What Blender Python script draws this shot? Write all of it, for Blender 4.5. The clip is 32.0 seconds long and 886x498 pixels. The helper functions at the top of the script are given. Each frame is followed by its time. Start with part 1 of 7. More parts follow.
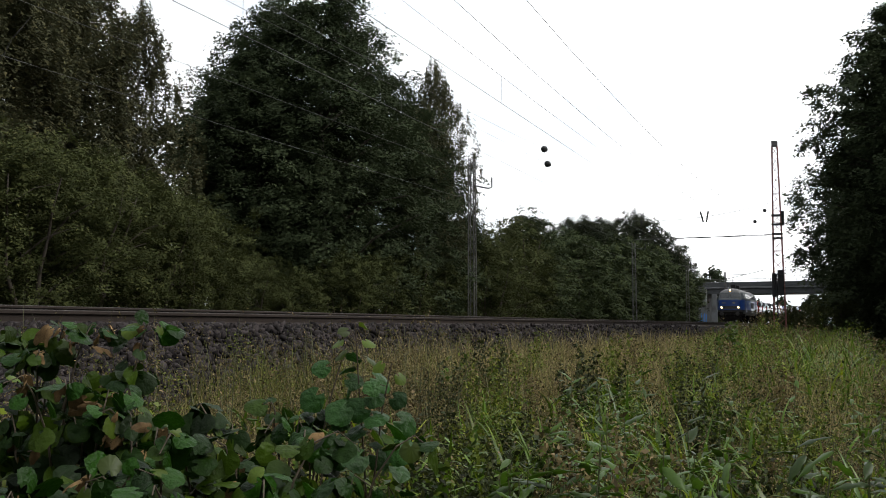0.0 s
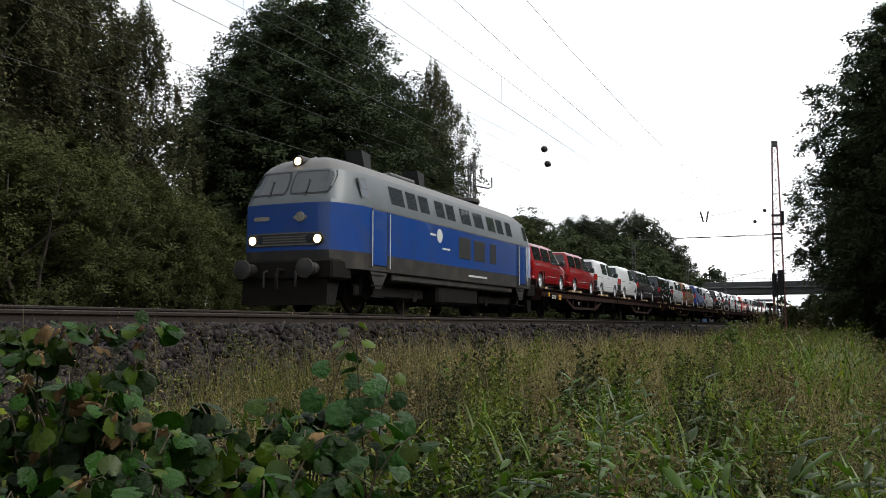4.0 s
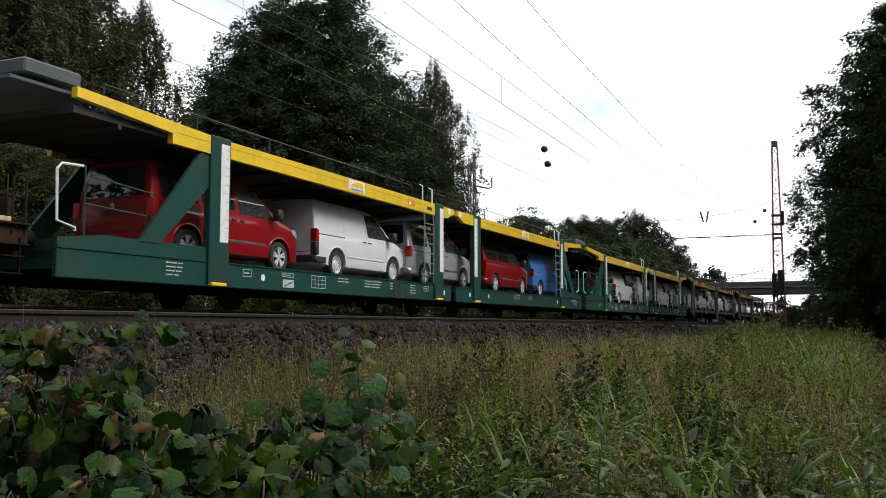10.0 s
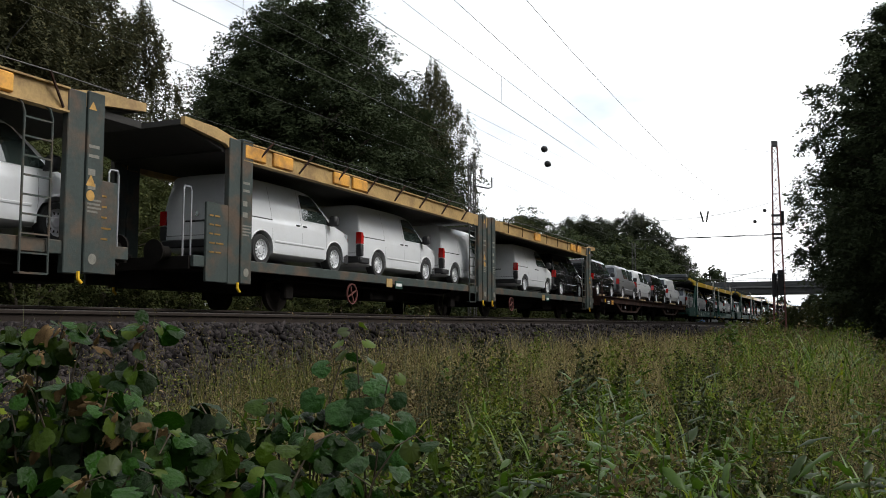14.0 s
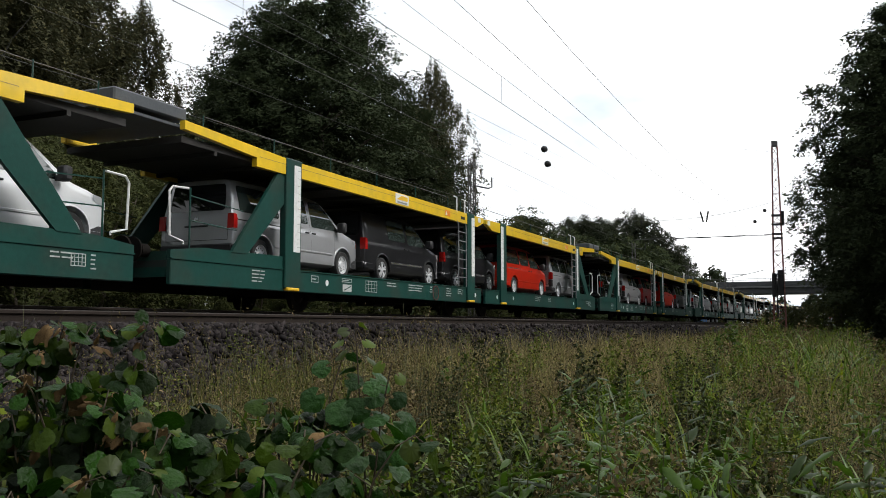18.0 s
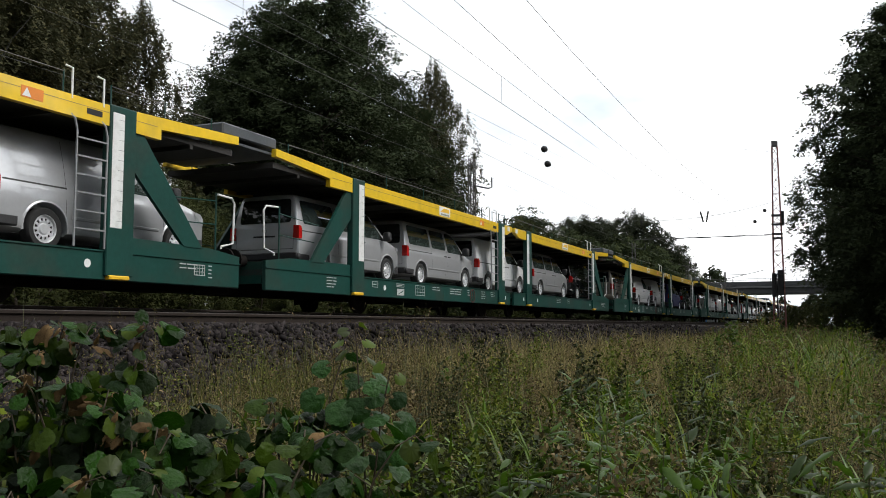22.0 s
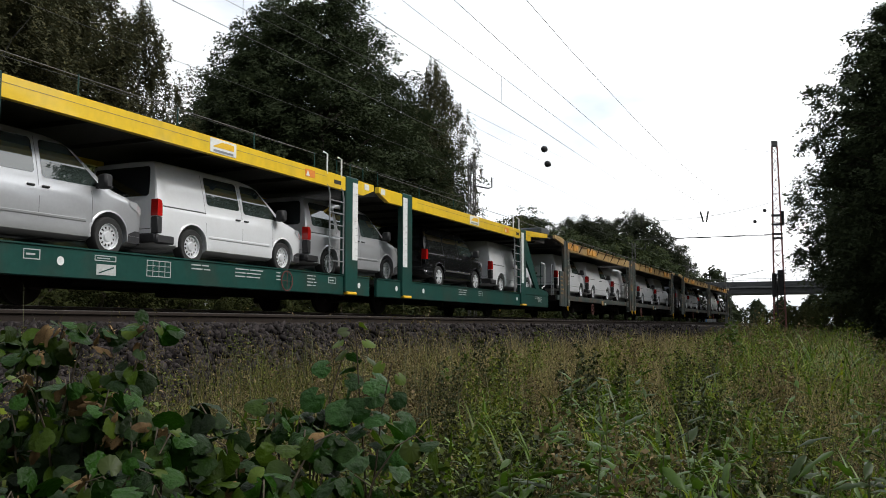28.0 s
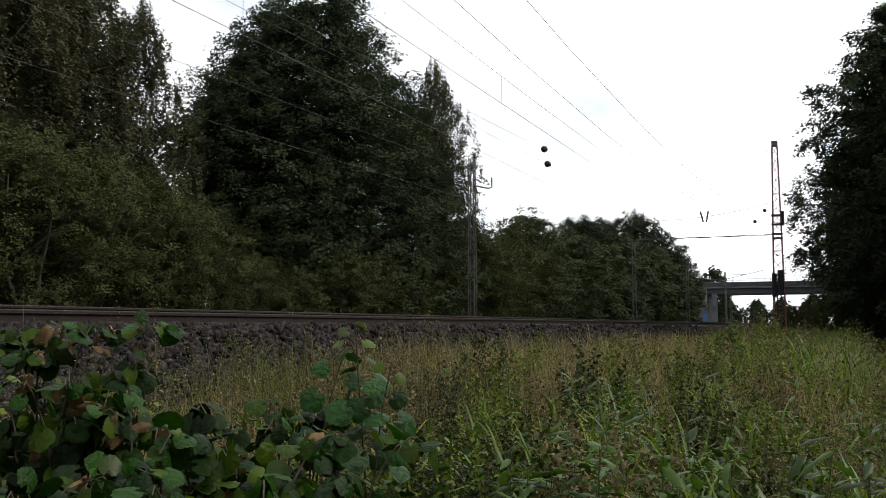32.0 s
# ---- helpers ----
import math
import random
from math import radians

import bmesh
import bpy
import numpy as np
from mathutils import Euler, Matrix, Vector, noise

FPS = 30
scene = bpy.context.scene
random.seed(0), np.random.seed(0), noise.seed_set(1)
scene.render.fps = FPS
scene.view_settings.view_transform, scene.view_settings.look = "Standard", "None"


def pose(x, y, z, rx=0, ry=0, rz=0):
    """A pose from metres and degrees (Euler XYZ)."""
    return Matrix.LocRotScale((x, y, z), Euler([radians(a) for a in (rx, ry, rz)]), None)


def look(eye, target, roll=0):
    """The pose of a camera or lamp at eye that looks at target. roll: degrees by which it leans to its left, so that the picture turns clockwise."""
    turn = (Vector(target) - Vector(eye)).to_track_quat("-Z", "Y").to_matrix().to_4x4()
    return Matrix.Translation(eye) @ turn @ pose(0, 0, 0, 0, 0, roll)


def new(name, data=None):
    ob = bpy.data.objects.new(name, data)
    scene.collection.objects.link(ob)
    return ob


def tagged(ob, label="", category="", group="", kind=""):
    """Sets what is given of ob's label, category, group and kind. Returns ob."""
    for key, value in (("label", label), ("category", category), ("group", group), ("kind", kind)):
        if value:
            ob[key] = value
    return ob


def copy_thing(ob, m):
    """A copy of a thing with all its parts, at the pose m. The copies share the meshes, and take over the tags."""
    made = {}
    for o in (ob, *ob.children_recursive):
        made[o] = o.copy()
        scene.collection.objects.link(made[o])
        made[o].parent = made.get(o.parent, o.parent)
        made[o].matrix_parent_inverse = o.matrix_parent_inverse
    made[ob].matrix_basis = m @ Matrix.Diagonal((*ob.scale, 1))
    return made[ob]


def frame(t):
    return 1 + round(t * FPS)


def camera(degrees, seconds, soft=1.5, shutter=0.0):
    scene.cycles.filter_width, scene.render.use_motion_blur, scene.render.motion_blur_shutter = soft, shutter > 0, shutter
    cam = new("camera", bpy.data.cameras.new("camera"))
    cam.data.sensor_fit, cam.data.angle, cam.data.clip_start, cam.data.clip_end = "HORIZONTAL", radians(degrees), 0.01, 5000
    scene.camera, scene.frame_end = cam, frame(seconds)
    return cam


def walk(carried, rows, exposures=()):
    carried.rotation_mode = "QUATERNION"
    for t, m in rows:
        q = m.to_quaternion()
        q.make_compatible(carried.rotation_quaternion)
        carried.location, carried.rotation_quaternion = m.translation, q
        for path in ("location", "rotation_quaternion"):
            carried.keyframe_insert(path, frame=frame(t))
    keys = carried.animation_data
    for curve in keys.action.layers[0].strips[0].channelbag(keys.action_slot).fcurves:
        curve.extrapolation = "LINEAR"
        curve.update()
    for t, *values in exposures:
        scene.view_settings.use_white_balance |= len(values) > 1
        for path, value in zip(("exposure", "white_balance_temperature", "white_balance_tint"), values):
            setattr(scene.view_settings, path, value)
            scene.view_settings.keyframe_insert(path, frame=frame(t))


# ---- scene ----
# the camera stands still on the verge, about a metre over the ground
EYE = (0.0, 0.0, 1.1)
YAW, PITCH = 23.83, 4.915
cam = camera(53.07, 32.0, soft=0.9)
AIM = (EYE[0] + math.cos(radians(YAW)) * math.cos(radians(PITCH)) * 10,
       EYE[1] + math.sin(radians(YAW)) * math.cos(radians(PITCH)) * 10,
       EYE[2] + math.sin(radians(PITCH)) * 10)
walk(cam, [(0.0, look(EYE, AIM)), (32.0, look(EYE, AIM))],
     exposures=[(0.0, 0.26), (3.5, 0.26), (6.5, 0.08), (29.5, 0.08), (32.0, 0.12)])

# train: speed in m/s along -x, centre line and rail top of its track
SPEED = 22.24
TRACK_Y, RAIL_Z = 12.03, 1.40
NEAR_Y, NEAR_Z = 8.03, 1.253
# the line runs straight past the camera, then bends gently away from its tangent
BEND_X, BEND_R, BEND_END = 30.0, 3200.0, 420.0


def bend(x):
    """Sideways shift of the line at x."""
    if x < BEND_X:
        return 0.0
    q = min(x, BEND_END) - BEND_X
    return -(q * q / 2 + (x - BEND_X - q) * q) / BEND_R


def bend_angle(x):
    return -max(0.0, min(x, BEND_END) - BEND_X) / BEND_R


def along(s):
    """Place down the line at the start of what rides the train, from its place in the train."""
    return 503.46 + 0.9828 * (s - 512.0)


# ---- light ----
def make_world():
    w = bpy.data.worlds.new("overcast_sky")
    scene.world = w
    w.use_nodes = True
    nt = w.node_tree
    nt.nodes.clear()
    N, L = nt.nodes.new, nt.links.new
    out, bg = N("ShaderNodeOutputWorld"), N("ShaderNodeBackground")
    sky = N("ShaderNodeTexSky")
    sky.sky_type, sky.sun_disc = "NISHITA", False
    sky.sun_elevation, sky.sun_rotation = radians(45.3), radians(167)
    tc = N("ShaderNodeTexCoord")
    mp = N("ShaderNodeMapping")
    mp.inputs["Scale"].default_value = (1.0, 1.0, 2.2)
    no = N("ShaderNodeTexNoise")
    no.inputs["Scale"].default_value, no.inputs["Detail"].default_value = 3.2, 6
    ramp = N("ShaderNodeValToRGB")
    ramp.color_ramp.elements[0].position, ramp.color_ramp.elements[1].position = 0.30, 0.47
    ramp.color_ramp.elements[0].color = (0.55, 0.55, 0.55, 1)
    scale = N("ShaderNodeVectorMath")
    scale.operation = "SCALE"
    scale.inputs["Scale"].default_value = 0.13
    cl = N("ShaderNodeValToRGB")
    cl.color_ramp.elements[0].position, cl.color_ramp.elements[1].position = 0.30, 0.62
    cl.color_ramp.elements[0].color = (0.66, 0.71, 0.76, 1)
    cl.color_ramp.elements[1].color = (1.0, 1.01, 1.02, 1)
    # cloud is brighter on the sun's side
    dot = N("ShaderNodeVectorMath")
    dot.operation = "DOT_PRODUCT"
    dot.inputs[1].default_value = (0.55, -0.50, 0.67)
    mr = N("ShaderNodeMapRange")
    mr.inputs["From Min"].default_value, mr.inputs["From Max"].default_value = -0.6, 1.0
    mr.inputs["To Min"].default_value, mr.inputs["To Max"].default_value = 0.34, 1.34
    cs = N("ShaderNodeVectorMath")
    cs.operation = "SCALE"
    mix = N("ShaderNodeMix")
    mix.data_type = "RGBA"
    L(tc.outputs["Generated"], mp.inputs["Vector"])
    L(mp.outputs["Vector"], no.inputs["Vector"])
    L(no.outputs["Fac"], ramp.inputs["Fac"])
    L(no.outputs["Fac"], cl.inputs["Fac"])
    L(sky.outputs["Color"], scale.inputs[0])
    L(tc.outputs["Generated"], dot.inputs[0])
    L(dot.outputs["Value"], mr.inputs["Value"])
    L(cl.outputs["Color"], cs.inputs[0])
    L(mr.outputs["Result"], cs.inputs["Scale"])
    L(ramp.outputs["Color"], mix.inputs["Factor"])
    L(scale.outputs["Vector"], mix.inputs["A"])
    L(cs.outputs["Vector"], mix.inputs["B"])
    L(mix.outputs["Result"], bg.inputs["Color"])
    bg.inputs["Strength"].default_value = 1.3
    L(bg.outputs["Background"], out.inputs["Surface"])


make_world()
sun = new("sun", bpy.data.lights.new("sun", "SUN"))
sun.data.energy, sun.data.angle, sun.data.color = 2.4, radians(25), (1.0, 0.97, 0.92)
sun.matrix_world = look((12, -52, 54), (0, 0, 0))


# ---- materials ----
def mat(name, color, rough=0.6, metal=0.0, coat=0.0, var=0.25, scale=6.0, bump=0.0, bscale=40.0, island=0.0,
        hue=None, transl=0.0, spec=0.5, rnd=0.0, dirt=None, dirt_scale=1.5, dirt_amt=0.5):
    """A node material: two scales of noise vary the colour; island / rnd vary it piece by piece."""
    m = bpy.data.materials.new(name)
    m.use_nodes = True
    nt = m.node_tree
    N, L = nt.nodes.new, nt.links.new
    b = nt.nodes["Principled BSDF"]
    tc = N("ShaderNodeTexCoord")
    n1, n2 = N("ShaderNodeTexNoise"), N("ShaderNodeTexNoise")
    n1.inputs["Scale"].default_value, n1.inputs["Detail"].default_value = scale, 5
    n2.inputs["Scale"].default_value, n2.inputs["Detail"].default_value = scale * 9, 3
    L(tc.outputs["Object"], n1.inputs["Vector"])
    L(tc.outputs["Object"], n2.inputs["Vector"])
    add = N("ShaderNodeMath")
    add.operation = "ADD"
    L(n1.outputs["Fac"], add.inputs[0])
    L(n2.outputs["Fac"], add.inputs[1])
    mr = N("ShaderNodeMapRange")
    mr.inputs["From Min"].default_value, mr.inputs["From Max"].default_value = 0.6, 1.4
    mr.inputs["To Min"].default_value, mr.inputs["To Max"].default_value = 1 - var, 1 + var
    L(add.outputs[0], mr.inputs["Value"])
    last = mr.outputs["Result"]
    if island or rnd:
        src = N("ShaderNodeNewGeometry").outputs["Random Per Island"] if island else N("ShaderNodeObjectInfo").outputs["Random"]
        m2 = N("ShaderNodeMapRange")
        a = island or rnd
        m2.inputs["To Min"].default_value, m2.inputs["To Max"].default_value = 1 - a, 1 + a
        L(src, m2.inputs["Value"])
        mul = N("ShaderNodeMath")
        mul.operation = "MULTIPLY"
        L(last, mul.inputs[0])
        L(m2.outputs["Result"], mul.inputs[1])
        last = mul.outputs[0]
    base = N("ShaderNodeRGB")
    base.outputs[0].default_value = (*color, 1)
    src_col = base.outputs[0]
    if hue and island:
        mixh = N("ShaderNodeMix")
        mixh.data_type = "RGBA"
        cr = N("ShaderNodeValToRGB")
        cr.color_ramp.elements[0].position, cr.color_ramp.elements[1].position = 0.55, 1.0
        rr = N("ShaderNodeMath")
        rr.operation = "FRACT"
        r7 = N("ShaderNodeMath")
        r7.operation = "MULTIPLY"
        r7.inputs[1].default_value = 7.31
        L(src, r7.inputs[0])
        L(r7.outputs[0], rr.inputs[0])
        L(rr.outputs[0], cr.inputs["Fac"])
        L(cr.outputs["Color"], mixh.inputs["Factor"])
        L(src_col, mixh.inputs["A"])
        mixh.inputs["B"].default_value = (*hue, 1)
        src_col = mixh.outputs["Result"]
    if dirt:
        mixd = N("ShaderNodeMix")
        mixd.data_type = "RGBA"
        n3 = N("ShaderNodeTexNoise")
        n3.inputs["Scale"].default_value, n3.inputs["Detail"].default_value = dirt_scale, 8
        L(tc.outputs["Object"], n3.inputs["Vector"])
        cd = N("ShaderNodeValToRGB")
        cd.color_ramp.elements[0].position, cd.color_ramp.elements[1].position = 0.47, 0.66
        cd.color_ramp.elements[1].color = (dirt_amt, dirt_amt, dirt_amt, 1)
        L(n3.outputs["Fac"], cd.inputs["Fac"])
        L(cd.outputs["Color"], mixd.inputs["Factor"])
        L(src_col, mixd.inputs["A"])
        mixd.inputs["B"].default_value = (*dirt, 1)
        src_col = mixd.outputs["Result"]
    sc = N("ShaderNodeVectorMath")
    sc.operation = "SCALE"
    L(src_col, sc.inputs[0])
    L(last, sc.inputs["Scale"])
    L(sc.outputs["Vector"], b.inputs["Base Color"])
    b.inputs["Roughness"].default_value, b.inputs["Metallic"].default_value = rough, metal
    b.inputs["Coat Weight"].default_value, b.inputs["Coat Roughness"].default_value = coat, 0.03
    b.inputs["Coat IOR"].default_value = 1.9 if color[0] > 0.5 and coat > 0.7 else 1.45
    b.inputs["Specular IOR Level"].default_value = spec
    if bump:
        bp, n4 = N("ShaderNodeBump"), N("ShaderNodeTexNoise")
        n4.inputs["Scale"].default_value, n4.inputs["Detail"].default_value = bscale, 6
        bp.inputs["Strength"].default_value = bump
        bp.inputs["Distance"].default_value = 0.02
        L(tc.outputs["Object"], n4.inputs["Vector"])
        L(n4.outputs["Fac"], bp.inputs["Height"])
        L(bp.outputs["Normal"], b.inputs["Normal"])
    if transl:
        tr, ms = N("ShaderNodeBsdfTranslucent"), N("ShaderNodeMixShader")
        ms.inputs[0].default_value = transl
        L(sc.outputs["Vector"], tr.inputs["Color"])
        o = nt.nodes["Material Output"]
        L(b.outputs[0], ms.inputs[1])
        L(tr.outputs[0], ms.inputs[2])
        L(ms.outputs[0], o.inputs["Surface"])
    return m


def glow(name, color, power):
    m = bpy.data.materials.new(name)
    m.use_nodes = True
    b = m.node_tree.nodes["Principled BSDF"]
    b.inputs["Base Color"].default_value = (*color, 1)
    b.inputs["Emission Color"].default_value = (*color, 1)
    b.inputs["Emission Strength"].default_value = power
    return m


def window_glass(name, tint, clear, ior=2.1, coat=0.5):
    """Tinted pane: clear mirror gloss over a dark or see-through body."""
    m = bpy.data.materials.new(name)
    m.use_nodes = True
    nt = m.node_tree
    N, L = nt.nodes.new, nt.links.new
    b = nt.nodes["Principled BSDF"]
    b.inputs["Base Color"].default_value = (*tint, 1)
    b.inputs["Roughness"].default_value = 0.02
    b.inputs["IOR"].default_value = ior
    b.inputs["Coat Weight"].default_value = coat
    b.inputs["Coat Roughness"].default_value = 0.01
    b.inputs["Transmission Weight"].default_value = clear
    return m


PAINT = {
    "white": mat("paint_white", (0.71, 0.725, 0.745), 0.35, coat=0.8, var=0.04, scale=2, dirt=(0.5, 0.48, 0.44), dirt_scale=2.2, dirt_amt=0.12),
    "silver": mat("paint_silver", (0.52, 0.53, 0.55), 0.30, 0.45, coat=0.9, var=0.05, scale=2),
    "dark_grey": mat("paint_dark_grey", (0.018, 0.018, 0.020), 0.28, 0.15, coat=0.9, var=0.06, scale=2),
    "black": mat("paint_black", (0.005, 0.005, 0.006), 0.25, coat=1.0, var=0.06, scale=2),
    "dark_red": mat("paint_dark_red", (0.22, 0.006, 0.009), 0.3, coat=0.8, var=0.05, scale=2, spec=0.2),
    "red": mat("paint_red", (0.50, 0.020, 0.006), 0.35, coat=0.6, var=0.05, scale=2, spec=0.15),
    "copper": mat("paint_copper", (0.36, 0.15, 0.05), 0.3, 0.45, coat=0.9, var=0.05, scale=2),
    "blue": mat("paint_blue", (0.004, 0.036, 0.26), 0.28, 0.2, coat=0.8, var=0.05, scale=2),
    "light_blue": mat("paint_light_blue", (0.05, 0.21, 0.60), 0.3, coat=0.9, var=0.05, scale=2),
    "dark_blue": mat("paint_dark_blue", (0.018, 0.020, 0.12), 0.28, coat=0.9, var=0.05, scale=2),
    "green": mat("paint_green", (0.02, 0.21, 0.10), 0.3, 0.2, coat=0.9, var=0.05, scale=2),
    "champagne": mat("paint_champagne", (0.36, 0.33, 0.28), 0.3, 0.5, coat=0.9, var=0.05, scale=2),
    "grey": mat("paint_grey", (0.24, 0.25, 0.26), 0.3, 0.5, coat=0.9, var=0.05, scale=2),
}
M_GLASS = window_glass("tinted_glass", (0.035, 0.048, 0.044), 0.0, 2.1, 0.5)
M_GLASS_REAR = window_glass("dark_rear_glass", (0.020, 0.023, 0.025), 0.0, 1.75, 0.2)
M_GLASS_DARK = window_glass("privacy_glass", (0.016, 0.018, 0.018), 0.0, 1.7, 0.3)
M_GLASS_LOCO = window_glass("cab_glass", (0.03, 0.035, 0.04), 0.0, 1.5, 0.0)
M_PLASTIC = mat("black_plastic", (0.022, 0.022, 0.024), 0.6, var=0.15, scale=8, bump=0.1, bscale=300)
M_RUBBER = mat("tyre_rubber", (0.02, 0.02, 0.02), 0.85, var=0.2, scale=12, bump=0.2, bscale=120)
M_STEELRIM = mat("silver_rim", (0.72, 0.73, 0.75), 0.35, 0.35, var=0.1, scale=10)
M_TAIL = mat("tail_light_red", (0.42, 0.012, 0.010), 0.15, coat=0.5, var=0.2, scale=30)
M_LAMP = mat("headlight_clear", (0.6, 0.62, 0.64), 0.08, 0.3, coat=1.0, var=0.1)
M_CHROME = mat("chrome_strip", (0.75, 0.76, 0.78), 0.15, 0.9, var=0.05)
M_SEAM = mat("panel_gap", (0.05, 0.05, 0.05), 0.8, var=0.1)
M_GREEN = mat("wagon_green", (0.008, 0.050, 0.040), 0.5, coat=0.06, var=0.18, scale=1.2, bump=0.08, bscale=30, dirt=(0.04, 0.036, 0.028), dirt_scale=1.6, dirt_amt=0.35, spec=0.22)
M_YELLOW = mat("wagon_yellow", (0.78, 0.52, 0.018), 0.4, coat=0.7, var=0.10, scale=1.0, bump=0.06, bscale=20, dirt=(0.42, 0.30, 0.05), dirt_scale=2.0, dirt_amt=0.35)
M_OCHRE = mat("weathered_ochre", (0.37, 0.245, 0.095), 0.6, var=0.25, scale=2.5, bump=0.2, bscale=25, dirt=(0.17, 0.10, 0.045), dirt_scale=3.0, dirt_amt=0.6)
M_OCHREBOX = mat("ochre_panel", (0.66, 0.32, 0.05), 0.55, var=0.2, scale=3, dirt=(0.22, 0.11, 0.05), dirt_scale=3.5, dirt_amt=0.6)
M_RUST = mat("brown_wagon_steel", (0.021, 0.011, 0.009), 0.85, var=0.35, scale=2.0, bump=0.25, bscale=40, dirt=(0.060, 0.025, 0.013), dirt_scale=3.0, dirt_amt=0.5, spec=0.15)
M_OLDGREEN = mat("dirty_grey_green_steel", (0.030, 0.042, 0.038), 0.7, var=0.3, scale=2.0, bump=0.2, bscale=40, dirt=(0.085, 0.055, 0.034), dirt_scale=2.4, dirt_amt=0.9)
M_UNDER = mat("grimy_underframe", (0.011, 0.0095, 0.0085), 0.95, var=0.35, scale=3, bump=0.3, bscale=40, spec=0.08)
M_WHEELSTEEL = mat("wheel_steel", (0.016, 0.013, 0.011), 0.8, 0.0, var=0.3, scale=6, spec=0.12)
M_WHITE = mat("white_marking", (0.72, 0.73, 0.72), 0.5, var=0.12, scale=8, dirt=(0.4, 0.4, 0.38), dirt_scale=8, dirt_amt=0.4)
M_GREYRAMP = mat("grey_ramp_steel", (0.064, 0.072, 0.080), 0.6, 0.1, var=0.2, scale=3, bump=0.15, bscale=30)
M_GALV = mat("galvanised_tube", (0.30, 0.31, 0.32), 0.45, 0.5, var=0.2, scale=10)
M_WOOD = mat("wheel_chock_wood", (0.38, 0.27, 0.15), 0.8, var=0.3, scale=6, bump=0.3, bscale=60, rnd=0.3)
M_YCLAMP = mat("yellow_fitting", (0.75, 0.45, 0.02), 0.5, var=0.15)
M_ORANGE = mat("orange_sign", (0.70, 0.22, 0.03), 0.5, var=0.1)
M_DECK = mat("dark_deck_plate", (0.020, 0.018, 0.016), 0.7, var=0.3, scale=3, bump=0.3, bscale=60)
M_LOCOBLUE = mat("loco_blue", (0.007, 0.042, 0.19), 0.32, coat=0.3, var=0.12, scale=1.5, dirt=(0.04, 0.05, 0.10), dirt_scale=1.2, dirt_amt=0.4)
M_LOCOGREY = mat("loco_grey", (0.060, 0.073, 0.082), 0.45, var=0.12, scale=1.5, dirt=(0.06, 0.06, 0.055), dirt_scale=2, dirt_amt=0.5)
M_LOCOROOF = mat("loco_roof_grey", (0.085, 0.085, 0.085), 0.6, var=0.15, scale=1.5, dirt=(0.08, 0.075, 0.065), dirt_scale=1.5, dirt_amt=0.5)
M_LOCODARK = mat("loco_frame_grey", (0.014, 0.013, 0.012), 0.65, var=0.25, scale=2, dirt=(0.05, 0.04, 0.03), dirt_scale=2, dirt_amt=0.6)
M_BEAM = glow("headlamp_lit", (1.0, 0.66, 0.30), 5.0)
M_RAIL = mat("rail_steel", (0.026, 0.020, 0.017), 0.7, 0.1, var=0.25, scale=2, bump=0.15, bscale=60, spec=0.15)
M_RAILHEAD = mat("polished_rail_head", (0.30, 0.29, 0.28), 0.35, 0.8, var=0.15, scale=3)
M_BALLAST = mat("ballast_stone", (0.0215, 0.0180, 0.0178), 0.9, var=0.3, scale=9, bump=0.5, bscale=22, island=0.8, spec=0.1)
M_BED = mat("ballast_bed", (0.013, 0.010, 0.009), 0.95, var=0.6, scale=14, bump=1.0, bscale=18, spec=0.05)
M_SLEEPER = mat("concrete_sleeper", (0.24, 0.22, 0.2), 0.85, var=0.25, scale=4, bump=0.3)
M_SOIL = mat("verge_soil", (0.025, 0.026, 0.012), 0.95, var=0.5, scale=1.2, bump=0.6, bscale=8, dirt=(0.017, 0.020, 0.006), dirt_scale=0.5, dirt_amt=0.9, spec=0.05)
M_CONCRETE = mat("bridge_concrete", (0.15, 0.155, 0.16), 0.85, var=0.2, scale=0.6, bump=0.1, bscale=3, dirt=(0.07, 0.07, 0.068), dirt_scale=0.4, dirt_amt=0.6)
M_GIRDER = mat("bridge_girder", (0.05, 0.053, 0.056), 0.6, var=0.2, scale=0.5)
M_MAST = mat("galvanised_lattice", (0.085, 0.082, 0.078), 0.6, 0.4, var=0.25, scale=2)
M_REDMAST = mat("rusty_red_lattice", (0.17, 0.065, 0.055), 0.75, var=0.3, scale=2)
M_WIRE = mat("copper_wire", (0.075, 0.075, 0.072), 0.6, 0.0, var=0.1, spec=0.2)
M_BLACK = mat("matt_black", (0.01, 0.01, 0.011), 0.7, var=0.1)
M_BARK = mat("bark", (0.055, 0.043, 0.033), 0.95, var=0.4, scale=3, bump=0.6, bscale=18)
M_BIRCHBARK = mat("birch_bark", (0.12, 0.115, 0.105), 0.9, var=0.5, scale=4, bump=0.4, bscale=12)
M_TWIG = mat("shrub_twig", (0.045, 0.032, 0.018), 0.8, var=0.3, scale=10)
M_STEM = mat("weed_stem", (0.07, 0.075, 0.03), 0.8, var=0.3, scale=10)
LEAF = dict(rough=0.75, var=0.14, island=0.12, transl=0.24, spec=0.05)
M_LEAF_DARK = mat("leaf_alder", (0.035, 0.047, 0.023), hue=(0.042, 0.053, 0.024), **LEAF)
# darker than the alder leaves: the oaks' backlit shade is put into the colour
M_LEAF_OAK_BACKLIT = mat("leaf_oak", (0.023, 0.029, 0.016), hue=(0.034, 0.038, 0.018), **LEAF)
M_LEAF_BIRCH = mat("leaf_birch", (0.054, 0.057, 0.030), hue=(0.084, 0.076, 0.034), **LEAF)
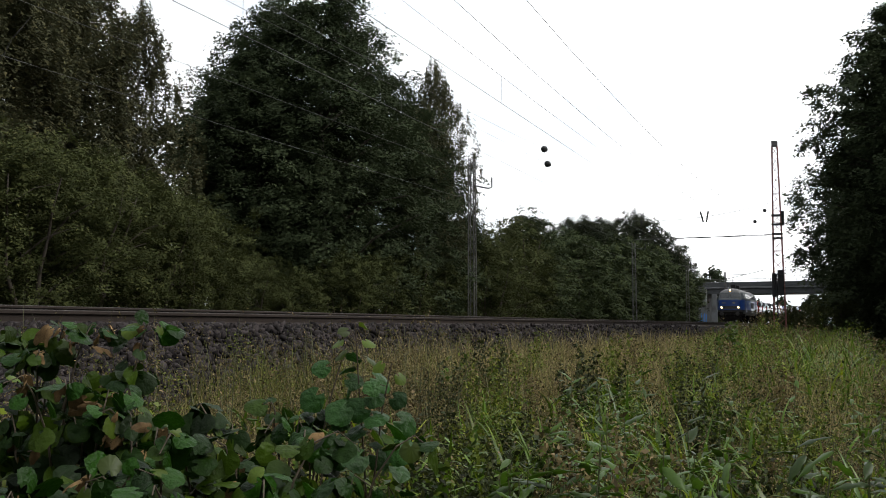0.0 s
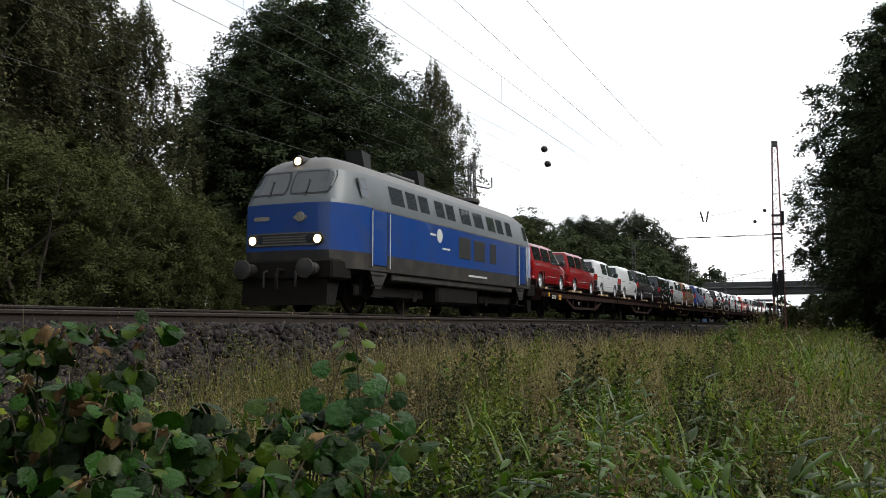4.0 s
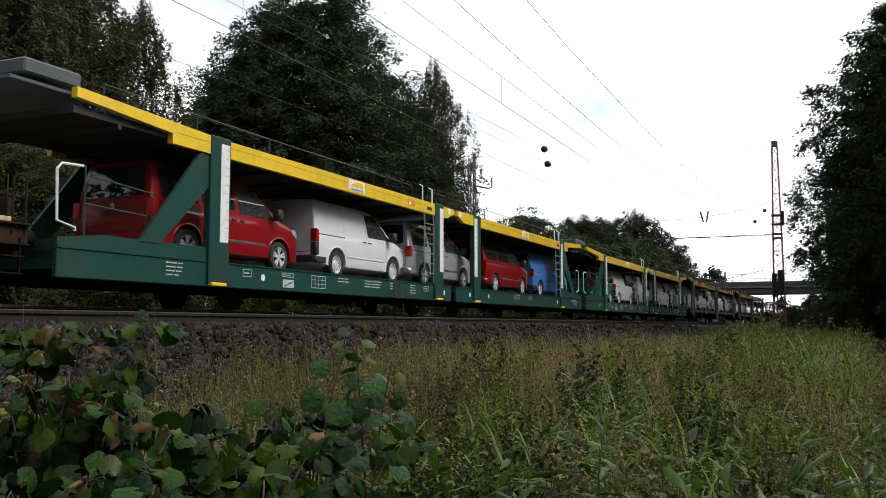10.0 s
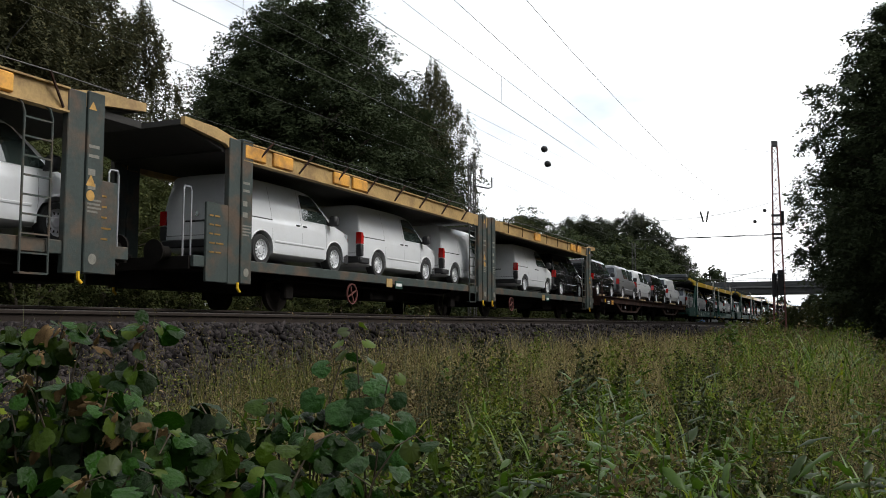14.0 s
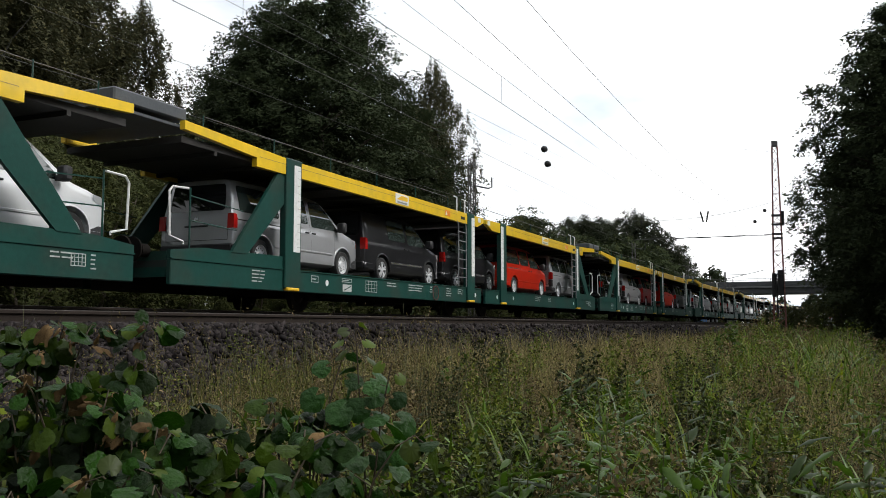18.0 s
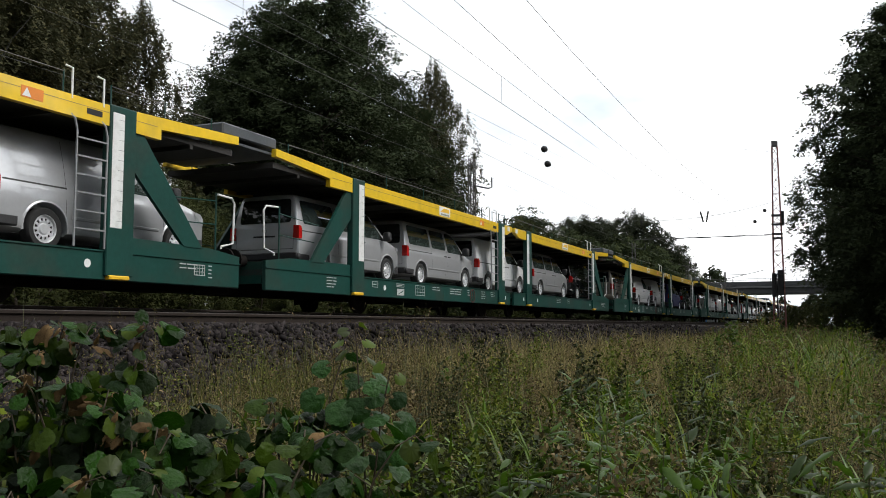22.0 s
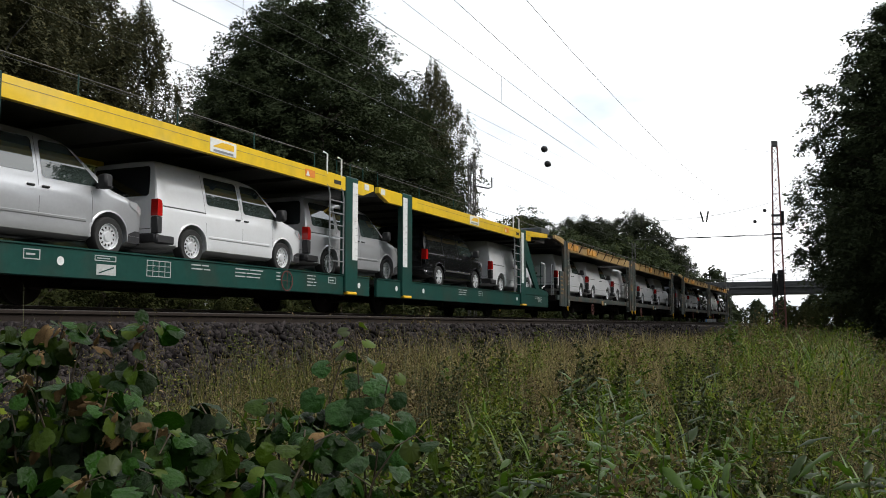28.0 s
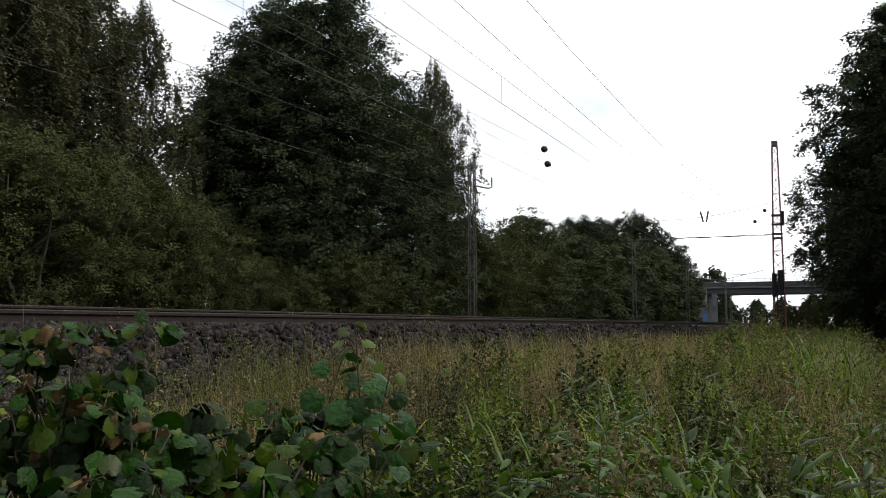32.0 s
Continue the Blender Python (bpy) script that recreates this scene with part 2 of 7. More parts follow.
M_LEAF_WILLOW = mat("leaf_willow", (0.044, 0.053, 0.019), hue=(0.070, 0.074, 0.024), **LEAF)
M_LEAF_FAR = mat("leaf_hedge", (0.037, 0.050, 0.023), hue=(0.058, 0.070, 0.024), **LEAF)
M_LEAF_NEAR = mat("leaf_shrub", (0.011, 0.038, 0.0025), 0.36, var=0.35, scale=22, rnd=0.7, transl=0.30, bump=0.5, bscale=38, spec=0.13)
M_LEAF_SHOOT = mat("leaf_shoot", (0.018, 0.055, 0.009), 0.38, var=0.3, scale=22, rnd=0.4, transl=0.3, bump=0.6, bscale=38, spec=0.2)
M_LEAF_LIGHT = mat("leaf_young", (0.056, 0.088, 0.007), 0.45, var=0.25, scale=14, rnd=0.6, transl=0.40, spec=0.25)
M_LEAF_DRY = mat("leaf_withered", (0.155, 0.098, 0.045), 0.8, var=0.6, scale=30, rnd=0.5, transl=0.15, spec=0.1)
M_GRASS = mat("grass_blades", (0.060, 0.090, 0.009), 0.5, var=0.2, island=0.6, hue=(0.135, 0.120, 0.026), transl=0.38, spec=0.15)
M_REED = mat("broad_grass_blades", (0.066, 0.120, 0.007), 0.38, var=0.2, island=0.5, hue=(0.160, 0.190, 0.012), transl=0.40, spec=0.28)
M_REEDBLADE = mat("reed_blade", (0.050, 0.098, 0.009), 0.36, var=0.2, scale=6, rnd=0.5, transl=0.35, spec=0.4)
M_STALKGRASS = mat("stalky_grass", (0.090, 0.105, 0.022), 0.7, var=0.2, island=0.5, hue=(0.170, 0.145, 0.060), transl=0.35, spec=0.1)
M_DRYGRASS = mat("dry_grass", (0.215, 0.175, 0.085), 0.8, var=0.2, island=0.5, hue=(0.105, 0.105, 0.028), transl=0.3, spec=0.1)
M_WEED = mat("weed_leaves", (0.068, 0.096, 0.011), 0.6, var=0.2, island=0.65, hue=(0.165, 0.172, 0.026), transl=0.3, spec=0.2)
M_WEED_BROWN = mat("weed_leaves_seeding", (0.092, 0.076, 0.030), 0.7, var=0.2, island=0.65, hue=(0.190, 0.140, 0.075), transl=0.25, spec=0.15)
M_LEAF_LANCE = mat("leaf_lance", (0.036, 0.072, 0.006), 0.36, var=0.25, scale=14, rnd=0.6, transl=0.35, spec=0.20)
# inner shrub leaves, darker than the outer ones: shade put into the colour
M_LEAF_MASS_SHADE = mat("leaf_shrub_mass", (0.008, 0.021, 0.0025), 0.44, var=0.30, scale=22, island=0.6, hue=(0.034, 0.060, 0.004), transl=0.30, bump=0.5, bscale=38, spec=0.10)
M_HANDWHEEL = mat("faded_red_wheel", (0.10, 0.028, 0.022), 0.7, var=0.3, scale=12)
M_HERB = mat("herb_leaves", (0.036, 0.068, 0.007), 0.40, var=0.25, island=0.6, hue=(0.120, 0.150, 0.018), transl=0.35, spec=0.2)
M_FADED = mat("grimy_lettering", (0.17, 0.165, 0.14), 0.7, var=0.4, scale=14)
M_FADEDSIGN = mat("faded_sign", (0.42, 0.24, 0.06), 0.7, var=0.35, scale=14)
M_LETTER = mat("faded_lettering", (0.42, 0.44, 0.43), 0.6, var=0.3, scale=20)
M_WEED_DARK_SHADE = mat("weed_leaves_dark", (0.024, 0.031, 0.010), 0.6, var=0.3, island=0.6, hue=(0.060, 0.066, 0.014), transl=0.25, spec=0.15)


# ---- mesh helpers ----
class Geo:
    """Collects vertices and faces of one mesh."""

    def __init__(self):
        self.v, self.f = [], []

    def add(self, verts, faces):
        n = len(self.v)
        self.v += [tuple(p) for p in verts]
        self.f += [tuple(i + n for i in q) for q in faces]
        return self

    def box(self, x0, x1, y0, y1, z0, z1, c=0.0):
        if c <= 0:
            v = [(x, y, z) for z in (z0, z1) for y in (y0, y1) for x in (x0, x1)]
            return self.add(v, [(0, 2, 3, 1), (4, 5, 7, 6), (0, 1, 5, 4), (2, 6, 7, 3), (0, 4, 6, 2), (1, 3, 7, 5)])
        bm = bmesh.new()
        bmesh.ops.create_cube(bm, size=1.0)
        bmesh.ops.transform(bm, matrix=Matrix.LocRotScale(((x0 + x1) / 2, (y0 + y1) / 2, (z0 + z1) / 2), None, (abs(x1 - x0), abs(y1 - y0), abs(z1 - z0))), verts=bm.verts)
        bmesh.ops.bevel(bm, geom=bm.edges[:], offset=c, segments=1, affect="EDGES")
        return self.bm(bm)

    def bm(self, bm):
        bm.verts.index_update()
        self.add([v.co[:] for v in bm.verts], [[v.index for v in q.verts] for q in bm.faces])
        bm.free()
        return self

    def prism(self, pts, y0, y1):
        """A polygon in x, z run from y0 to y1."""
        n = len(pts)
        v = [(x, y0, z) for x, z in pts] + [(x, y1, z) for x, z in pts]
        f = [tuple(range(n)), tuple(range(2 * n - 1, n - 1, -1))]
        f += [(i, i + n, (i + 1) % n + n, (i + 1) % n) for i in range(n)]
        return self.add(v, f)

    def beam(self, p, q, w, h=None, up=(0, 0, 1)):
        p, q, h = Vector(p), Vector(q), h or w
        d = (q - p).normalized()
        u = Vector(up)
        if abs(d.dot(u)) > 0.98:
            u = Vector((0, 1, 0))
        a = d.cross(u).normalized() * w / 2
        b = a.cross(d).normalized() * h / 2
        v = [e + s * a + t * b for e in (p, q) for s, t in ((-1, -1), (1, -1), (1, 1), (-1, 1))]
        return self.add(v, [(3, 2, 1, 0), (4, 5, 6, 7), (0, 1, 5, 4), (1, 2, 6, 5), (2, 3, 7, 6), (3, 0, 4, 7)])

    def tube(self, pts, r, n=6, caps=True):
        pts = [Vector(p) for p in pts]
        rr = r if isinstance(r, (list, tuple)) else [r] * len(pts)
        rings = []
        base = len(self.v)
        ref = None
        for i, p in enumerate(pts):
            d = (pts[min(i + 1, len(pts) - 1)] - pts[max(i - 1, 0)]).normalized()
            if ref is None:
                ref = d.orthogonal().normalized()
            ref = (ref - d * ref.dot(d)).normalized()
            b = d.cross(ref)
            rings += [p + (ref * math.cos(2 * math.pi * k / n) + b * math.sin(2 * math.pi * k / n)) * rr[i] for k in range(n)]
        f = [(i * n + k, i * n + (k + 1) % n, (i + 1) * n + (k + 1) % n, (i + 1) * n + k) for i in range(len(pts) - 1) for k in range(n)]
        if caps:
            f += [tuple(range(n - 1, -1, -1)), tuple(range((len(pts) - 1) * n, len(pts) * n))]
        return self.add(rings, f)

    def lathe(self, prof, cx, cy, cz, n=20, axis="y", closed=False):
        """prof: (radius, offset along the axis)."""
        v = []
        for r, o in prof:
            for k in range(n):
                a = 2 * math.pi * k / n
                c, s = r * math.cos(a), r * math.sin(a)
                v.append((cx + c, cy + o, cz + s) if axis == "y" else (cx + o, cy + c, cz + s) if axis == "x" else (cx + c, cy + s, cz + o))
        m = len(prof)
        f = [(i * n + k, (i + 1) * n + k, (i + 1) * n + (k + 1) % n, i * n + (k + 1) % n) for i in range(m - 1) for k in range(n)]
        if closed:
            f += [((m - 1) * n + k, k, (k + 1) % n, (m - 1) * n + (k + 1) % n) for k in range(n)]
        else:
            f += [tuple(range(n)), tuple(range(m * n - 1, (m - 1) * n - 1, -1))]
        return self.add(v, f)

    def mesh(self, name, material, smooth=None):
        me = bpy.data.meshes.new(name)
        me.from_pydata(self.v, [], self.f)
        me.materials.append(material)
        b = bmesh.new()
        b.from_mesh(me)
        bmesh.ops.recalc_face_normals(b, faces=b.faces)
        b.to_mesh(me)
        b.free()
        if smooth:
            me.shade_smooth()
            me.set_sharp_from_angle(angle=radians(smooth))
        return me


def part(name, geo, material, parent, label="", smooth=None):
    me = geo if isinstance(geo, bpy.types.Mesh) else geo.mesh(name, material, smooth)
    ob = new(name, me)
    ob.parent = parent
    if label:
        ob["label"] = label
    return ob


def thing(name, label, category, group="", kind="", geo=None, material=None, smooth=None):
    ob = new(name, geo.mesh(name, material, smooth) if geo else None)
    return tagged(ob, label, category, group, kind)


def bulk(name, V, F, material):
    """A large mesh from arrays: V (n, 3), F (m, 3) or (m, 4)."""
    me = bpy.data.meshes.new(name)
    k = F.shape[1]
    me.vertices.add(len(V))
    me.vertices.foreach_set("co", V.astype(np.float32).ravel())
    me.loops.add(F.size)
    me.loops.foreach_set("vertex_index", F.astype(np.int32).ravel())
    me.polygons.add(len(F))
    me.polygons.foreach_set("loop_start", np.arange(0, F.size, k, dtype=np.int32))
    me.update(calc_edges=True)
    me.materials.append(material)
    return me


# ---- ground, track bed, rails ----
def make_ground():
    prof = [(-3000, 0), (-300, 0), (-40, 0), (-12, 0), (-6, 0.02), (-3, 0), (0, -0.05), (2, 0.0), (4, 0.10), (5.2, 0.32), (6.2, 0.40), (12, 0.40), (15.5, 0.55), (18, 0.45), (24, 0.4), (60, 0.4), (300, 0.4), (3000, 0.4)]
    xs = [-3000, -600, -120, -30] + [x for x in np.arange(-10, 100, 2.5)] + [110, 130, 160, 200, 260, 400, 800, 1600, 4000]
    rng = np.random.default_rng(3)
    V = [(x, y, z + (rng.uniform(-0.05, 0.05) if abs(y) < 30 and -20 < x < 120 else 0)) for x in xs for y, z in prof]
    n = len(prof)
    F = [(i * n + j, (i + 1) * n + j, (i + 1) * n + j + 1, i * n + j + 1) for i in range(len(xs) - 1) for j in range(n - 1)]
    g = Geo().add(V, F)
    thing("ground", "overgrown verge soil under weeds and grass", "ground", kind="structure", geo=g, material=M_SOIL, smooth=60)
    # ballast bed of both tracks
    top0, top1 = NEAR_Z - 0.21, RAIL_Z - 0.19
    pr = [(5.05, 0.30), (5.6, 0.62), (6.35, top0 - 0.03), (6.6, top0), (9.6, top0), (10.1, top1), (13.9, top1), (14.4, top1 - 0.05), (15.9, 0.35)]
    xs = list(np.arange(-20, 110, 0.5)) + [120, 135, 150, 175, 200, 250, 300, 360, 420, 1200]
    V = [(x, y + bend(x) + (rng.uniform(-0.06, 0.06) if 0 < j < 8 else 0), z + (rng.uniform(-0.03, 0.03) if 0 < j < 8 else 0)) for x in [-900] + xs for j, (y, z) in enumerate(pr)]
    n = len(pr)
    F = [(i * n + j, (i + 1) * n + j, (i + 1) * n + j + 1, i * n + j + 1) for i in range(len(xs)) for j in range(n - 1)]
    thing("track_bed", "dark grey crushed stone ballast bed", "ballast", kind="structure", geo=Geo().add(V, F), material=M_BED)


def rail_profile(y, z, w=1.0):
    """Flat-bottomed rail, foot to head, top at z."""
    h = 0.154
    half = [(0.0625, -h), (0.0625, -h + 0.012), (0.03, -h + 0.026), (0.0085, -h + 0.04), (0.0085, -0.045), (0.033, -0.036), (0.0335, -0.008), (0.026, 0)]
    return [(y + a, z + b) for a, b in half] + [(y - a, z + b) for a, b in reversed(half)]


def make_rails():
    for nm, yc, zt in (("near", NEAR_Y, NEAR_Z), ("far", TRACK_Y, RAIL_Z)):
        tr = thing("railway_track", "railway track with dark steel rails on ballast" if nm == "near" else "railway track under the moving train", "track", group="railway tracks", kind="structure")
        for s in (-0.7515, 0.7515):
            p = rail_profile(yc + s, zt)
            n = len(p)
            xs = [-900, BEND_X] + [BEND_X + 15 * k for k in range(1, 27)] + [1200]
            V = [(x, a + bend(x), b) for x in xs for a, b in p]
            part("rail", Geo().add(V, [(i + n * k, (i + 1) % n + n * k, (i + 1) % n + n + n * k, i + n + n * k) for k in range(len(xs) - 1) for i in range(n)]), M_RAIL, tr)
            g = Geo()
            V = [(x, yc + s + bend(x) + a, zt + b) for x in xs for a, b in ((-0.027, 0.0), (-0.027, 0.003), (0.027, 0.003), (0.027, 0.0))]
            g.add(V, [(i + 4 * k, (i + 1) % 4 + 4 * k, (i + 1) % 4 + 4 + 4 * k, i + 4 + 4 * k) for k in range(len(xs) - 1) for i in range(4)])
            part("rail_head", g, M_RAILHEAD, tr, "polished running surface")
        g = Geo()
        for i in range(200):
            x = -4 + i * 0.63
            g.box(x, x + 0.26, yc - 1.3 + bend(x), yc + 1.3 + bend(x), zt - 0.36, zt - 0.165)
        tagged(part("sleepers", g, M_SLEEPER, tr), kind="stuff")


def make_ballast_stones():
    rng = np.random.default_rng(11)
    cube = np.array([(x, y, z) for z in (-1, 1) for y in (-1, 1) for x in (-1, 1)], float)
    tri = np.array([(0, 2, 3), (0, 3, 1), (4, 5, 7), (4, 7, 6), (0, 1, 5), (0, 5, 4), (2, 6, 7), (2, 7, 3), (0, 4, 6), (0, 6, 2), (1, 3, 7), (1, 7, 5)])
    shapes = [cube * rng.uniform(0.25, 1.15, (8, 3)) * np.array([1.05, 0.8, 0.6]) for k in range(10)]
    top0 = NEAR_Z - 0.20
    n = 17000
    x = 1 / (1 / 46 + rng.random(n) * (1 / 3.6 - 1 / 46))
    y = rng.uniform(4.95, 7.15, n)
    z = np.interp(y, [5.05, 5.6, 6.35, 6.6, 7.2], [0.30, 0.62, top0 - 0.03, top0, top0]) + rng.uniform(-0.02, 0.035, n)
    size = 0.042 * (0.45 + 0.95 * rng.random(n) ** 1.5) * (1 + 0.02 * x)
    VV = []
    for i in range(n):
        R = np.array(Euler(rng.uniform(0, 6.28, 3)).to_matrix())
        VV.append(shapes[i % 10] @ R.T * size[i] + (x[i], y[i], z[i]))
    FF = (tri[None] + 8 * np.arange(n)[:, None, None]).reshape(-1, 3)
    ob = new("ballast_stones", bulk("ballast_stones", np.concatenate(VV), FF, M_BALLAST))
    tagged(ob, "loose dark grey crushed ballast stones beside the rail", "ballast", kind="stuff")


make_ground()
make_rails()
make_ballast_stones()


# ---- bridge, masts, wires ----
def make_bridge():
    br = thing("road_bridge", "grey concrete road bridge over the railway with railing", "bridge")
    X = 187.0
    part("deck", Geo().box(X, X + 9, -60, 29, 9.05, 9.80, 0.06), M_GIRDER, br)
    part("edge_beam", Geo().box(X - 0.35, X - 0.02, -60, 29, 8.82, 9.78, 0.05), M_GIRDER, br, "blue-grey edge beam")
    part("ledge", Geo().box(X - 0.55, X + 0.4, -60, 29, 8.50, 8.80, 0.04), M_CONCRETE, br, "pale concrete ledge")
    part("girder", Geo().box(X - 0.2, X + 8.5, -60, 25, 7.35, 8.49, 0.05), M_GIRDER, br, "dark girder under the deck")
    # black strip filling the gap between girder and deck
    part("bearing_strip", Geo().box(X + 1.2, X + 8, -60, 25, 8.5, 9.1), M_BLACK, br)
    part("pier", Geo().box(X - 0.6, X + 0.4, 21.9, 22.9, 0.2, 7.4, 0.05), M_CONCRETE, br, "slim concrete pier")
    for z in (10.05, 10.35):
        part("handrail", Geo().box(X - 0.2, X - 0.14, -60, 34, z, z + 0.06), M_MAST, br)
    first = None
    for i in range(38):
        y = -58 + i * 2.4
        if first is None:
            first = Geo().box(-0.03, 0.03, -0.03, 0.03, 9.6, 10.42).mesh("railing_post", M_MAST)
        part("railing_post", first, None, br).location = (X - 0.17, y, 0)
    part("abutment", Geo().box(X - 1.5, X + 9, 23.8, 31, 0.2, 8.45, 0.05), M_CONCRETE, br, "stained concrete abutment")
    part("wing_wall", Geo().prism([(X - 10, 0.2), (X - 1.5, 0.2), (X - 1.5, 9.0), (X - 10, 4.0)], 26.5, 27.3), M_CONCRETE, br)
    g = Geo()
    rng = random.Random(5)
    for i in range(14):
        y = 24.0 + i * 0.4
        g.beam((X - 1.53, y, 0.6 + rng.random() * 1.2), (X - 1.53, y + 0.3 - 0.6 * rng.random(), 2.0 + rng.random() * 1.6), 0.02, 0.22, up=(0, 1, 0))
    part("graffiti", g, PAINT["light_blue"], br, "faded blue spray paint strokes")
    # embankment of the road
    g = Geo().prism([(X - 14, 0.1), (X + 24, 0.1), (X + 9, 9.2), (X, 9.2)], 31, 90)
    thing("embankment", "grassy road embankment behind the bridge", "embankment", kind="structure", geo=g, material=M_SOIL)


def lattice(g, x, y, z0, z1, w0, w1, step, ang=0.05):
    """Four-legged lattice mast."""
    n = max(2, int((z1 - z0) / step))
    def c(i, k):
        t = i / n
        w = (w0 * (1 - t) + w1 * t) / 2
        return (x + w * (-1 if k in (0, 3) else 1), y + w * (-1 if k in (0, 1) else 1), z0 + (z1 - z0) * t)
    for k in range(4):
        g.beam(c(0, k), c(n, k), ang * 1.5)
    for i in range(n):
        for k in range(4):
            a, b = (k, (k + 1) % 4) if i % 2 else ((k + 1) % 4, k)
            g.beam(c(i, a), c(i + 1, b), ang * 0.7)
            if i % 3 == 0:
                g.beam(c(i, k), c(i, (k + 1) % 4), ang * 0.6)
    return g


def make_masts():
    for i, (x, top) in enumerate(((42.2, 9.75), (82.4, 8.75), (114.8, 8.7), (165.0, 8.7))):
        m = thing("catenary_mast", "slim grey steel lattice catenary mast beside the track", "mast", group="catenary masts")
        part("lattice", lattice(Geo(), x, 17.0, 0.3, top, 0.34, 0.26, 0.55, 0.028), M_MAST, m)
        part("foundation", Geo().box(x - 0.35, x + 0.35, 16.65, 17.35, 0.2, 0.75, 0.04), M_CONCRETE, m)
        # hook bracket on top towards the track
        part("top_arm", Geo().tube([(x, 16.9, 8.3), (x, 16.1, 8.1), (x, 15.9, 8.15), (x, 15.9, 8.65)], 0.035), M_BLACK, m)
    # tall head-span tower on the near side
    x, y = 83.5, 4.50
    t = thing("lattice_tower", "tall rust-red steel lattice tower carrying the cross-span wires", "tower")
    part("lattice", lattice(Geo(), x, y, 0.0, 17.0, 1.02, 0.44, 0.85, 0.070), M_REDMAST, t)
    part("cap", Geo().box(x - 0.26, x + 0.26, y - 0.26, y + 0.26, 17.0, 17.5, 0.04), M_MAST, t)
    part("foundation", Geo().box(x - 0.9, x + 0.9, y - 0.9, y + 0.9, -0.2, 0.3, 0.05), M_CONCRETE, t)
    for z in (8.72, 9.1, 9.95, 10.75):
        part("clamp", Geo().box(x - 0.46, x + 0.46, y - 0.46, y + 0.46, z, z + 0.12), M_BLACK, t)
    part("tension_weight", Geo().box(x - 0.2, x + 0.2, y - 0.62, y - 0.30, 9.9, 11.2, 0.03), M_BLACK, t)
    s = thing("light_signal", "pair of black railway signal screens seen from behind", "signal")
    part("screen", Geo().box(75.9, 76.1, 4.30, 4.62, 3.35, 5.30, 0.05), M_BLACK, s)
    part("screen", Geo().box(75.9, 76.1, 3.70, 4.18, 3.5, 5.55, 0.05), M_BLACK, s)
    part("post", Geo().tube([(76.0, 4.24, 0.1), (76.0, 4.24, 5.2)], 0.05, 8), M_BLACK, s)
    part("hood", Geo().box(75.75, 75.92, 3.75, 4.58, 5.15, 5.22), M_BLACK, s)
    part("foot_frame", Geo().box(75.9, 76.1, 3.65, 4.85, 0.55, 0.70, 0.02), M_BLACK, s)


def sag(p, q, dip, n=16):
    p, q = Vector(p), Vector(q)
    return [p.lerp(q, i / n) - Vector((0, 0, dip * 4 * (i / n) * (1 - i / n))) for i in range(n + 1)]


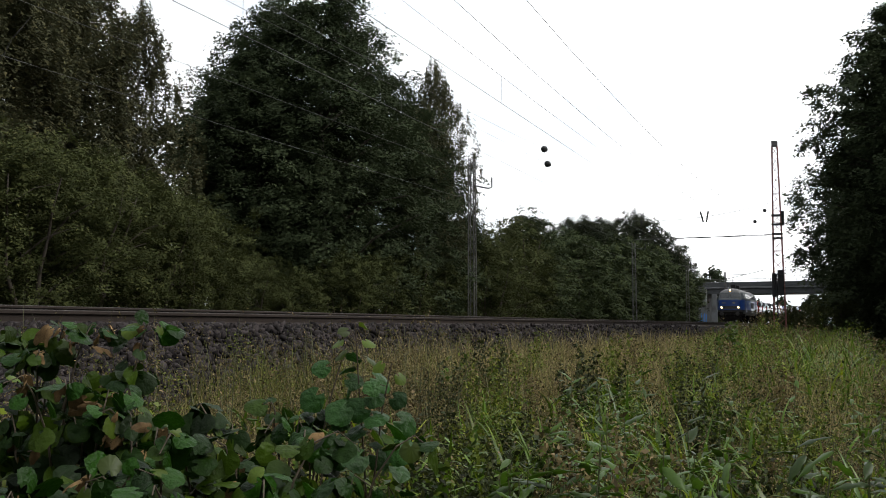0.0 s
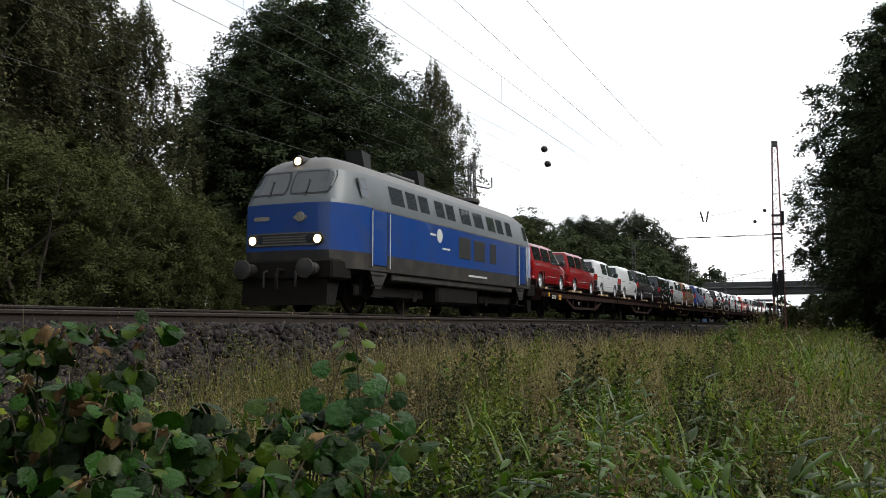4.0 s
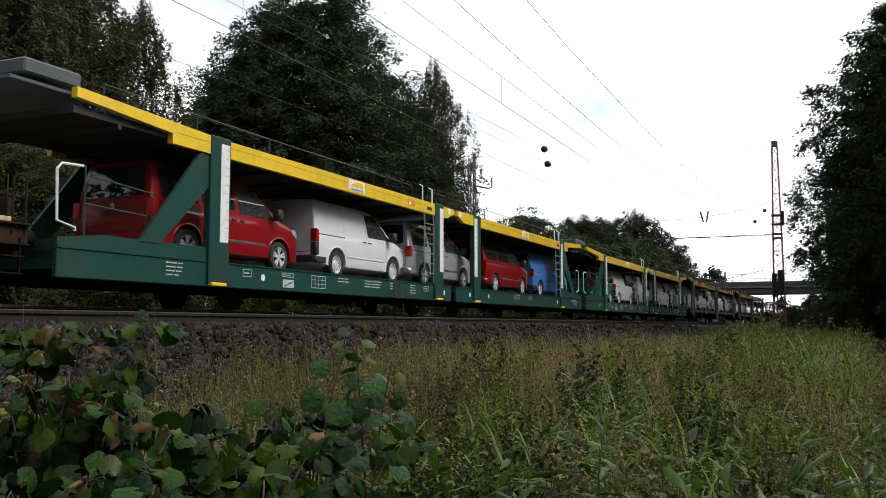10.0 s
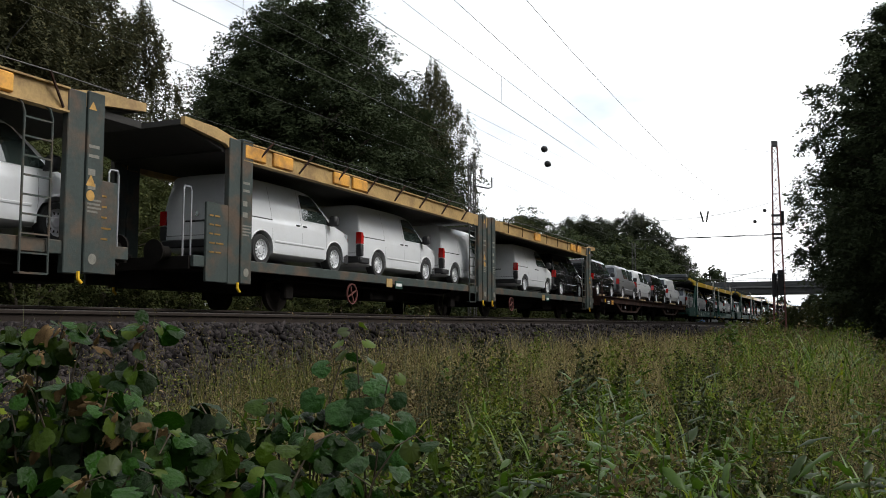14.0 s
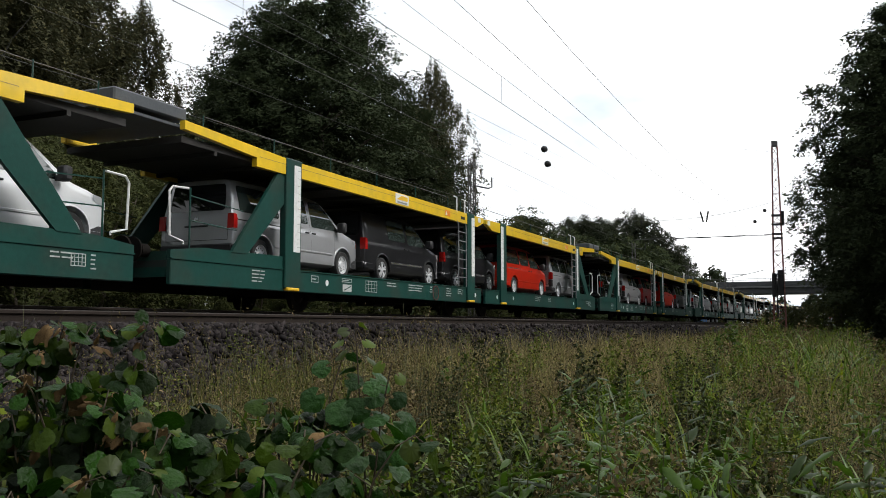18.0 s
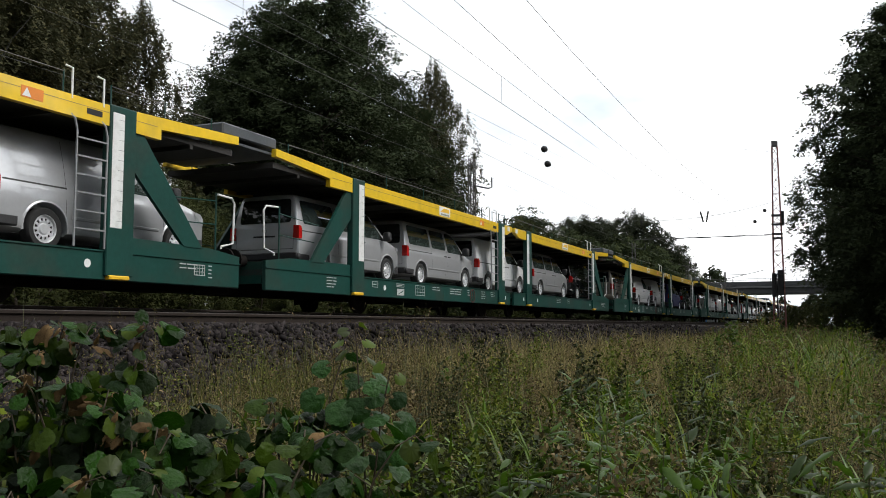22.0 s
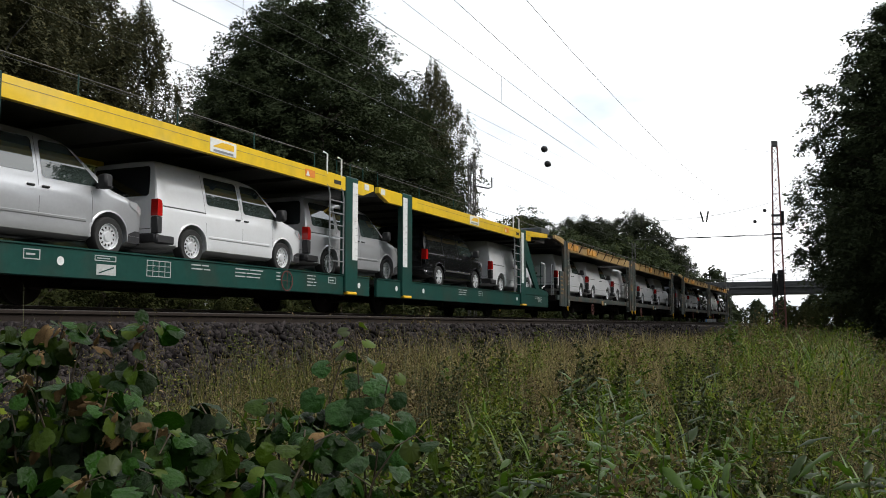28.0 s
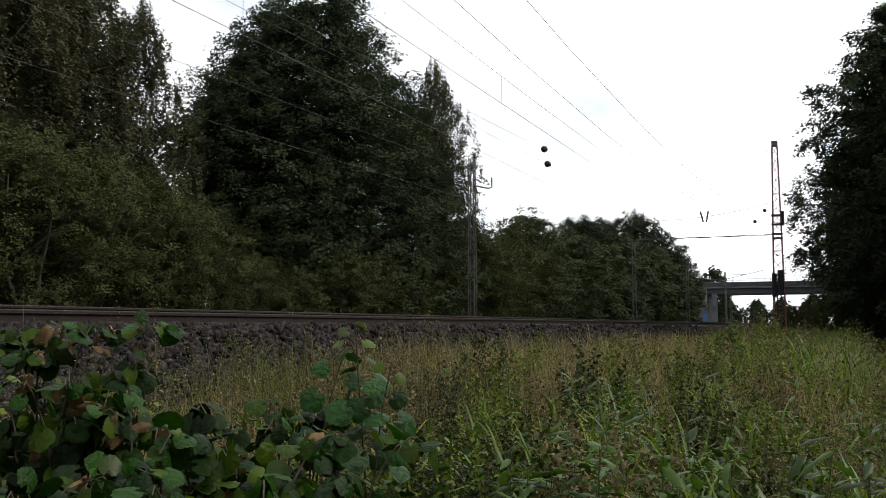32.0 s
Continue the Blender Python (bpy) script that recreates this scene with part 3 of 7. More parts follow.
def make_wires():
    R = 0.0055
    spans = (-33.0, 83.5, 150.0, 220.0)
    def line(name, label, rows, r=R, y1=None):
        w = thing(name, label, "wire", group="overhead wires")
        for (x0, y0, z0), (x1, yb, z1), dip in rows:
            part("wire", Geo().tube(sag((x0, y0, z0), (x1, yb, z1), dip), r, 5), M_WIRE, w)
        return w
    def droppers(w, y, zlow, zhigh, xs):
        for x in xs:
            part("dropper", Geo().tube([(x, y, zlow(x)), (x, y, zhigh(x))], 0.004, 4), M_WIRE, w)
    # near track: contact wire and the rope that carries it
    w = line("contact_wire", "thin contact wire over the near track", [((-33, 8.0, 7.05), (83.5, 8.0, 7.0), 0.0), ((83.5, 8.0, 7.0), (150, 8.2, 7.0), 0.0), ((150, 8.2, 7.0), (400, 8.0, 7.0), 0)], 0.008)
    c = line("catenary_wire", "sagging catenary wire over the near track", [((-33, 8.0, 9.6), (83.5, 8.0, 9.4), 1.75), ((83.5, 8.0, 9.4), (150, 8.2, 9.4), 1.6), ((150, 8.2, 9.4), (400, 8.0, 9.4), 1.2)])
    droppers(c, 8.0, lambda x: 7.02, lambda x: 9.5 - 1.75 * 4 * ((x + 33) / 116.5) * (1 - (x + 33) / 116.5), (12, 22, 32, 42, 54, 66))
    # far track
    w = line("contact_wire", "thin contact wire over the far track", [((-33, 12.0, 7.65), (42.2, 12.0, 7.6), 0.0), ((42.2, 12.0, 7.6), (114.8, 12.2, 7.6), 0), ((114.8, 12.2, 7.6), (400, 12, 7.6), 0)], 0.008)
    c = line("catenary_wire", "sagging catenary wire over the far track", [((-33, 12.0, 9.5), (42.2, 12.0, 9.32), 0.85), ((42.2, 12.0, 9.32), (114.8, 12.2, 8.9), 0.8), ((114.8, 12.2, 8.9), (400, 12, 8.9), 0.8)])
    droppers(c, 12.0, lambda x: 7.62, lambda x: 9.41 - 0.85 * 4 * ((x + 33) / 75.2) * (1 - (x + 33) / 75.2), (8, 16, 24, 34))
    # feeder lines
    line("feeder_wire", "feeder wire strung to the tower over the near track", [((-33, 6.0, 10.4), (83.5, 6.0, 10.4), 3.7)])
    line("feeder_wire", "feeder wire strung to the tower over the verge", [((-33, 5.0, 11.5), (83.5, 5.0, 11.5), 4.6)])
    line("feeder_wire", "tensioned wire rising to the cross-span over the far track", [((-33, 12.0, 7.5), (42.2, 12.0, 8.6), 0.0), ((42.2, 12.0, 8.6), (83.5, 12.1, 9.15), 0.0)])
    line("feeder_wire", "feeder wire along the slim masts", [((-40, 15.9, 8.9), (42.2, 15.9, 8.65), 0.7), ((42.2, 15.9, 8.65), (82.4, 15.9, 8.2), 0.3), ((82.4, 15.9, 8.2), (114.8, 15.9, 8.2), 0.3)])
    line("feeder_wire", "feeder wire along the slim masts", [((-40, 16.6, 7.6), (42.2, 16.6, 7.4), 0.5), ((42.2, 16.6, 7.4), (82.4, 16.6, 7.1), 0.3)])
    # weights on the wires
    for x, y, z in ((38.7, 12.0, 9.17), (39.2, 12.0, 8.56), (79.0, 6.0, 10.4 - 3.7 * 4 * 0.9614 * 0.0386), (76.0, 5.0, 11.5 - 4.6 * 4 * 0.9356 * 0.0644)):
        g = Geo().lathe([(0.04, -0.19), (0.12, -0.15), (0.155, -0.05), (0.155, 0.05), (0.12, 0.15), (0.04, 0.19)], x, y, z, 8, "x")
        thing("wire_insulator", "black barrel-shaped insulator on an overhead wire", "insulator", group="wire insulators", geo=g, material=M_BLACK)
    # cross-span at the tower
    c = thing("cross_span", "cross-span wires between tower and mast carrying the contact wires", "wire")
    part("lower_span", Geo().tube([(83.5, 4.5, 9.1), (83.5, 17.0, 9.15)], 0.03, 5), M_WIRE, c)
    part("upper_span", Geo().tube(sag((83.5, 4.5, 12.1), (83.5, 18.0, 11.0), 0.6, 8), 0.018, 5), M_WIRE, c)
    part("stay_wire", Geo().tube([(83.5, 4.5, 16.5), (70, 6.5, 14.5)], 0.012, 4), M_WIRE, c)
    for y0, y1 in ((10.35, 10.55), (11.05, 10.82), (16.4, 16.45)):
        part("insulator", Geo().tube([(83.5, y0, 11.5), (83.5, y1, 10.5)], 0.07, 8), M_BLACK, c, "dark rod insulator")
    for yy in (8.0, 12.1):
        part("hanger", Geo().tube([(83.5, yy, 10.1), (83.5, yy, 9.1), (83.5, yy + 0.3, 8.8)], 0.015, 4), M_WIRE, c)
    for y0, y1 in ((5.0, 5.6), (7.2, 9.0), (10.2, 11.4), (12.6, 13.4)):
        part("span_insulator", Geo().tube([(83.5, y0, 9.11), (83.5, y1, 9.12)], 0.055, 6), M_BLACK, c)


def make_cantilever():
    """Mast with slanting cantilever arms on the near side of the bend, close before the bridge."""
    x, y = 150.0, -0.5
    m = thing("catenary_mast", "grey catenary mast with slanting cantilever arms beside the bend", "mast", group="catenary masts")
    part("post", Geo().tube([(x, y, 0.0), (x, y, 11.6)], [0.20, 0.14], 8), M_MAST, m)
    part("cantilever", Geo().tube([(x, y, 10.9), (x, 5.2, 11.1)], 0.06, 6).tube([(x, y, 8.4), (x, 3.8, 11.0)], 0.06, 6).tube([(x, y, 8.6), (x, 5.0, 9.0)], 0.045, 6), M_MAST, m)
    x, y = 172.0, 18.6
    m = thing("catenary_mast", "dark slim catenary mast close before the bridge", "mast", group="catenary masts")
    part("post", Geo().tube([(x, y, 0.2), (x, y, 11.0)], [0.22, 0.15], 8), M_MAST, m)
    part("cantilever", Geo().tube([(x, y, 9.6), (x, y - 7.0, 11.2)], 0.05, 6).tube([(x, y, 10.6), (x, y - 3.4, 10.45)], 0.05, 6), M_MAST, m)


make_cantilever()
make_bridge()
make_masts()
make_wires()


# ---- trees ----
def leaf_cloud(C, per, spread, size, rng, droop=0.0, aspect=0.55, out=None):
    """Leaves round the centres C: folded kites, facing up and outwards along out."""
    n = len(C) * per
    P = np.repeat(C, per, 0) + rng.normal(0, 1, (n, 3)) * np.array(spread)
    up = rng.normal(0, 1, (n, 3))
    if out is not None:
        up = up * 0.55 + np.repeat(out, per, 0) + np.array([0, 0, 0.45])
    up /= np.linalg.norm(up, axis=1, keepdims=True)
    d = rng.normal(0, 1, (n, 3))
    d[:, 2] -= droop
    d -= up * (d * up).sum(1, keepdims=True)
    d /= np.linalg.norm(d, axis=1, keepdims=True)
    b = np.cross(d, up)
    s = size * rng.uniform(0.6, 1.3, (n, 1))
    mid = P + d * s * 0.45
    V = np.stack([P, mid + b * s * aspect * 0.5 + up * s * 0.08, P + d * s, mid - b * s * aspect * 0.5 + up * s * 0.08], 1).reshape(-1, 3)
    return V, np.arange(n * 4).reshape(-1, 4)


def crown_leaves(rng, H, base, R, profile, limbs, sprays, leaves, spray, rise, sag, size, hang=0.0, core=0.25):
    """Leaves in flat sprays along many limbs; each spray sags to its tip, or hangs in strands. spray: length, width, thickness."""
    t = ((np.arange(limbs) + rng.random(limbs)) / limbs) ** 0.92
    a = 2.39996 * np.arange(limbs) + rng.uniform(-0.5, 0.5, limbs)
    ln = R * np.interp(t, [0, 0.25, 0.5, 0.75, 0.92, 1.0], profile) * rng.uniform(0.68, 1.18, limbs)
    n = limbs * sprays
    t, a, ln = np.repeat(t, sprays), np.repeat(a, sprays), np.repeat(ln, sprays)
    q = core + (1.03 - core) * rng.random(n) ** 0.62
    a = a + rng.normal(0, 0.20, n) / np.maximum(q, 0.3)
    C = np.stack([np.cos(a) * ln * q, np.sin(a) * ln * q, base + (H - base) * 0.95 * t + rise * ln * q - sag * ln * q * q + rng.normal(0, 0.10, n) * (1 + R)], 1)
    b = a + rng.normal(0, 0.8, n)
    D = np.stack([np.cos(b), np.sin(b), np.zeros(n)], 1)
    L, Wd, T = spray
    big = rng.uniform(0.55, 1.25, n)
    m = n * leaves
    C, D, S, big = np.repeat(C, leaves, 0), np.repeat(D, leaves, 0), np.stack([-np.repeat(D, leaves, 0)[:, 1], np.repeat(D, leaves, 0)[:, 0], np.zeros(m)], 1), np.repeat(big, leaves)
    u, v, w = rng.normal(0, 0.42, m) * L * big, rng.normal(0, 0.40, m) * Wd * big, rng.normal(0, 0.40, m) * T
    P = C + D * u[:, None] + S * v[:, None]
    P[:, 2] += w - 0.30 * u * u / L - 0.10 * u - hang * rng.random(m) ** 0.8 * big
    up = rng.normal(0, 1, (m, 3)) * 0.38 + D * 0.45 + np.array([0, 0, 0.9])
    up /= np.linalg.norm(up, axis=1, keepdims=True)
    d = rng.normal(0, 0.7, (m, 3)) + D * 0.6
    d[:, 2] -= 0.35 + 1.2 * (hang > 0)
    d -= up * (d * up).sum(1, keepdims=True)
    d /= np.linalg.norm(d, axis=1, keepdims=True)
    e = np.cross(d, up)
    s = size * rng.uniform(0.55, 1.3, (m, 1))
    V = np.stack([P - e * s * 0.34, P + e * s * 0.34, P + d * s], 1).reshape(-1, 3)
    return V, np.arange(m * 3).reshape(-1, 3)


def wood(rng, H, base, R, profile, limbs, r0, trunks=1):
    g = Geo()
    for k in range(trunks):
        a = rng.uniform(0, 6.28)
        ox, oy = (0.5 * math.cos(a), 0.5 * math.sin(a)) if trunks > 1 else (0, 0)
        tx, ty = (ox * 4, oy * 4) if trunks > 1 else (rng.uniform(-0.4, 0.4), rng.uniform(-0.4, 0.4))
        pts = [(ox + (tx - ox) * t + rng.normal(0, 0.08) * (t > 0), oy + (ty - oy) * t + rng.normal(0, 0.08) * (t > 0), -0.3 + H * 0.9 * t) for t in np.linspace(0, 1, 7)]
        g.tube(pts, [r0 * (1.25 if i == 0 else 1 - 0.14 * i) for i in range(7)], 8)
        for i in range(limbs // trunks):
            t = rng.uniform(0.18, 0.9)
            p = Vector(pts[int(t * 6)])
            a = rng.uniform(0, 6.28)
            ln = R * np.interp(t, [0, 0.25, 0.5, 0.75, 0.92, 1.0], profile) * 0.8
            e = p + Vector((math.cos(a) * ln, math.sin(a) * ln, ln * rng.uniform(0.25, 0.8)))
            m = p.lerp(e, 0.5) + Vector((0, 0, ln * 0.12))
            g.tube([p, m, e], [r0 * 0.35, r0 * 0.2, r0 * 0.05], 5)
    return g


OVAL = [0.55, 0.95, 1.0, 0.8, 0.45, 0.12]
FULL = [0.9, 1.0, 0.95, 0.74, 0.46, 0.15]
DOME = [0.75, 1.0, 1.0, 0.88, 0.62, 0.35]
WIDE = [0.8, 1.0, 0.95, 0.8, 0.5, 0.2]
TREE_MESH = {}


def tree_kind(key, seed, H, base, R, limbs, sprays, leaves, spray, leaf, size, profile, bark, r0, rise=0.25, sag=0.35, hang=0.0, trunks=1, core=0.25):
    rng = np.random.default_rng(seed)
    V, F = crown_leaves(rng, H, base, R, profile, limbs, sprays, leaves, spray, rise, sag, size, hang, core)
    V[:, 2] = np.maximum(V[:, 2], 0.02)
    TREE_MESH[key] = (wood(rng, H, base, R, profile, 16 if H > 10 else 9, r0, trunks).mesh("trunk", bark, 50), bulk("crown", V, F, leaf))


def plant(key, name, label, category, x, y, z, s=1.0, rz=0.0, sz=None, group=""):
    t = thing(name, label, category, group)
    for nm, me in zip(("trunk", "crown"), TREE_MESH[key]):
        part(nm, me, None, t)
    t.matrix_basis = Matrix.LocRotScale((x, y, z), Euler((0, 0, rz)), (s, s, sz or s))
    return t


tree_kind("alder", 21, 17.0, 0.3, 6.3, 150, 10, 76, (0.80, 0.55, 0.34), M_LEAF_DARK, 0.165, FULL, M_BARK, 0.30, 0.2, 0.3)
tree_kind("alder_b", 25, 14.0, 0.6, 4.2, 120, 9, 84, (0.62, 0.46, 0.34), M_LEAF_DARK, 0.165, OVAL, M_BARK, 0.24, 0.25, 0.3, core=0.12)
tree_kind("birch", 22, 15.0, 2.0, 3.5, 84, 9, 72, (0.30, 0.24, 0.14), M_LEAF_BIRCH, 0.13, OVAL, M_BIRCHBARK, 0.13, 0.45, 0.55, hang=1.25, core=0.1)
tree_kind("willow", 23, 6.2, 0.1, 3.2, 46, 12, 42, (0.55, 0.30, 0.25), M_LEAF_WILLOW, 0.13, WIDE, M_BARK, 0.1, 0.5, 0.1, trunks=3)
tree_kind("willow_fine", 33, 6.2, 0.1, 3.2, 52, 14, 66, (0.50, 0.26, 0.24), M_LEAF_WILLOW, 0.095, WIDE, M_BARK, 0.1, 0.5, 0.1, trunks=3)
tree_kind("hedge", 24, 8.5, 0.2, 3.6, 46, 12, 44, (0.70, 0.42, 0.24), M_LEAF_FAR, 0.20, OVAL, M_BARK, 0.16)
tree_kind("hedge_b", 27, 7.0, 0.1, 3.2, 42, 12, 44, (0.60, 0.36, 0.24), M_LEAF_WILLOW, 0.165, WIDE, M_BARK, 0.14, 0.45, 0.2, trunks=2)
tree_kind("oak", 26, 15.5, 2.5, 6.8, 100, 9, 56, (1.0, 0.75, 0.6), M_LEAF_OAK_BACKLIT, 0.30, DOME, M_BARK, 0.35, 0.05, 0.15, core=0.12)
tree_kind("far_hedge", 28, 9.0, 0.1, 3.8, 36, 9, 28, (0.85, 0.5, 0.35), M_LEAF_FAR, 0.36, OVAL, M_BARK, 0.16)
tree_kind("rear_tree", 34, 13.0, 0.1, 4.6, 40, 9, 10, (1.1, 0.7, 0.4), M_LEAF_DARK, 0.80, OVAL, M_BARK, 0.2)
tree_kind("back_tree", 35, 13.0, 0.1, 4.6, 44, 9, 24, (1.0, 0.6, 0.35), M_LEAF_DARK, 0.40, OVAL, M_BARK, 0.2)
tree_kind("far_tree", 29, 13.0, 0.1, 4.6, 44, 9, 26, (1.0, 0.6, 0.35), M_LEAF_DARK, 0.42, OVAL, M_BARK, 0.2)


def make_trees():
    A, B = "tall dark green alder tree with dense foliage", "slender birch with drooping thin foliage"
    W, Hd = "grey-green willow bush at the edge of the wood", "leafy green tree in the lineside hedge"
    for x, y, s, rz, k in ((38.35, 23.6, 1.07, 0.3, "alder"), (45.2, 24.4, 0.93, 2.2, "alder"), (39.65, 27.25, 1.08, 4.0, "alder"), (35.8, 25.9, 1.02, 1.1, "alder_b"), (50.0, 23.8, 1.04, 5.0, "alder_b"), (26.0, 31.5, 1.2, 0.5, "far_tree"), (38.5, 30.0, 1.08, 3.3, "far_tree"), (46.0, 30.0, 1.08, 4.6, "far_tree")):
        plant(k, "alder_tree", A, "tree", x, y, 0.4, s, rz, group="lineside alders")
    for x, y, s, rz in ((22.9, 26.0, 1.05, 0.0), (24.6, 26.4, 1.08, 1.0), (26.9, 25.4, 0.93, 2.4), (23.2, 29.0, 1.15, 3.1), (47.6, 21.6, 0.86, 4.0), (20.0, 25.0, 1.0, 5.2), (19.0, 30.0, 1.1, 5.9), (28.9, 26.6, 0.55, 0.7)):
        plant("birch", "birch_tree", B, "tree", x, y, 0.4, s, rz, 1.13 if x > 40 else None, group="lineside birches")
    for x, y, s, rz, k in ((16.3, 19.0, 0.82, 0, "willow_fine"), (18.6, 19.6, 0.84, 1, "willow_fine"), (21.0, 19.4, 0.78, 2, "willow_fine"), (23.6, 19.8, 0.74, 3, "willow_fine"), (26.5, 19.5, 0.52, 4, "willow_fine"), (29.5, 19.3, 0.40, 5, "hedge_b"),
                           (33.6, 19.3, 0.58, 1.5, "willow"), (36.6, 19.5, 0.52, 2.9, "hedge_b"), (39.8, 19.6, 0.58, 2.5, "hedge_b"), (44.5, 19.5, 0.55, 0.5, "hedge_b"), (13.5, 19.5, 0.85, 2.0, "willow"), (20.0, 22.5, 0.88, 5.0, "hedge_b"), (25.0, 22.8, 0.76, 3.5, "hedge_b"), (50.0, 19.4, 0.95, 0.8, "willow"), (54.0, 20.0, 0.9, 2.8, "willow")):
        plant(k, "willow_bush", W, "bush", x, y, 0.4, s, rz, group="lineside bushes")
    rng = random.Random(8)
    x = 55.0
    i = 0
    while x < 140:
        k = ("hedge", "hedge_b", "hedge")[i % 3] if x < 80 else "far_hedge"
        s = {"hedge": 1.0, "hedge_b": 1.1, "far_hedge": 0.98}[k] * rng.uniform(0.88, 1.12) * (0.95 if x < 72 else 1.08)
        plant(k, "hedge_tree", Hd, "tree", x, 21.5 + rng.uniform(-1.0, 1.5), 0.4, s, rng.uniform(0, 6.28), group="lineside hedge trees")
        x += 3.9 + (x - 48) * 0.02
        i += 1
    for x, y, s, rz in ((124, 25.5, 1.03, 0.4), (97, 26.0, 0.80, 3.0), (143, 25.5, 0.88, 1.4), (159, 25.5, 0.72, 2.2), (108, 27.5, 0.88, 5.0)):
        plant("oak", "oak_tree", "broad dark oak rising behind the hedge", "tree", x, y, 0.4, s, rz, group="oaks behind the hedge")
    far = [(208, 25.0, 1.05), (205, 36.0, 0.72), (212, 40.0, 0.8), (228, 25.6, 0.55), (236, 28.5, 0.62), (246, 25.0, 0.5), (240, 22.0, 0.42)] + [(400 + (i * 67) % 210, 6 + i * 4.2, 0.85 + 0.14 * ((i * 3) % 4)) for i in range(15)]
    for x, y, s in far:
        plant("rear_tree", "distant_tree", "small hazy tree far beyond the bridge", "tree", x, y, 0.0, s, x * 0.7, group="distant trees")
    # near side, beside the path; last three added out of view for shade
    for x, y, s, rz, k in ((62.0, -4.3, 1.54, 0.7, "alder_b"), (57.0, -8.0, 1.42, 3.7, "alder_b"), (70.0, -5.4, 1.56, 2.0, "alder_b"), (78.0, -4.2, 1.40, 4.4, "alder_b"), (87.0, -5.0, 1.50, 1.0, "alder_b"), (36.0, -10.0, 1.45, 2.6, "alder_b"), (42.0, -9.6, 1.40, 4.9, "alder_b"), (48.0, -9.8, 1.45, 0.2, "alder_b")):
        plant(k, "verge_tree", "dense dark tree beside the grassy path, some added for shade", "tree", x, y, 0.0, s, rz, group="verge trees")
    # hidden row behind them, added tall to shade the far train
    for i in range(19):
        x = 93 + i * 6.4
        plant("far_tree" if i < 3 else "rear_tree", "verge_tree", "dense dark tree beside the grassy path, some added for shade", "tree", x, -7.4 - (i % 2) * 4.0 + bend(x), 0.0, 1.75 + 0.1 * (i % 4), i * 1.3, group="verge trees")
    # the same belts of trees go on behind the camera
    for i in range(18):
        plant("back_tree", "hedge_tree", Hd, "tree", -44 + i * 4.6, -18 - (i % 2) * 3.0, 0.0, 1.02 + 0.10 * ((i * 5) % 4), i * 0.9, group="hedge trees behind the path")
    for i in range(6):
        plant("back_tree", "alder_tree", A, "tree", -32 + i * 7.5, 23 + (i % 2) * 2, 0.4, 0.95 + 0.05 * (i % 3), i * 1.7, group="lineside alders")
    for x, y, s, rz in ((66.0, -0.4, 0.42, 0), (75.0, 0.2, 0.50, 2), (83.0, 0.9, 0.5, 4), (86.0, 3.4, 0.38, 1), (90.0, 2.4, 0.42, 3), (88.0, 5.6, 0.34, 5), (95.0, 4.2, 0.40, 2)):
        plant("hedge_b", "verge_bush", "low bush at the foot of the verge trees", "bush", x, y, 0.0, s, rz, group="verge bushes")


make_trees()


# ---- verge plants ----
def blades(rng, P, length, width, bend, seg=3):
    """Curved, tapering blades standing at P."""
    n = len(P)
    L = length * rng.uniform(0.55, 1.25, (n, 1))
    az = rng.uniform(0, 2 * math.pi, (n, 1))
    d = np.concatenate([np.cos(az), np.sin(az), np.zeros((n, 1))], 1)
    side = np.concatenate([-np.sin(az), np.cos(az), np.zeros((n, 1))], 1) * width * rng.uniform(0.6, 1.2, (n, 1))
    k = bend * rng.uniform(0.2, 1.4, (n, 1))
    rows = []
    for i in range(seg + 1):
        t = i / seg
        ang = k * t
        c = P + d * (np.sin(ang) * t * L * 0.9) + np.array([0, 0, 1]) * (L * t * np.cos(ang * 0.75))
        w = side * (1 - t ** 1.6) * (0.5 if i else 0.35)
        rows += [c - w, c + w]
    V = np.stack(rows, 1).reshape(-1, 3)
    m = 2 * (seg + 1)
    base = np.arange(n)[:, None] * m
    F = np.concatenate([np.concatenate([base + 2 * i, base + 2 * i + 1, base + 2 * i + 3, base + 2 * i + 2], 1) for i in range(seg)], 0)
    return V, F


def ground_z(y):
    return np.interp(y, [-6, -3, 0, 2, 4, 5.2, 5.6, 6.35], [0.02, 0, -0.05, 0, 0.10, 0.34, 0.62, 1.0])


def scatter(rng, n, x0, x1, y0, y1):
    """Points on the verge, thinning out with distance."""
    x = 1 / (1 / x1 + rng.random(n) * (1 / x0 - 1 / x1))
    y = y0 + (y1 - y0) * rng.random(n)
    a = np.arctan2(y, x)
    ok = (a > radians(-6)) & (a < radians(56)) & (np.hypot(x, y) > 1.7)
    return np.stack([x, y, ground_z(y) - 0.02], 1)[ok]


def patch(P, k, seed):
    """Smooth patches of -1 to 1 over the verge."""
    return np.array([noise.noise((x * k, y * k, seed)) for x, y in P[:, :2]])[:, None]


def tall(P):
    """Height of the growth: low on the path, high and uneven farther along the line."""
    far = np.interp(P[:, 0], [3, 6, 14, 30, 60], [0.9, 1.0, 1.25, 1.7, 1.9])
    path = np.interp(P[:, 1] + 0.035 * P[:, 0], [-0.5, 0.5], [0.35, 1.0])
    edge = np.interp(P[:, 1], [4.2, 5.4], [1.0, 0.55])
    # fitted to the camera's view: low where it sees the open rail, rank farther on
    az = np.degrees(np.arctan2(P[:, 1], P[:, 0]))
    view = np.where(P[:, 0] > 9, np.interp(az, [6.0, 8.5], [1.12, 0.66]), 1.0)
    return (far * path * edge * view)[:, None]


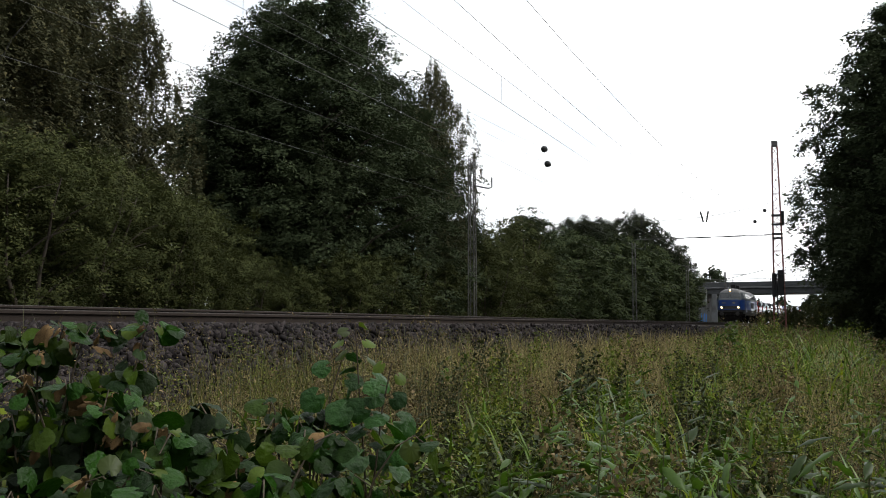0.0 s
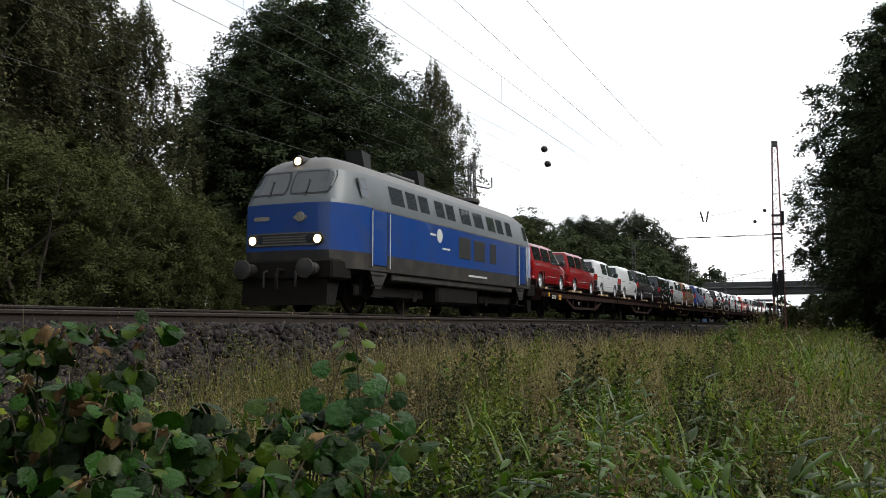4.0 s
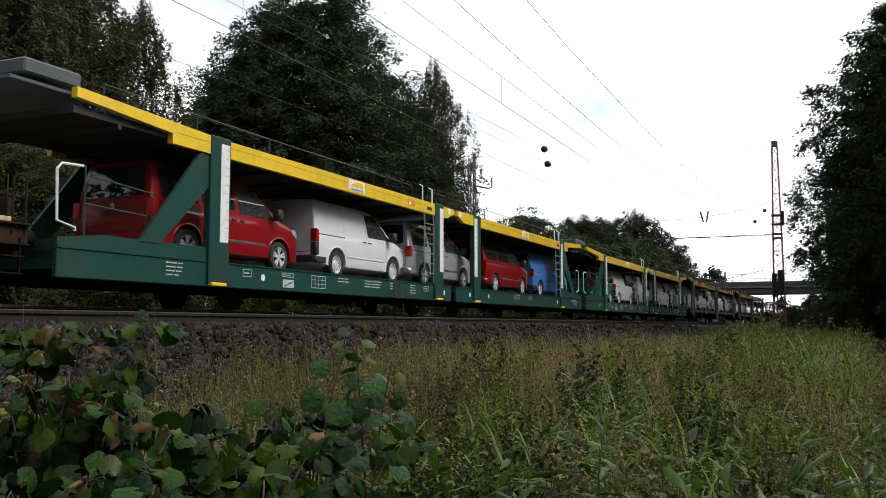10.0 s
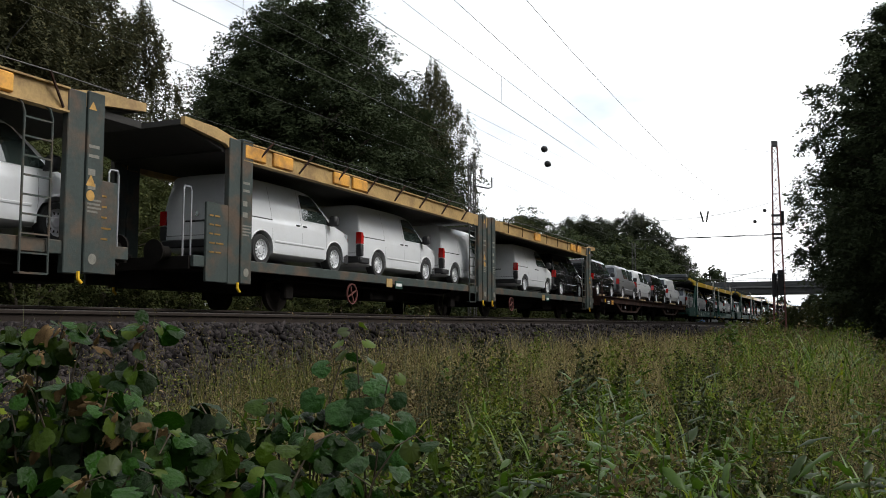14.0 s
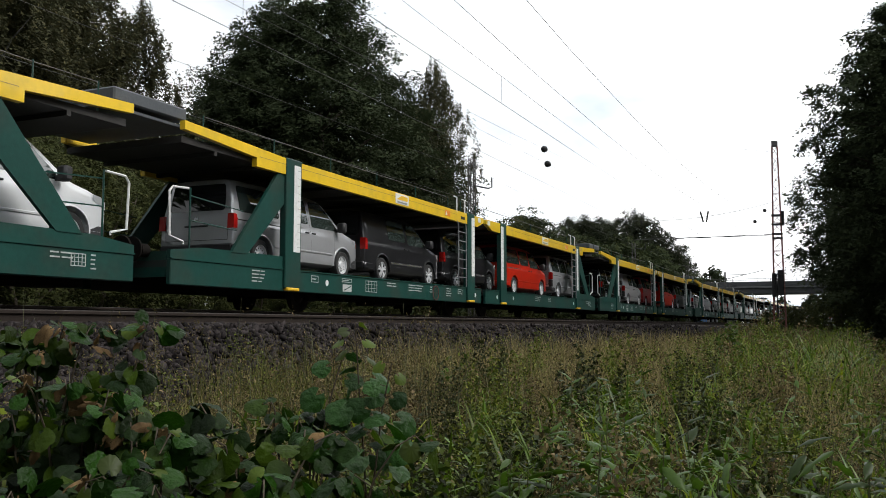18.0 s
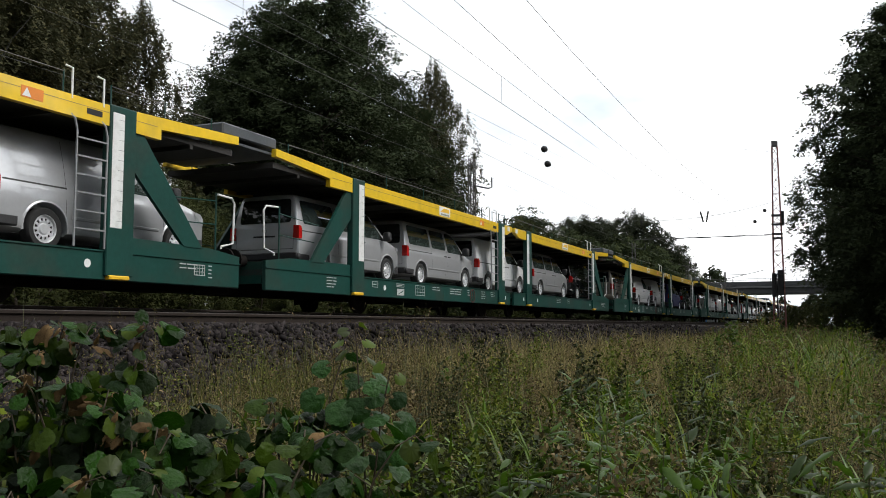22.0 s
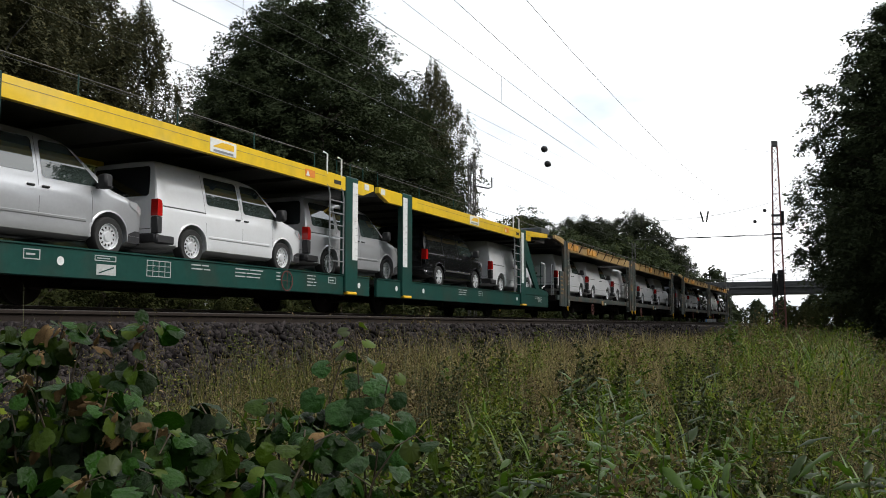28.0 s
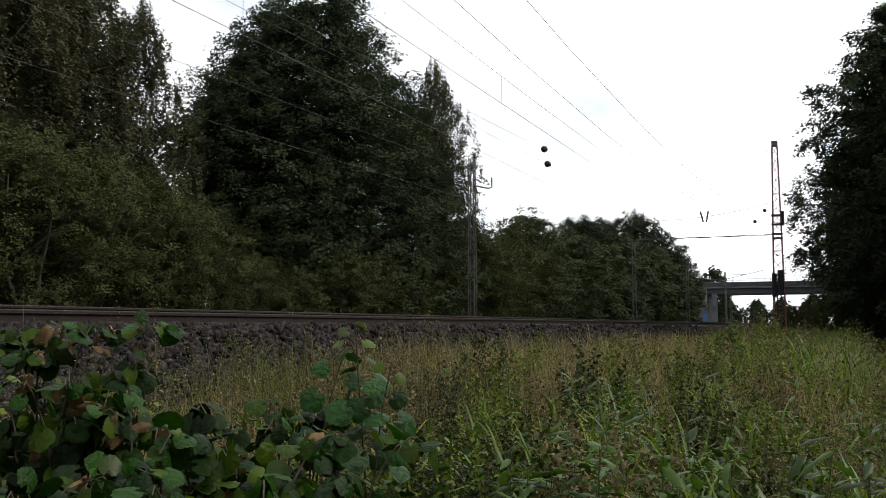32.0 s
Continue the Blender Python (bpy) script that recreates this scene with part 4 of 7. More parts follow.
def fine_weeds(rng, n, x0, x1, y0, y1, per, seed, material, label, keep=-0.2, height=0.42):
    """Bushy weeds: upright stalks thick with tiny leaves."""
    T = scatter(rng, n, x0, x1, y0, y1)
    h = patch(T, 0.75, seed) + 0.6 * patch(T, 2.2, seed + 3)
    T, h = T[h[:, 0] > keep], h[h[:, 0] > keep]
    H = np.clip(height * (0.7 + 1.0 * h), 0.10, 1.0) * tall(T) * rng.uniform(0.6, 1.25, (len(T), 1))
    k = 5
    tops = np.repeat(T, k, 0) + np.concatenate([rng.normal(0, 0.06, (len(T) * k, 2)) * (1 + 0.06 * np.repeat(T[:, 0:1], k, 0)), np.zeros((len(T) * k, 1))], 1)
    Hk = np.repeat(H, k, 0) * rng.uniform(0.55, 1.1, (len(T) * k, 1))
    m = per // k
    q = np.repeat(tops, m, 0)
    t = rng.random((len(q), 1)) ** 0.55
    q[:, 2:] += np.repeat(Hk, m, 0) * t
    q[:, :2] += rng.normal(0, 0.030, (len(q), 2)) * (1.15 - t) * (1 + 0.08 * q[:, 0:1])
    s = np.maximum(0.021, 0.0036 * q[:, 0:1])
    V, F = leaf_cloud(q, 1, (0.006, 0.006, 0.006), s, rng, -0.2, 0.55, np.repeat(np.array([[0.0, 0.0, 0.25]]), len(q), 0))
    tagged(new("weeds", bulk("weeds", V, F, material)), label, "weeds", kind="stuff")
    return T, H


def make_verge():
    rng = np.random.default_rng(40)
    fine_weeds(rng, 2500, 2.7, 55, -3.5, 5.3, 45, 9.0, M_WEED, "dense low weeds with tiny yellow-green leaves", -0.06, 0.52)
    fine_weeds(rng, 1900, 2.7, 55, -2.5, 5.4, 45, 31.0, M_WEED_BROWN, "seeding brown weeds among the green", -0.05, 0.56)
    fine_weeds(rng, 1500, 2.7, 14, -1.6, 4.2, 45, 57.0, M_WEED_DARK_SHADE, "dark olive low weeds with small leaves", -0.05, 0.50)
    # broader-leaved herbs in patches
    T = scatter(rng, 620, 2.8, 16, -1.5, 4.2)
    w = patch(T, 1.3, 51.0)
    T, w = T[w[:, 0] > 0.0], w[w[:, 0] > 0.0]
    T[:, 2:] += (0.22 + 0.5 * w) * tall(T) * rng.uniform(0.5, 1.1, (len(T), 1))
    V, F = leaf_cloud(T, 22, (0.07, 0.07, 0.08), 0.055, rng, 0.2, 0.55)
    tagged(new("herbs", bulk("herbs", V, F, M_HERB)), "low broad-leaved herbs in the verge", "weeds", kind="stuff")
    # grass in tufts, tall and short in patches
    T = scatter(rng, 2000, 2.6, 95, -6, 5.2)
    h = patch(T, 0.9, 1.0) + 0.5 * patch(T, 2.6, 5.0)
    T, h = T[h[:, 0] > -0.1], h[h[:, 0] > -0.1]
    n = 8
    P = np.repeat(T, n, 0) + np.concatenate([rng.normal(0, 0.035, (len(T) * n, 2)) * (1 + 0.06 * np.repeat(T[:, 0:1], n, 0)), np.zeros((len(T) * n, 1))], 1)
    L = np.repeat(np.clip(0.34 + 0.25 * h, 0.16, 0.6) * tall(T) * rng.uniform(0.6, 1.15, (len(T), 1)), n, 0)
    V, F = blades(rng, P, L, 0.006 + 0.0006 * np.minimum(P[:, 0:1], 40), 1.3)
    tagged(new("grass", bulk("grass", V, F, M_GRASS)), "long green grass in tufts over the verge", "grass", kind="stuff")
    # rank yellow-green grass farther along the line
    T = scatter(rng, 900, 13, 70, -0.6, 4.6)
    T = T[(patch(T, 0.35, 71.0) + 0.4 * patch(T, 1.4, 72.0) > 0.02)[:, 0]]
    P = np.repeat(T, 8, 0)
    P[:, :2] += rng.normal(0, 0.16, (len(P), 2))
    V, F = blades(rng, P, 0.55 * tall(P), 0.012 + 0.0009 * P[:, 0:1], 1.0)
    tagged(new("grass", bulk("grass", V, F, M_REED)), "rank yellow-green grass along the line", "grass", kind="stuff")
    # clusters of broad bright blades
    T = np.concatenate([scatter(rng, 330, 2.9, 26, -1.5, 2.4), scatter(rng, 50, 2.9, 12, 1.2, 4.0)])
    T = T[(patch(T, 0.8, 14.0) > -0.12)[:, 0]]
    P = np.repeat(T, 5, 0)
    P[:, 2:] += 0.28 * tall(P)
    P[:, :2] += rng.normal(0, 0.03, (len(P), 2)) * (1 + 0.1 * P[:, 0:1])
    V, F = blades(rng, P, 0.34 * tall(P) * rng.uniform(0.7, 1.35, (len(P), 1)), 0.022 + 0.0012 * P[:, 0:1], 1.35, 5)
    tagged(new("broad_grass", bulk("broad_grass", V, F, M_REED)), "broad bright green grass blades", "grass", kind="stuff")
    # dry grass by the ballast
    P = scatter(rng, 17000, 4.0, 85, 2.7, 5.6)
    P = P[P[:, 1] < 4.7 + 0.03 * P[:, 0]]
    P = P[(patch(P, 0.7, 3.0) + 0.5 * patch(P, 3.0, 4.0) > 0.0)[:, 0]]
    V, F = blades(rng, P, 0.46 * (0.5 + 0.5 * tall(P)), 0.004 + 0.0007 * P[:, 0:1], 0.9)
    tagged(new("dry_grass", bulk("dry_grass", V, F, M_DRYGRASS)), "dry straw-coloured grass along the ballast", "grass", kind="stuff")
    # straw between the green farther along the line
    P = scatter(rng, 12000, 8.0, 70, -0.8, 4.6)
    P = P[(patch(P, 0.45, 83.0) + 0.5 * patch(P, 2.0, 84.0) > -0.1)[:, 0]]
    V, F = blades(rng, P, 0.50 * tall(P), 0.004 + 0.0007 * P[:, 0:1], 0.9)
    tagged(new("dry_grass", bulk("dry_grass", V, F, M_DRYGRASS)), "dry straw-coloured grass among the green weeds", "grass", kind="stuff")
    P = scatter(rng, 13000, 9.0, 40, 2.2, 5.4)
    V, F = blades(rng, P, rng.uniform(0.36, 0.74, (len(P), 1)), 0.004 + 0.0008 * P[:, 0:1], 0.8)
    tagged(new("dry_grass", bulk("dry_grass", V, F, M_DRYGRASS)), "pale straw along the foot of the ballast", "grass", kind="stuff")
    P = scatter(rng, 5200, 6.0, 24, 3.4, 5.1)
    P = P[(patch(P, 0.8, 91.0) > -0.15)[:, 0]]
    V, F = blades(rng, P, rng.uniform(0.40, 0.80, (len(P), 1)), 0.005 + 0.0003 * P[:, 0:1], 0.6)
    tagged(new("grass", bulk("grass", V, F, M_STALKGRASS)), "sparse stalky yellow-green grass before the ballast", "grass", kind="stuff")
    # tall thin stalks with feathery seed heads before the track
    P = np.concatenate([scatter(rng, 260, 4, 30, 2.8, 5.2), scatter(rng, 110, 5.0, 9.0, 2.6, 4.2), scatter(rng, 60, 4.9, 7.2, 2.3, 3.4)])
    L = rng.uniform(0.55, 1.05, (len(P), 1))
    L[-60:] += 0.22
    V, F = blades(rng, P, L, 0.009, 0.3)
    tagged(new("weed_stalks", bulk("weed_stalks", V, F, M_STEM)), "tall thin weed stalks", "weeds", kind="stuff")
    C = np.repeat(P, 9, 0)
    C[:, 2:] += np.repeat(L, 9, 0) * rng.uniform(0.35, 0.95, (len(C), 1))
    V, F = leaf_cloud(C, 4, (0.028, 0.028, 0.03), 0.028, rng, -0.9, 0.3)
    tagged(new("seed_heads", bulk("seed_heads", V, F, M_WEED_BROWN)), "brown feathery seed heads on weed stalks", "weeds", kind="stuff")
    # the same growth goes on beside and behind the camera
    T = np.stack([rng.uniform(-14, 10, 2600), rng.uniform(-9, 5.0, 2600), np.zeros(2600)], 1)
    a = np.arctan2(T[:, 1], T[:, 0])
    T = T[((a < radians(-8)) | (a > radians(58))) & (np.hypot(T[:, 0], T[:, 1]) > 0.9)]
    T[:, 2] = ground_z(T[:, 1]) - 0.02
    P = np.repeat(T, 8, 0)
    P[:, :2] += rng.normal(0, 0.09, (len(P), 2))
    V, F = blades(rng, P, 0.34, 0.014, 1.2, 2)
    tagged(new("grass", bulk("grass", V, F, M_GRASS)), "ordinary green grass beside the path", "grass", kind="stuff")
    # small green herbs on the foot of the ballast
    P = scatter(rng, 500, 4, 40, 4.7, 6.1)
    P = P[(patch(P, 1.1, 21.0) > 0.02)[:, 0]]
    P[:, 2:] += 0.05 + 0.16 * rng.random((len(P), 1))
    V, F = leaf_cloud(P, 30, (0.07, 0.07, 0.07), 0.03, rng, -0.3, 0.5)
    tagged(new("herbs", bulk("herbs", V, F, M_WEED)), "small green herbs growing out of the ballast", "weeds", kind="stuff")


make_verge()


# bushy weeds that stand up as hummocks out of the verge
def weed_mesh(seed, material, leaf, n):
    rng = np.random.default_rng(seed)
    C, O = [], []
    for k in range(16):
        a, r, h = rng.uniform(0, 6.28), 0.20 * math.sqrt(rng.random()), rng.uniform(0.30, 0.62)
        c = np.array([math.cos(a) * r, math.sin(a) * r, 0.0])
        t = rng.random(n) ** 0.6
        v = rng.normal(0, 1, (n, 3))
        v /= np.linalg.norm(v, axis=1, keepdims=True)
        P = c * (0.4 + 0.9 * t[:, None]) + v * (0.065 * (1.25 - t))[:, None]
        P[:, 2] = h * t + 0.02 * v[:, 2]
        C.append(P)
        O.append(v * 0.8 + c * 2.5)
    C, O = np.concatenate(C), np.concatenate(O)
    V, F = leaf_cloud(C, 1, (0.004, 0.004, 0.004), leaf, rng, -0.1, 0.55, O)
    return bulk("weed_bush", V, F, material)


WEED_BUSH = [(weed_mesh(61, M_WEED, 0.026, 95), "bushy yellow-green weed with tiny leaves"), (weed_mesh(62, M_WEED_BROWN, 0.022, 100), "bushy brown weed gone to seed"), (weed_mesh(63, M_HERB, 0.040, 60), "bushy bright green herb"), (weed_mesh(64, M_WEED, 0.024, 95), "bushy yellow-green weed with tiny leaves"), (weed_mesh(65, M_WEED_DARK_SHADE, 0.032, 90), "bushy dark olive weed, some painting a shaded hollow")]


def make_weed_bushes():
    rng = random.Random(19)
    spots = []
    while len(spots) < 50:
        x = 1 / (1 / 16 + rng.random() * (1 / 3.1 - 1 / 16))
        y = rng.uniform(-0.08 * x, min(4.3, 0.75 * x))
        if y > 1.0 and x < 3.3 or any(math.hypot(x - a, y - b) < 0.30 + 0.04 * x for a, b, s in spots):
            continue
        spots.append((x, y, rng.uniform(0.75, 1.15) * (1 + 0.035 * x) * (1.0 if y > 0.2 else 0.75)))
    spots += [(18.0, 2.05, 2.1), (21.0, 3.4, 1.0), (24.0, 2.3, 2.0), (29.0, 2.7, 2.2), (26.0, 2.2, 2.1), (32.0, 2.9, 2.3), (16.5, 4.0, 1.0), (34.0, 2.4, 2.2), (10.2, 1.3, 1.45), (12.0, 0.5, 1.4), (14.2, 1.6, 1.75), (17.0, 0.9, 1.7), (9.4, 0.5, 1.2), (13.0, 3.2, 0.9), (20.0, 1.3, 1.9), (11.0, 2.6, 1.0)]
    # dark clumps; some paint a shaded hollow through leaf colour alone
    dark = [(7.8, 2.0, 1.35), (9.1, 3.5, 1.4), (11.9, 1.8, 1.25), (12.6, 1.5, 1.2), (5.2, 1.76, 1.15), (4.6, 2.1, 1.1), (3.45, 1.62, 1.05), (3.75, 1.35, 0.95), (3.4, 0.55, 0.85), (6.4, 0.9, 1.1), (4.3, 0.25, 0.9), (7.0, 3.1, 1.25)]
    for i, (x, y, s) in enumerate(spots + dark):
        me, label = WEED_BUSH[4 if i >= len(spots) else 2 if x == 18.0 else rng.choice((0, 1, 1, 3) if x > 8 else (0, 0, 1, 1, 2, 3))]
        t = tagged(new("weed_bush", me), label, "weed", "bushy weeds on the verge")
        t.matrix_basis = Matrix.LocRotScale((x, y, float(ground_z(y)) - 0.03), Euler((0, 0, rng.uniform(0, 6.28))), (s, s, s * rng.uniform(0.8, 1.15)))


make_weed_bushes()


# ---- vans ----
TUMBLE_Z = [0.40, 0.52, 0.60, 0.95, 1.01, 1.06, 1.14, 1.45, 1.75, 1.90]
TUMBLE_Y = [0.022, 0.008, 0.0, 0.0, 0.012, 0.032, 0.040, 0.100, 0.176, 0.214]
HUB_R = 0.335


def stations(F):
    """Along the van, rear to front: x, roof height, sill height, half width."""
    return [(-0.955, 1.90, 0.46, 0.905), (-0.93, 1.95, 0.36, 0.935), (-0.85, 1.972, 0.30, 0.948), (-0.6, 1.982, 0.26, 0.952), (0.6, 1.988, 0.245, 0.952), (F - 2.5, 1.985, 0.245, 0.952),
            (F - 2.1, 1.965, 0.245, 0.952), (F - 1.85, 1.925, 0.245, 0.952), (F - 1.65, 1.855, 0.245, 0.952), (F - 1.4, 1.66, 0.245, 0.952), (F - 1.15, 1.45, 0.245, 0.952),
            (F - 0.9, 1.255, 0.245, 0.950), (F - 0.78, 1.21, 0.245, 0.948), (F - 0.5, 1.14, 0.24, 0.938), (F - 0.28, 1.07, 0.24, 0.915), (F - 0.12, 0.985, 0.24, 0.87), (F - 0.04, 0.88, 0.26, 0.80), (F, 0.70, 0.30, 0.72)]


def half_width(F, x, z):
    st = stations(F)
    W = np.interp(x, [s[0] for s in st], [s[3] for s in st])
    return W - np.interp(z, TUMBLE_Z, TUMBLE_Y)


def rear_shift(x, z):
    return 0.11 * max(0.0, z - 1.0) / 0.9 * min(1.0, max(0.0, (-0.5 - x) / 0.45))


BODY = {}
FITTED = set()


# flattens heights above 0.40 to fit the camera's view
def fitted_z(z):
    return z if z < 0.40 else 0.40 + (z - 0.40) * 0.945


def van_body_mesh(F, WB):
    rings = []
    for x, zt, zb, W in stations(F):
        side = [(W - 0.10, zb), (W - 0.025, zb + 0.05), (W, zb + 0.15)]
        top = zt - 0.115
        lo = zb + 0.15
        zs = [lo + (top - lo) * (z - 0.395) / 1.475 for z in (0.52, 0.60, 0.95, 1.01, 1.06, 1.14, 1.45, 1.69, 1.87)]
        side += [(W - np.interp(z, TUMBLE_Z, TUMBLE_Y), z) for z in zs]
        we = side[-1][0]
        side += [(we - 0.028, zt - 0.055), (we - 0.10, zt - 0.020), (we - 0.32, zt - 0.005)]
        pts = [(0.0, zb)] + side + [(0.0, zt)]
        ring = [(x + rear_shift(x, z), -y, z) for y, z in pts] + [(x + rear_shift(x, z), y, z) for y, z in reversed(pts[1:-1])]
        rings.append(ring)
    n = len(rings[0])
    V = [p for r in rings for p in r]
    Fc = [(i * n + k, (i + 1) * n + k, (i + 1) * n + (k + 1) % n, i * n + (k + 1) % n) for i in range(len(rings) - 1) for k in range(n)]
    Fc += [tuple(range(n)), tuple(range(len(rings) * n - 1, (len(rings) - 1) * n - 1, -1))]
    me = Geo().add(V, Fc).mesh("body", M_SEAM)
    ob = new("body_blank", me)
    g = Geo()
    for hx in (0.0, WB):
        for y0, y1 in ((-1.2, -0.66), (0.66, 1.2)):
            g.lathe([(0.415, y0), (0.415, y1)], hx, 0, HUB_R + 0.015, 28)
    cut = new("arch_cutter", g.mesh("arch_cutter", M_SEAM))
    md = ob.modifiers.new("arches", "BOOLEAN")
    md.object, md.operation, md.solver = cut, "DIFFERENCE", "EXACT"
    dg = bpy.context.evaluated_depsgraph_get()
    res = bpy.data.meshes.new_from_object(ob.evaluated_get(dg))
    for o in (ob, cut):
        bpy.data.objects.remove(o)
    res.shade_smooth()
    res.set_sharp_from_angle(angle=radians(38))
    return res


def body_mesh(F, WB, paint):
    """The painted shell with arch lips; its second material lines the wheel arches."""
    key = (F, paint)
    if (F, "") not in BODY:
        shell = van_body_mesh(F, WB)
        b = bmesh.new()
        b.from_mesh(shell)
        for q in b.faces:
            c = q.calc_center_median()
            if q.normal.z < -0.4 and c.z < 0.5:
                q.material_index = 1
            for hx in (0.0, WB):
                r = math.hypot(c.x - hx, c.z - HUB_R - 0.015)
                if r < 0.42 and abs(c.y) < 0.94:
                    q.material_index = 1
        b.to_mesh(shell)
        b.free()
        BODY[(F, "")] = shell
    if key not in BODY:
        me = BODY[(F, "")].copy()
        me.materials.clear()
        me.materials.append(PAINT[paint])
        me.materials.append(M_BLACK)
        BODY[key] = me
    return BODY[key]


def side_patch(g, F, rows, s, off=0.006):
    """A strip on the van's flank: rows of (z, x_left, x_right); s = -1 is the side seen."""
    V = []
    for z, a, b in rows:
        for x in (a, (a + b) / 2, b):
            V.append((x, s * (half_width(F, x, z) + off), z))
    g.add(V, [(3 * i + j, 3 * i + j + 1, 3 * i + j + 4, 3 * i + j + 3) for i in range(len(rows) - 1) for j in range(2)])


def pane_rows(x0, x1, z0=1.23, z1=1.82, r=0.05, slope=None):
    """Rows of a pane with rounded corners; slope gives the front edge of the door pane."""
    rows = []
    for z in (z0, z0 + r * 0.4, z0 + r, 1.36, 1.46, 1.60, 1.70, z1 - r, z1 - r * 0.4, z1):
        e = 0.0
        if z in (z0, z1):
            e = r
        elif z in (z0 + r * 0.4, z1 - r * 0.4):
            e = r * 0.35
        right = x1 if slope is None else min(x1, slope(z))
        rows.append((z, x0 + e, right - e))
    return rows


SHARED = {}


def shared(key, make):
    if key not in SHARED:
        SHARED[key] = make()
    return SHARED[key]


def tyre_mesh():
    p = [(0.222, -0.10), (0.31, -0.108), (0.328, -0.09), (0.335, -0.05), (0.335, 0.05), (0.328, 0.09), (0.31, 0.108), (0.222, 0.10)]
    return Geo().lathe(p, 0, 0, 0, 16, closed=True).mesh("wheel", M_RUBBER, 40)


def ring(g, prof, n=18):
    """An open turned band round the y axis."""
    V = [(r * math.cos(2 * math.pi * k / n), o, r * math.sin(2 * math.pi * k / n)) for r, o in prof for k in range(n)]
    g.add(V, [(i * n + k, (i + 1) * n + k, (i + 1) * n + (k + 1) % n, i * n + (k + 1) % n) for i in range(len(prof) - 1) for k in range(n)])


def rim_mesh(kind):
    g = Geo()
    ring(g, [(0.210, -0.06), (0.214, -0.098), (0.229, -0.100), (0.229, -0.08)])
    if kind == "alloy":
        for k in range(5):
            for d in (-0.20, 0.20):
                a = 2 * math.pi * k / 5 + 0.3
                g.beam((0.03 * math.cos(a), -0.086, 0.03 * math.sin(a)), (0.215 * math.cos(a + d), -0.092, 0.215 * math.sin(a + d)), 0.042, 0.03, up=(0, 1, 0))
        g.lathe([(0.055, -0.104), (0.06, -0.07)], 0, 0, 0, 12)
    else:
        ring(g, [(0.0, -0.085), (0.075, -0.085), (0.095, -0.062), (0.125, -0.068)])
        ring(g, [(0.168, -0.060), (0.212, -0.055)])
        for k in range(12):
            a = 2 * math.pi * k / 12
            g.beam((0.12 * math.cos(a), -0.066, 0.12 * math.sin(a)), (0.172 * math.cos(a), -0.060, 0.172 * math.sin(a)), 0.040, 0.012, up=(0, 1, 0))
    me = g.mesh("rim", M_STEELRIM, 30)
    # black disc paints the shaded hollow behind the spokes
    d = Geo()
    ring(d, [(0.0, -0.035), (0.218, -0.035)], 16)
    b = bmesh.new()
    b.from_mesh(me)
    b2 = d.mesh("rim_back", M_BLACK)
    b2.materials.clear()
    nf = len(b.faces)
    b.from_mesh(b2)
    b.faces.ensure_lookup_table()
    for q in b.faces[nf:]:
        q.material_index = 1
    b.to_mesh(me)
    b.free()
    me.materials.append(M_BLACK)
    return me


def lip_mesh(F, hx, s, m):
    """Raised lip of one wheel arch."""
    V = []
    n = 16
    for k in range(n + 1):
        a = radians(-8) + radians(196) * k / n
        for r, o in ((0.413, -0.02), (0.418, 0.009), (0.440, 0.007), (0.455, -0.003)):
            x, z = hx + r * math.cos(a), HUB_R + 0.015 + r * math.sin(a)
            V.append((x, s * (half_width(F, x, max(z, 0.5)) + o), z))
    g = Geo().add(V, [(4 * k + j, 4 * k + j + 1, 4 * k + 5 + j, 4 * k + 4 + j) for k in range(n) for j in range(3)])
    return g.mesh("arch_lip", m, 60)


def seam_mesh(F):
    g = Geo()
    for s in (-1, 1):
        for x in (F - 2.36, F - 1.30, F - 3.52):
            zt = 1.10 if x == F - 1.30 else 1.86
            side_patch(g, F, [(z, x - 0.004, x + 0.004) for z in np.linspace(0.42, zt, 8)], s, 0.003)
        side_patch(g, F, [(1.035, -0.80, F - 3.50), (1.065, -0.80, F - 3.50)], s, 0.004)
        side_patch(g, F, [(0.43, 0.46, F - 1.38), (0.436, 0.46, F - 1.38)], s, 0.003)
    g.box(-0.958, -0.952, -0.78, 0.78, 0.60, 0.612)
    for y in (-0.79, 0.79):
        g.box(-0.957, -0.952, y - 0.005, y + 0.005, 0.6, 0.98)
    return g.mesh("seam_line", M_SEAM)


def crease_mesh(F, m, s):
    """Pressed ridge low on the doors of one side."""
    x0, x1 = 0.48, F - 1.42
    V = []
    for x in (x0, x1):
        for z, o in ((0.53, 0.0), (0.545, 0.012), (0.575, 0.014), (0.59, 0.0)):
            V.append((x, s * (half_width(F, x, z) + o), z))
    return Geo().add(V, [(j, j + 1, j + 5, j + 4) for j in range(3)]).mesh("side_moulding", m)


def mirror_mesh(F, s):
    g = Geo()
    y = s * (half_width(F, F - 1.2, 1.2))
    a, b = sorted((y + s * 0.06, y + s * 0.27))
    g.box(F - 1.24, F - 1.06, a, b, 1.14, 1.40, 0.04)
    g.beam((F - 1.17, y - s * 0.02, 1.18), (F - 1.15, y + s * 0.10, 1.22), 0.06, 0.07)
    return g.mesh("mirror", M_PLASTIC, 40)


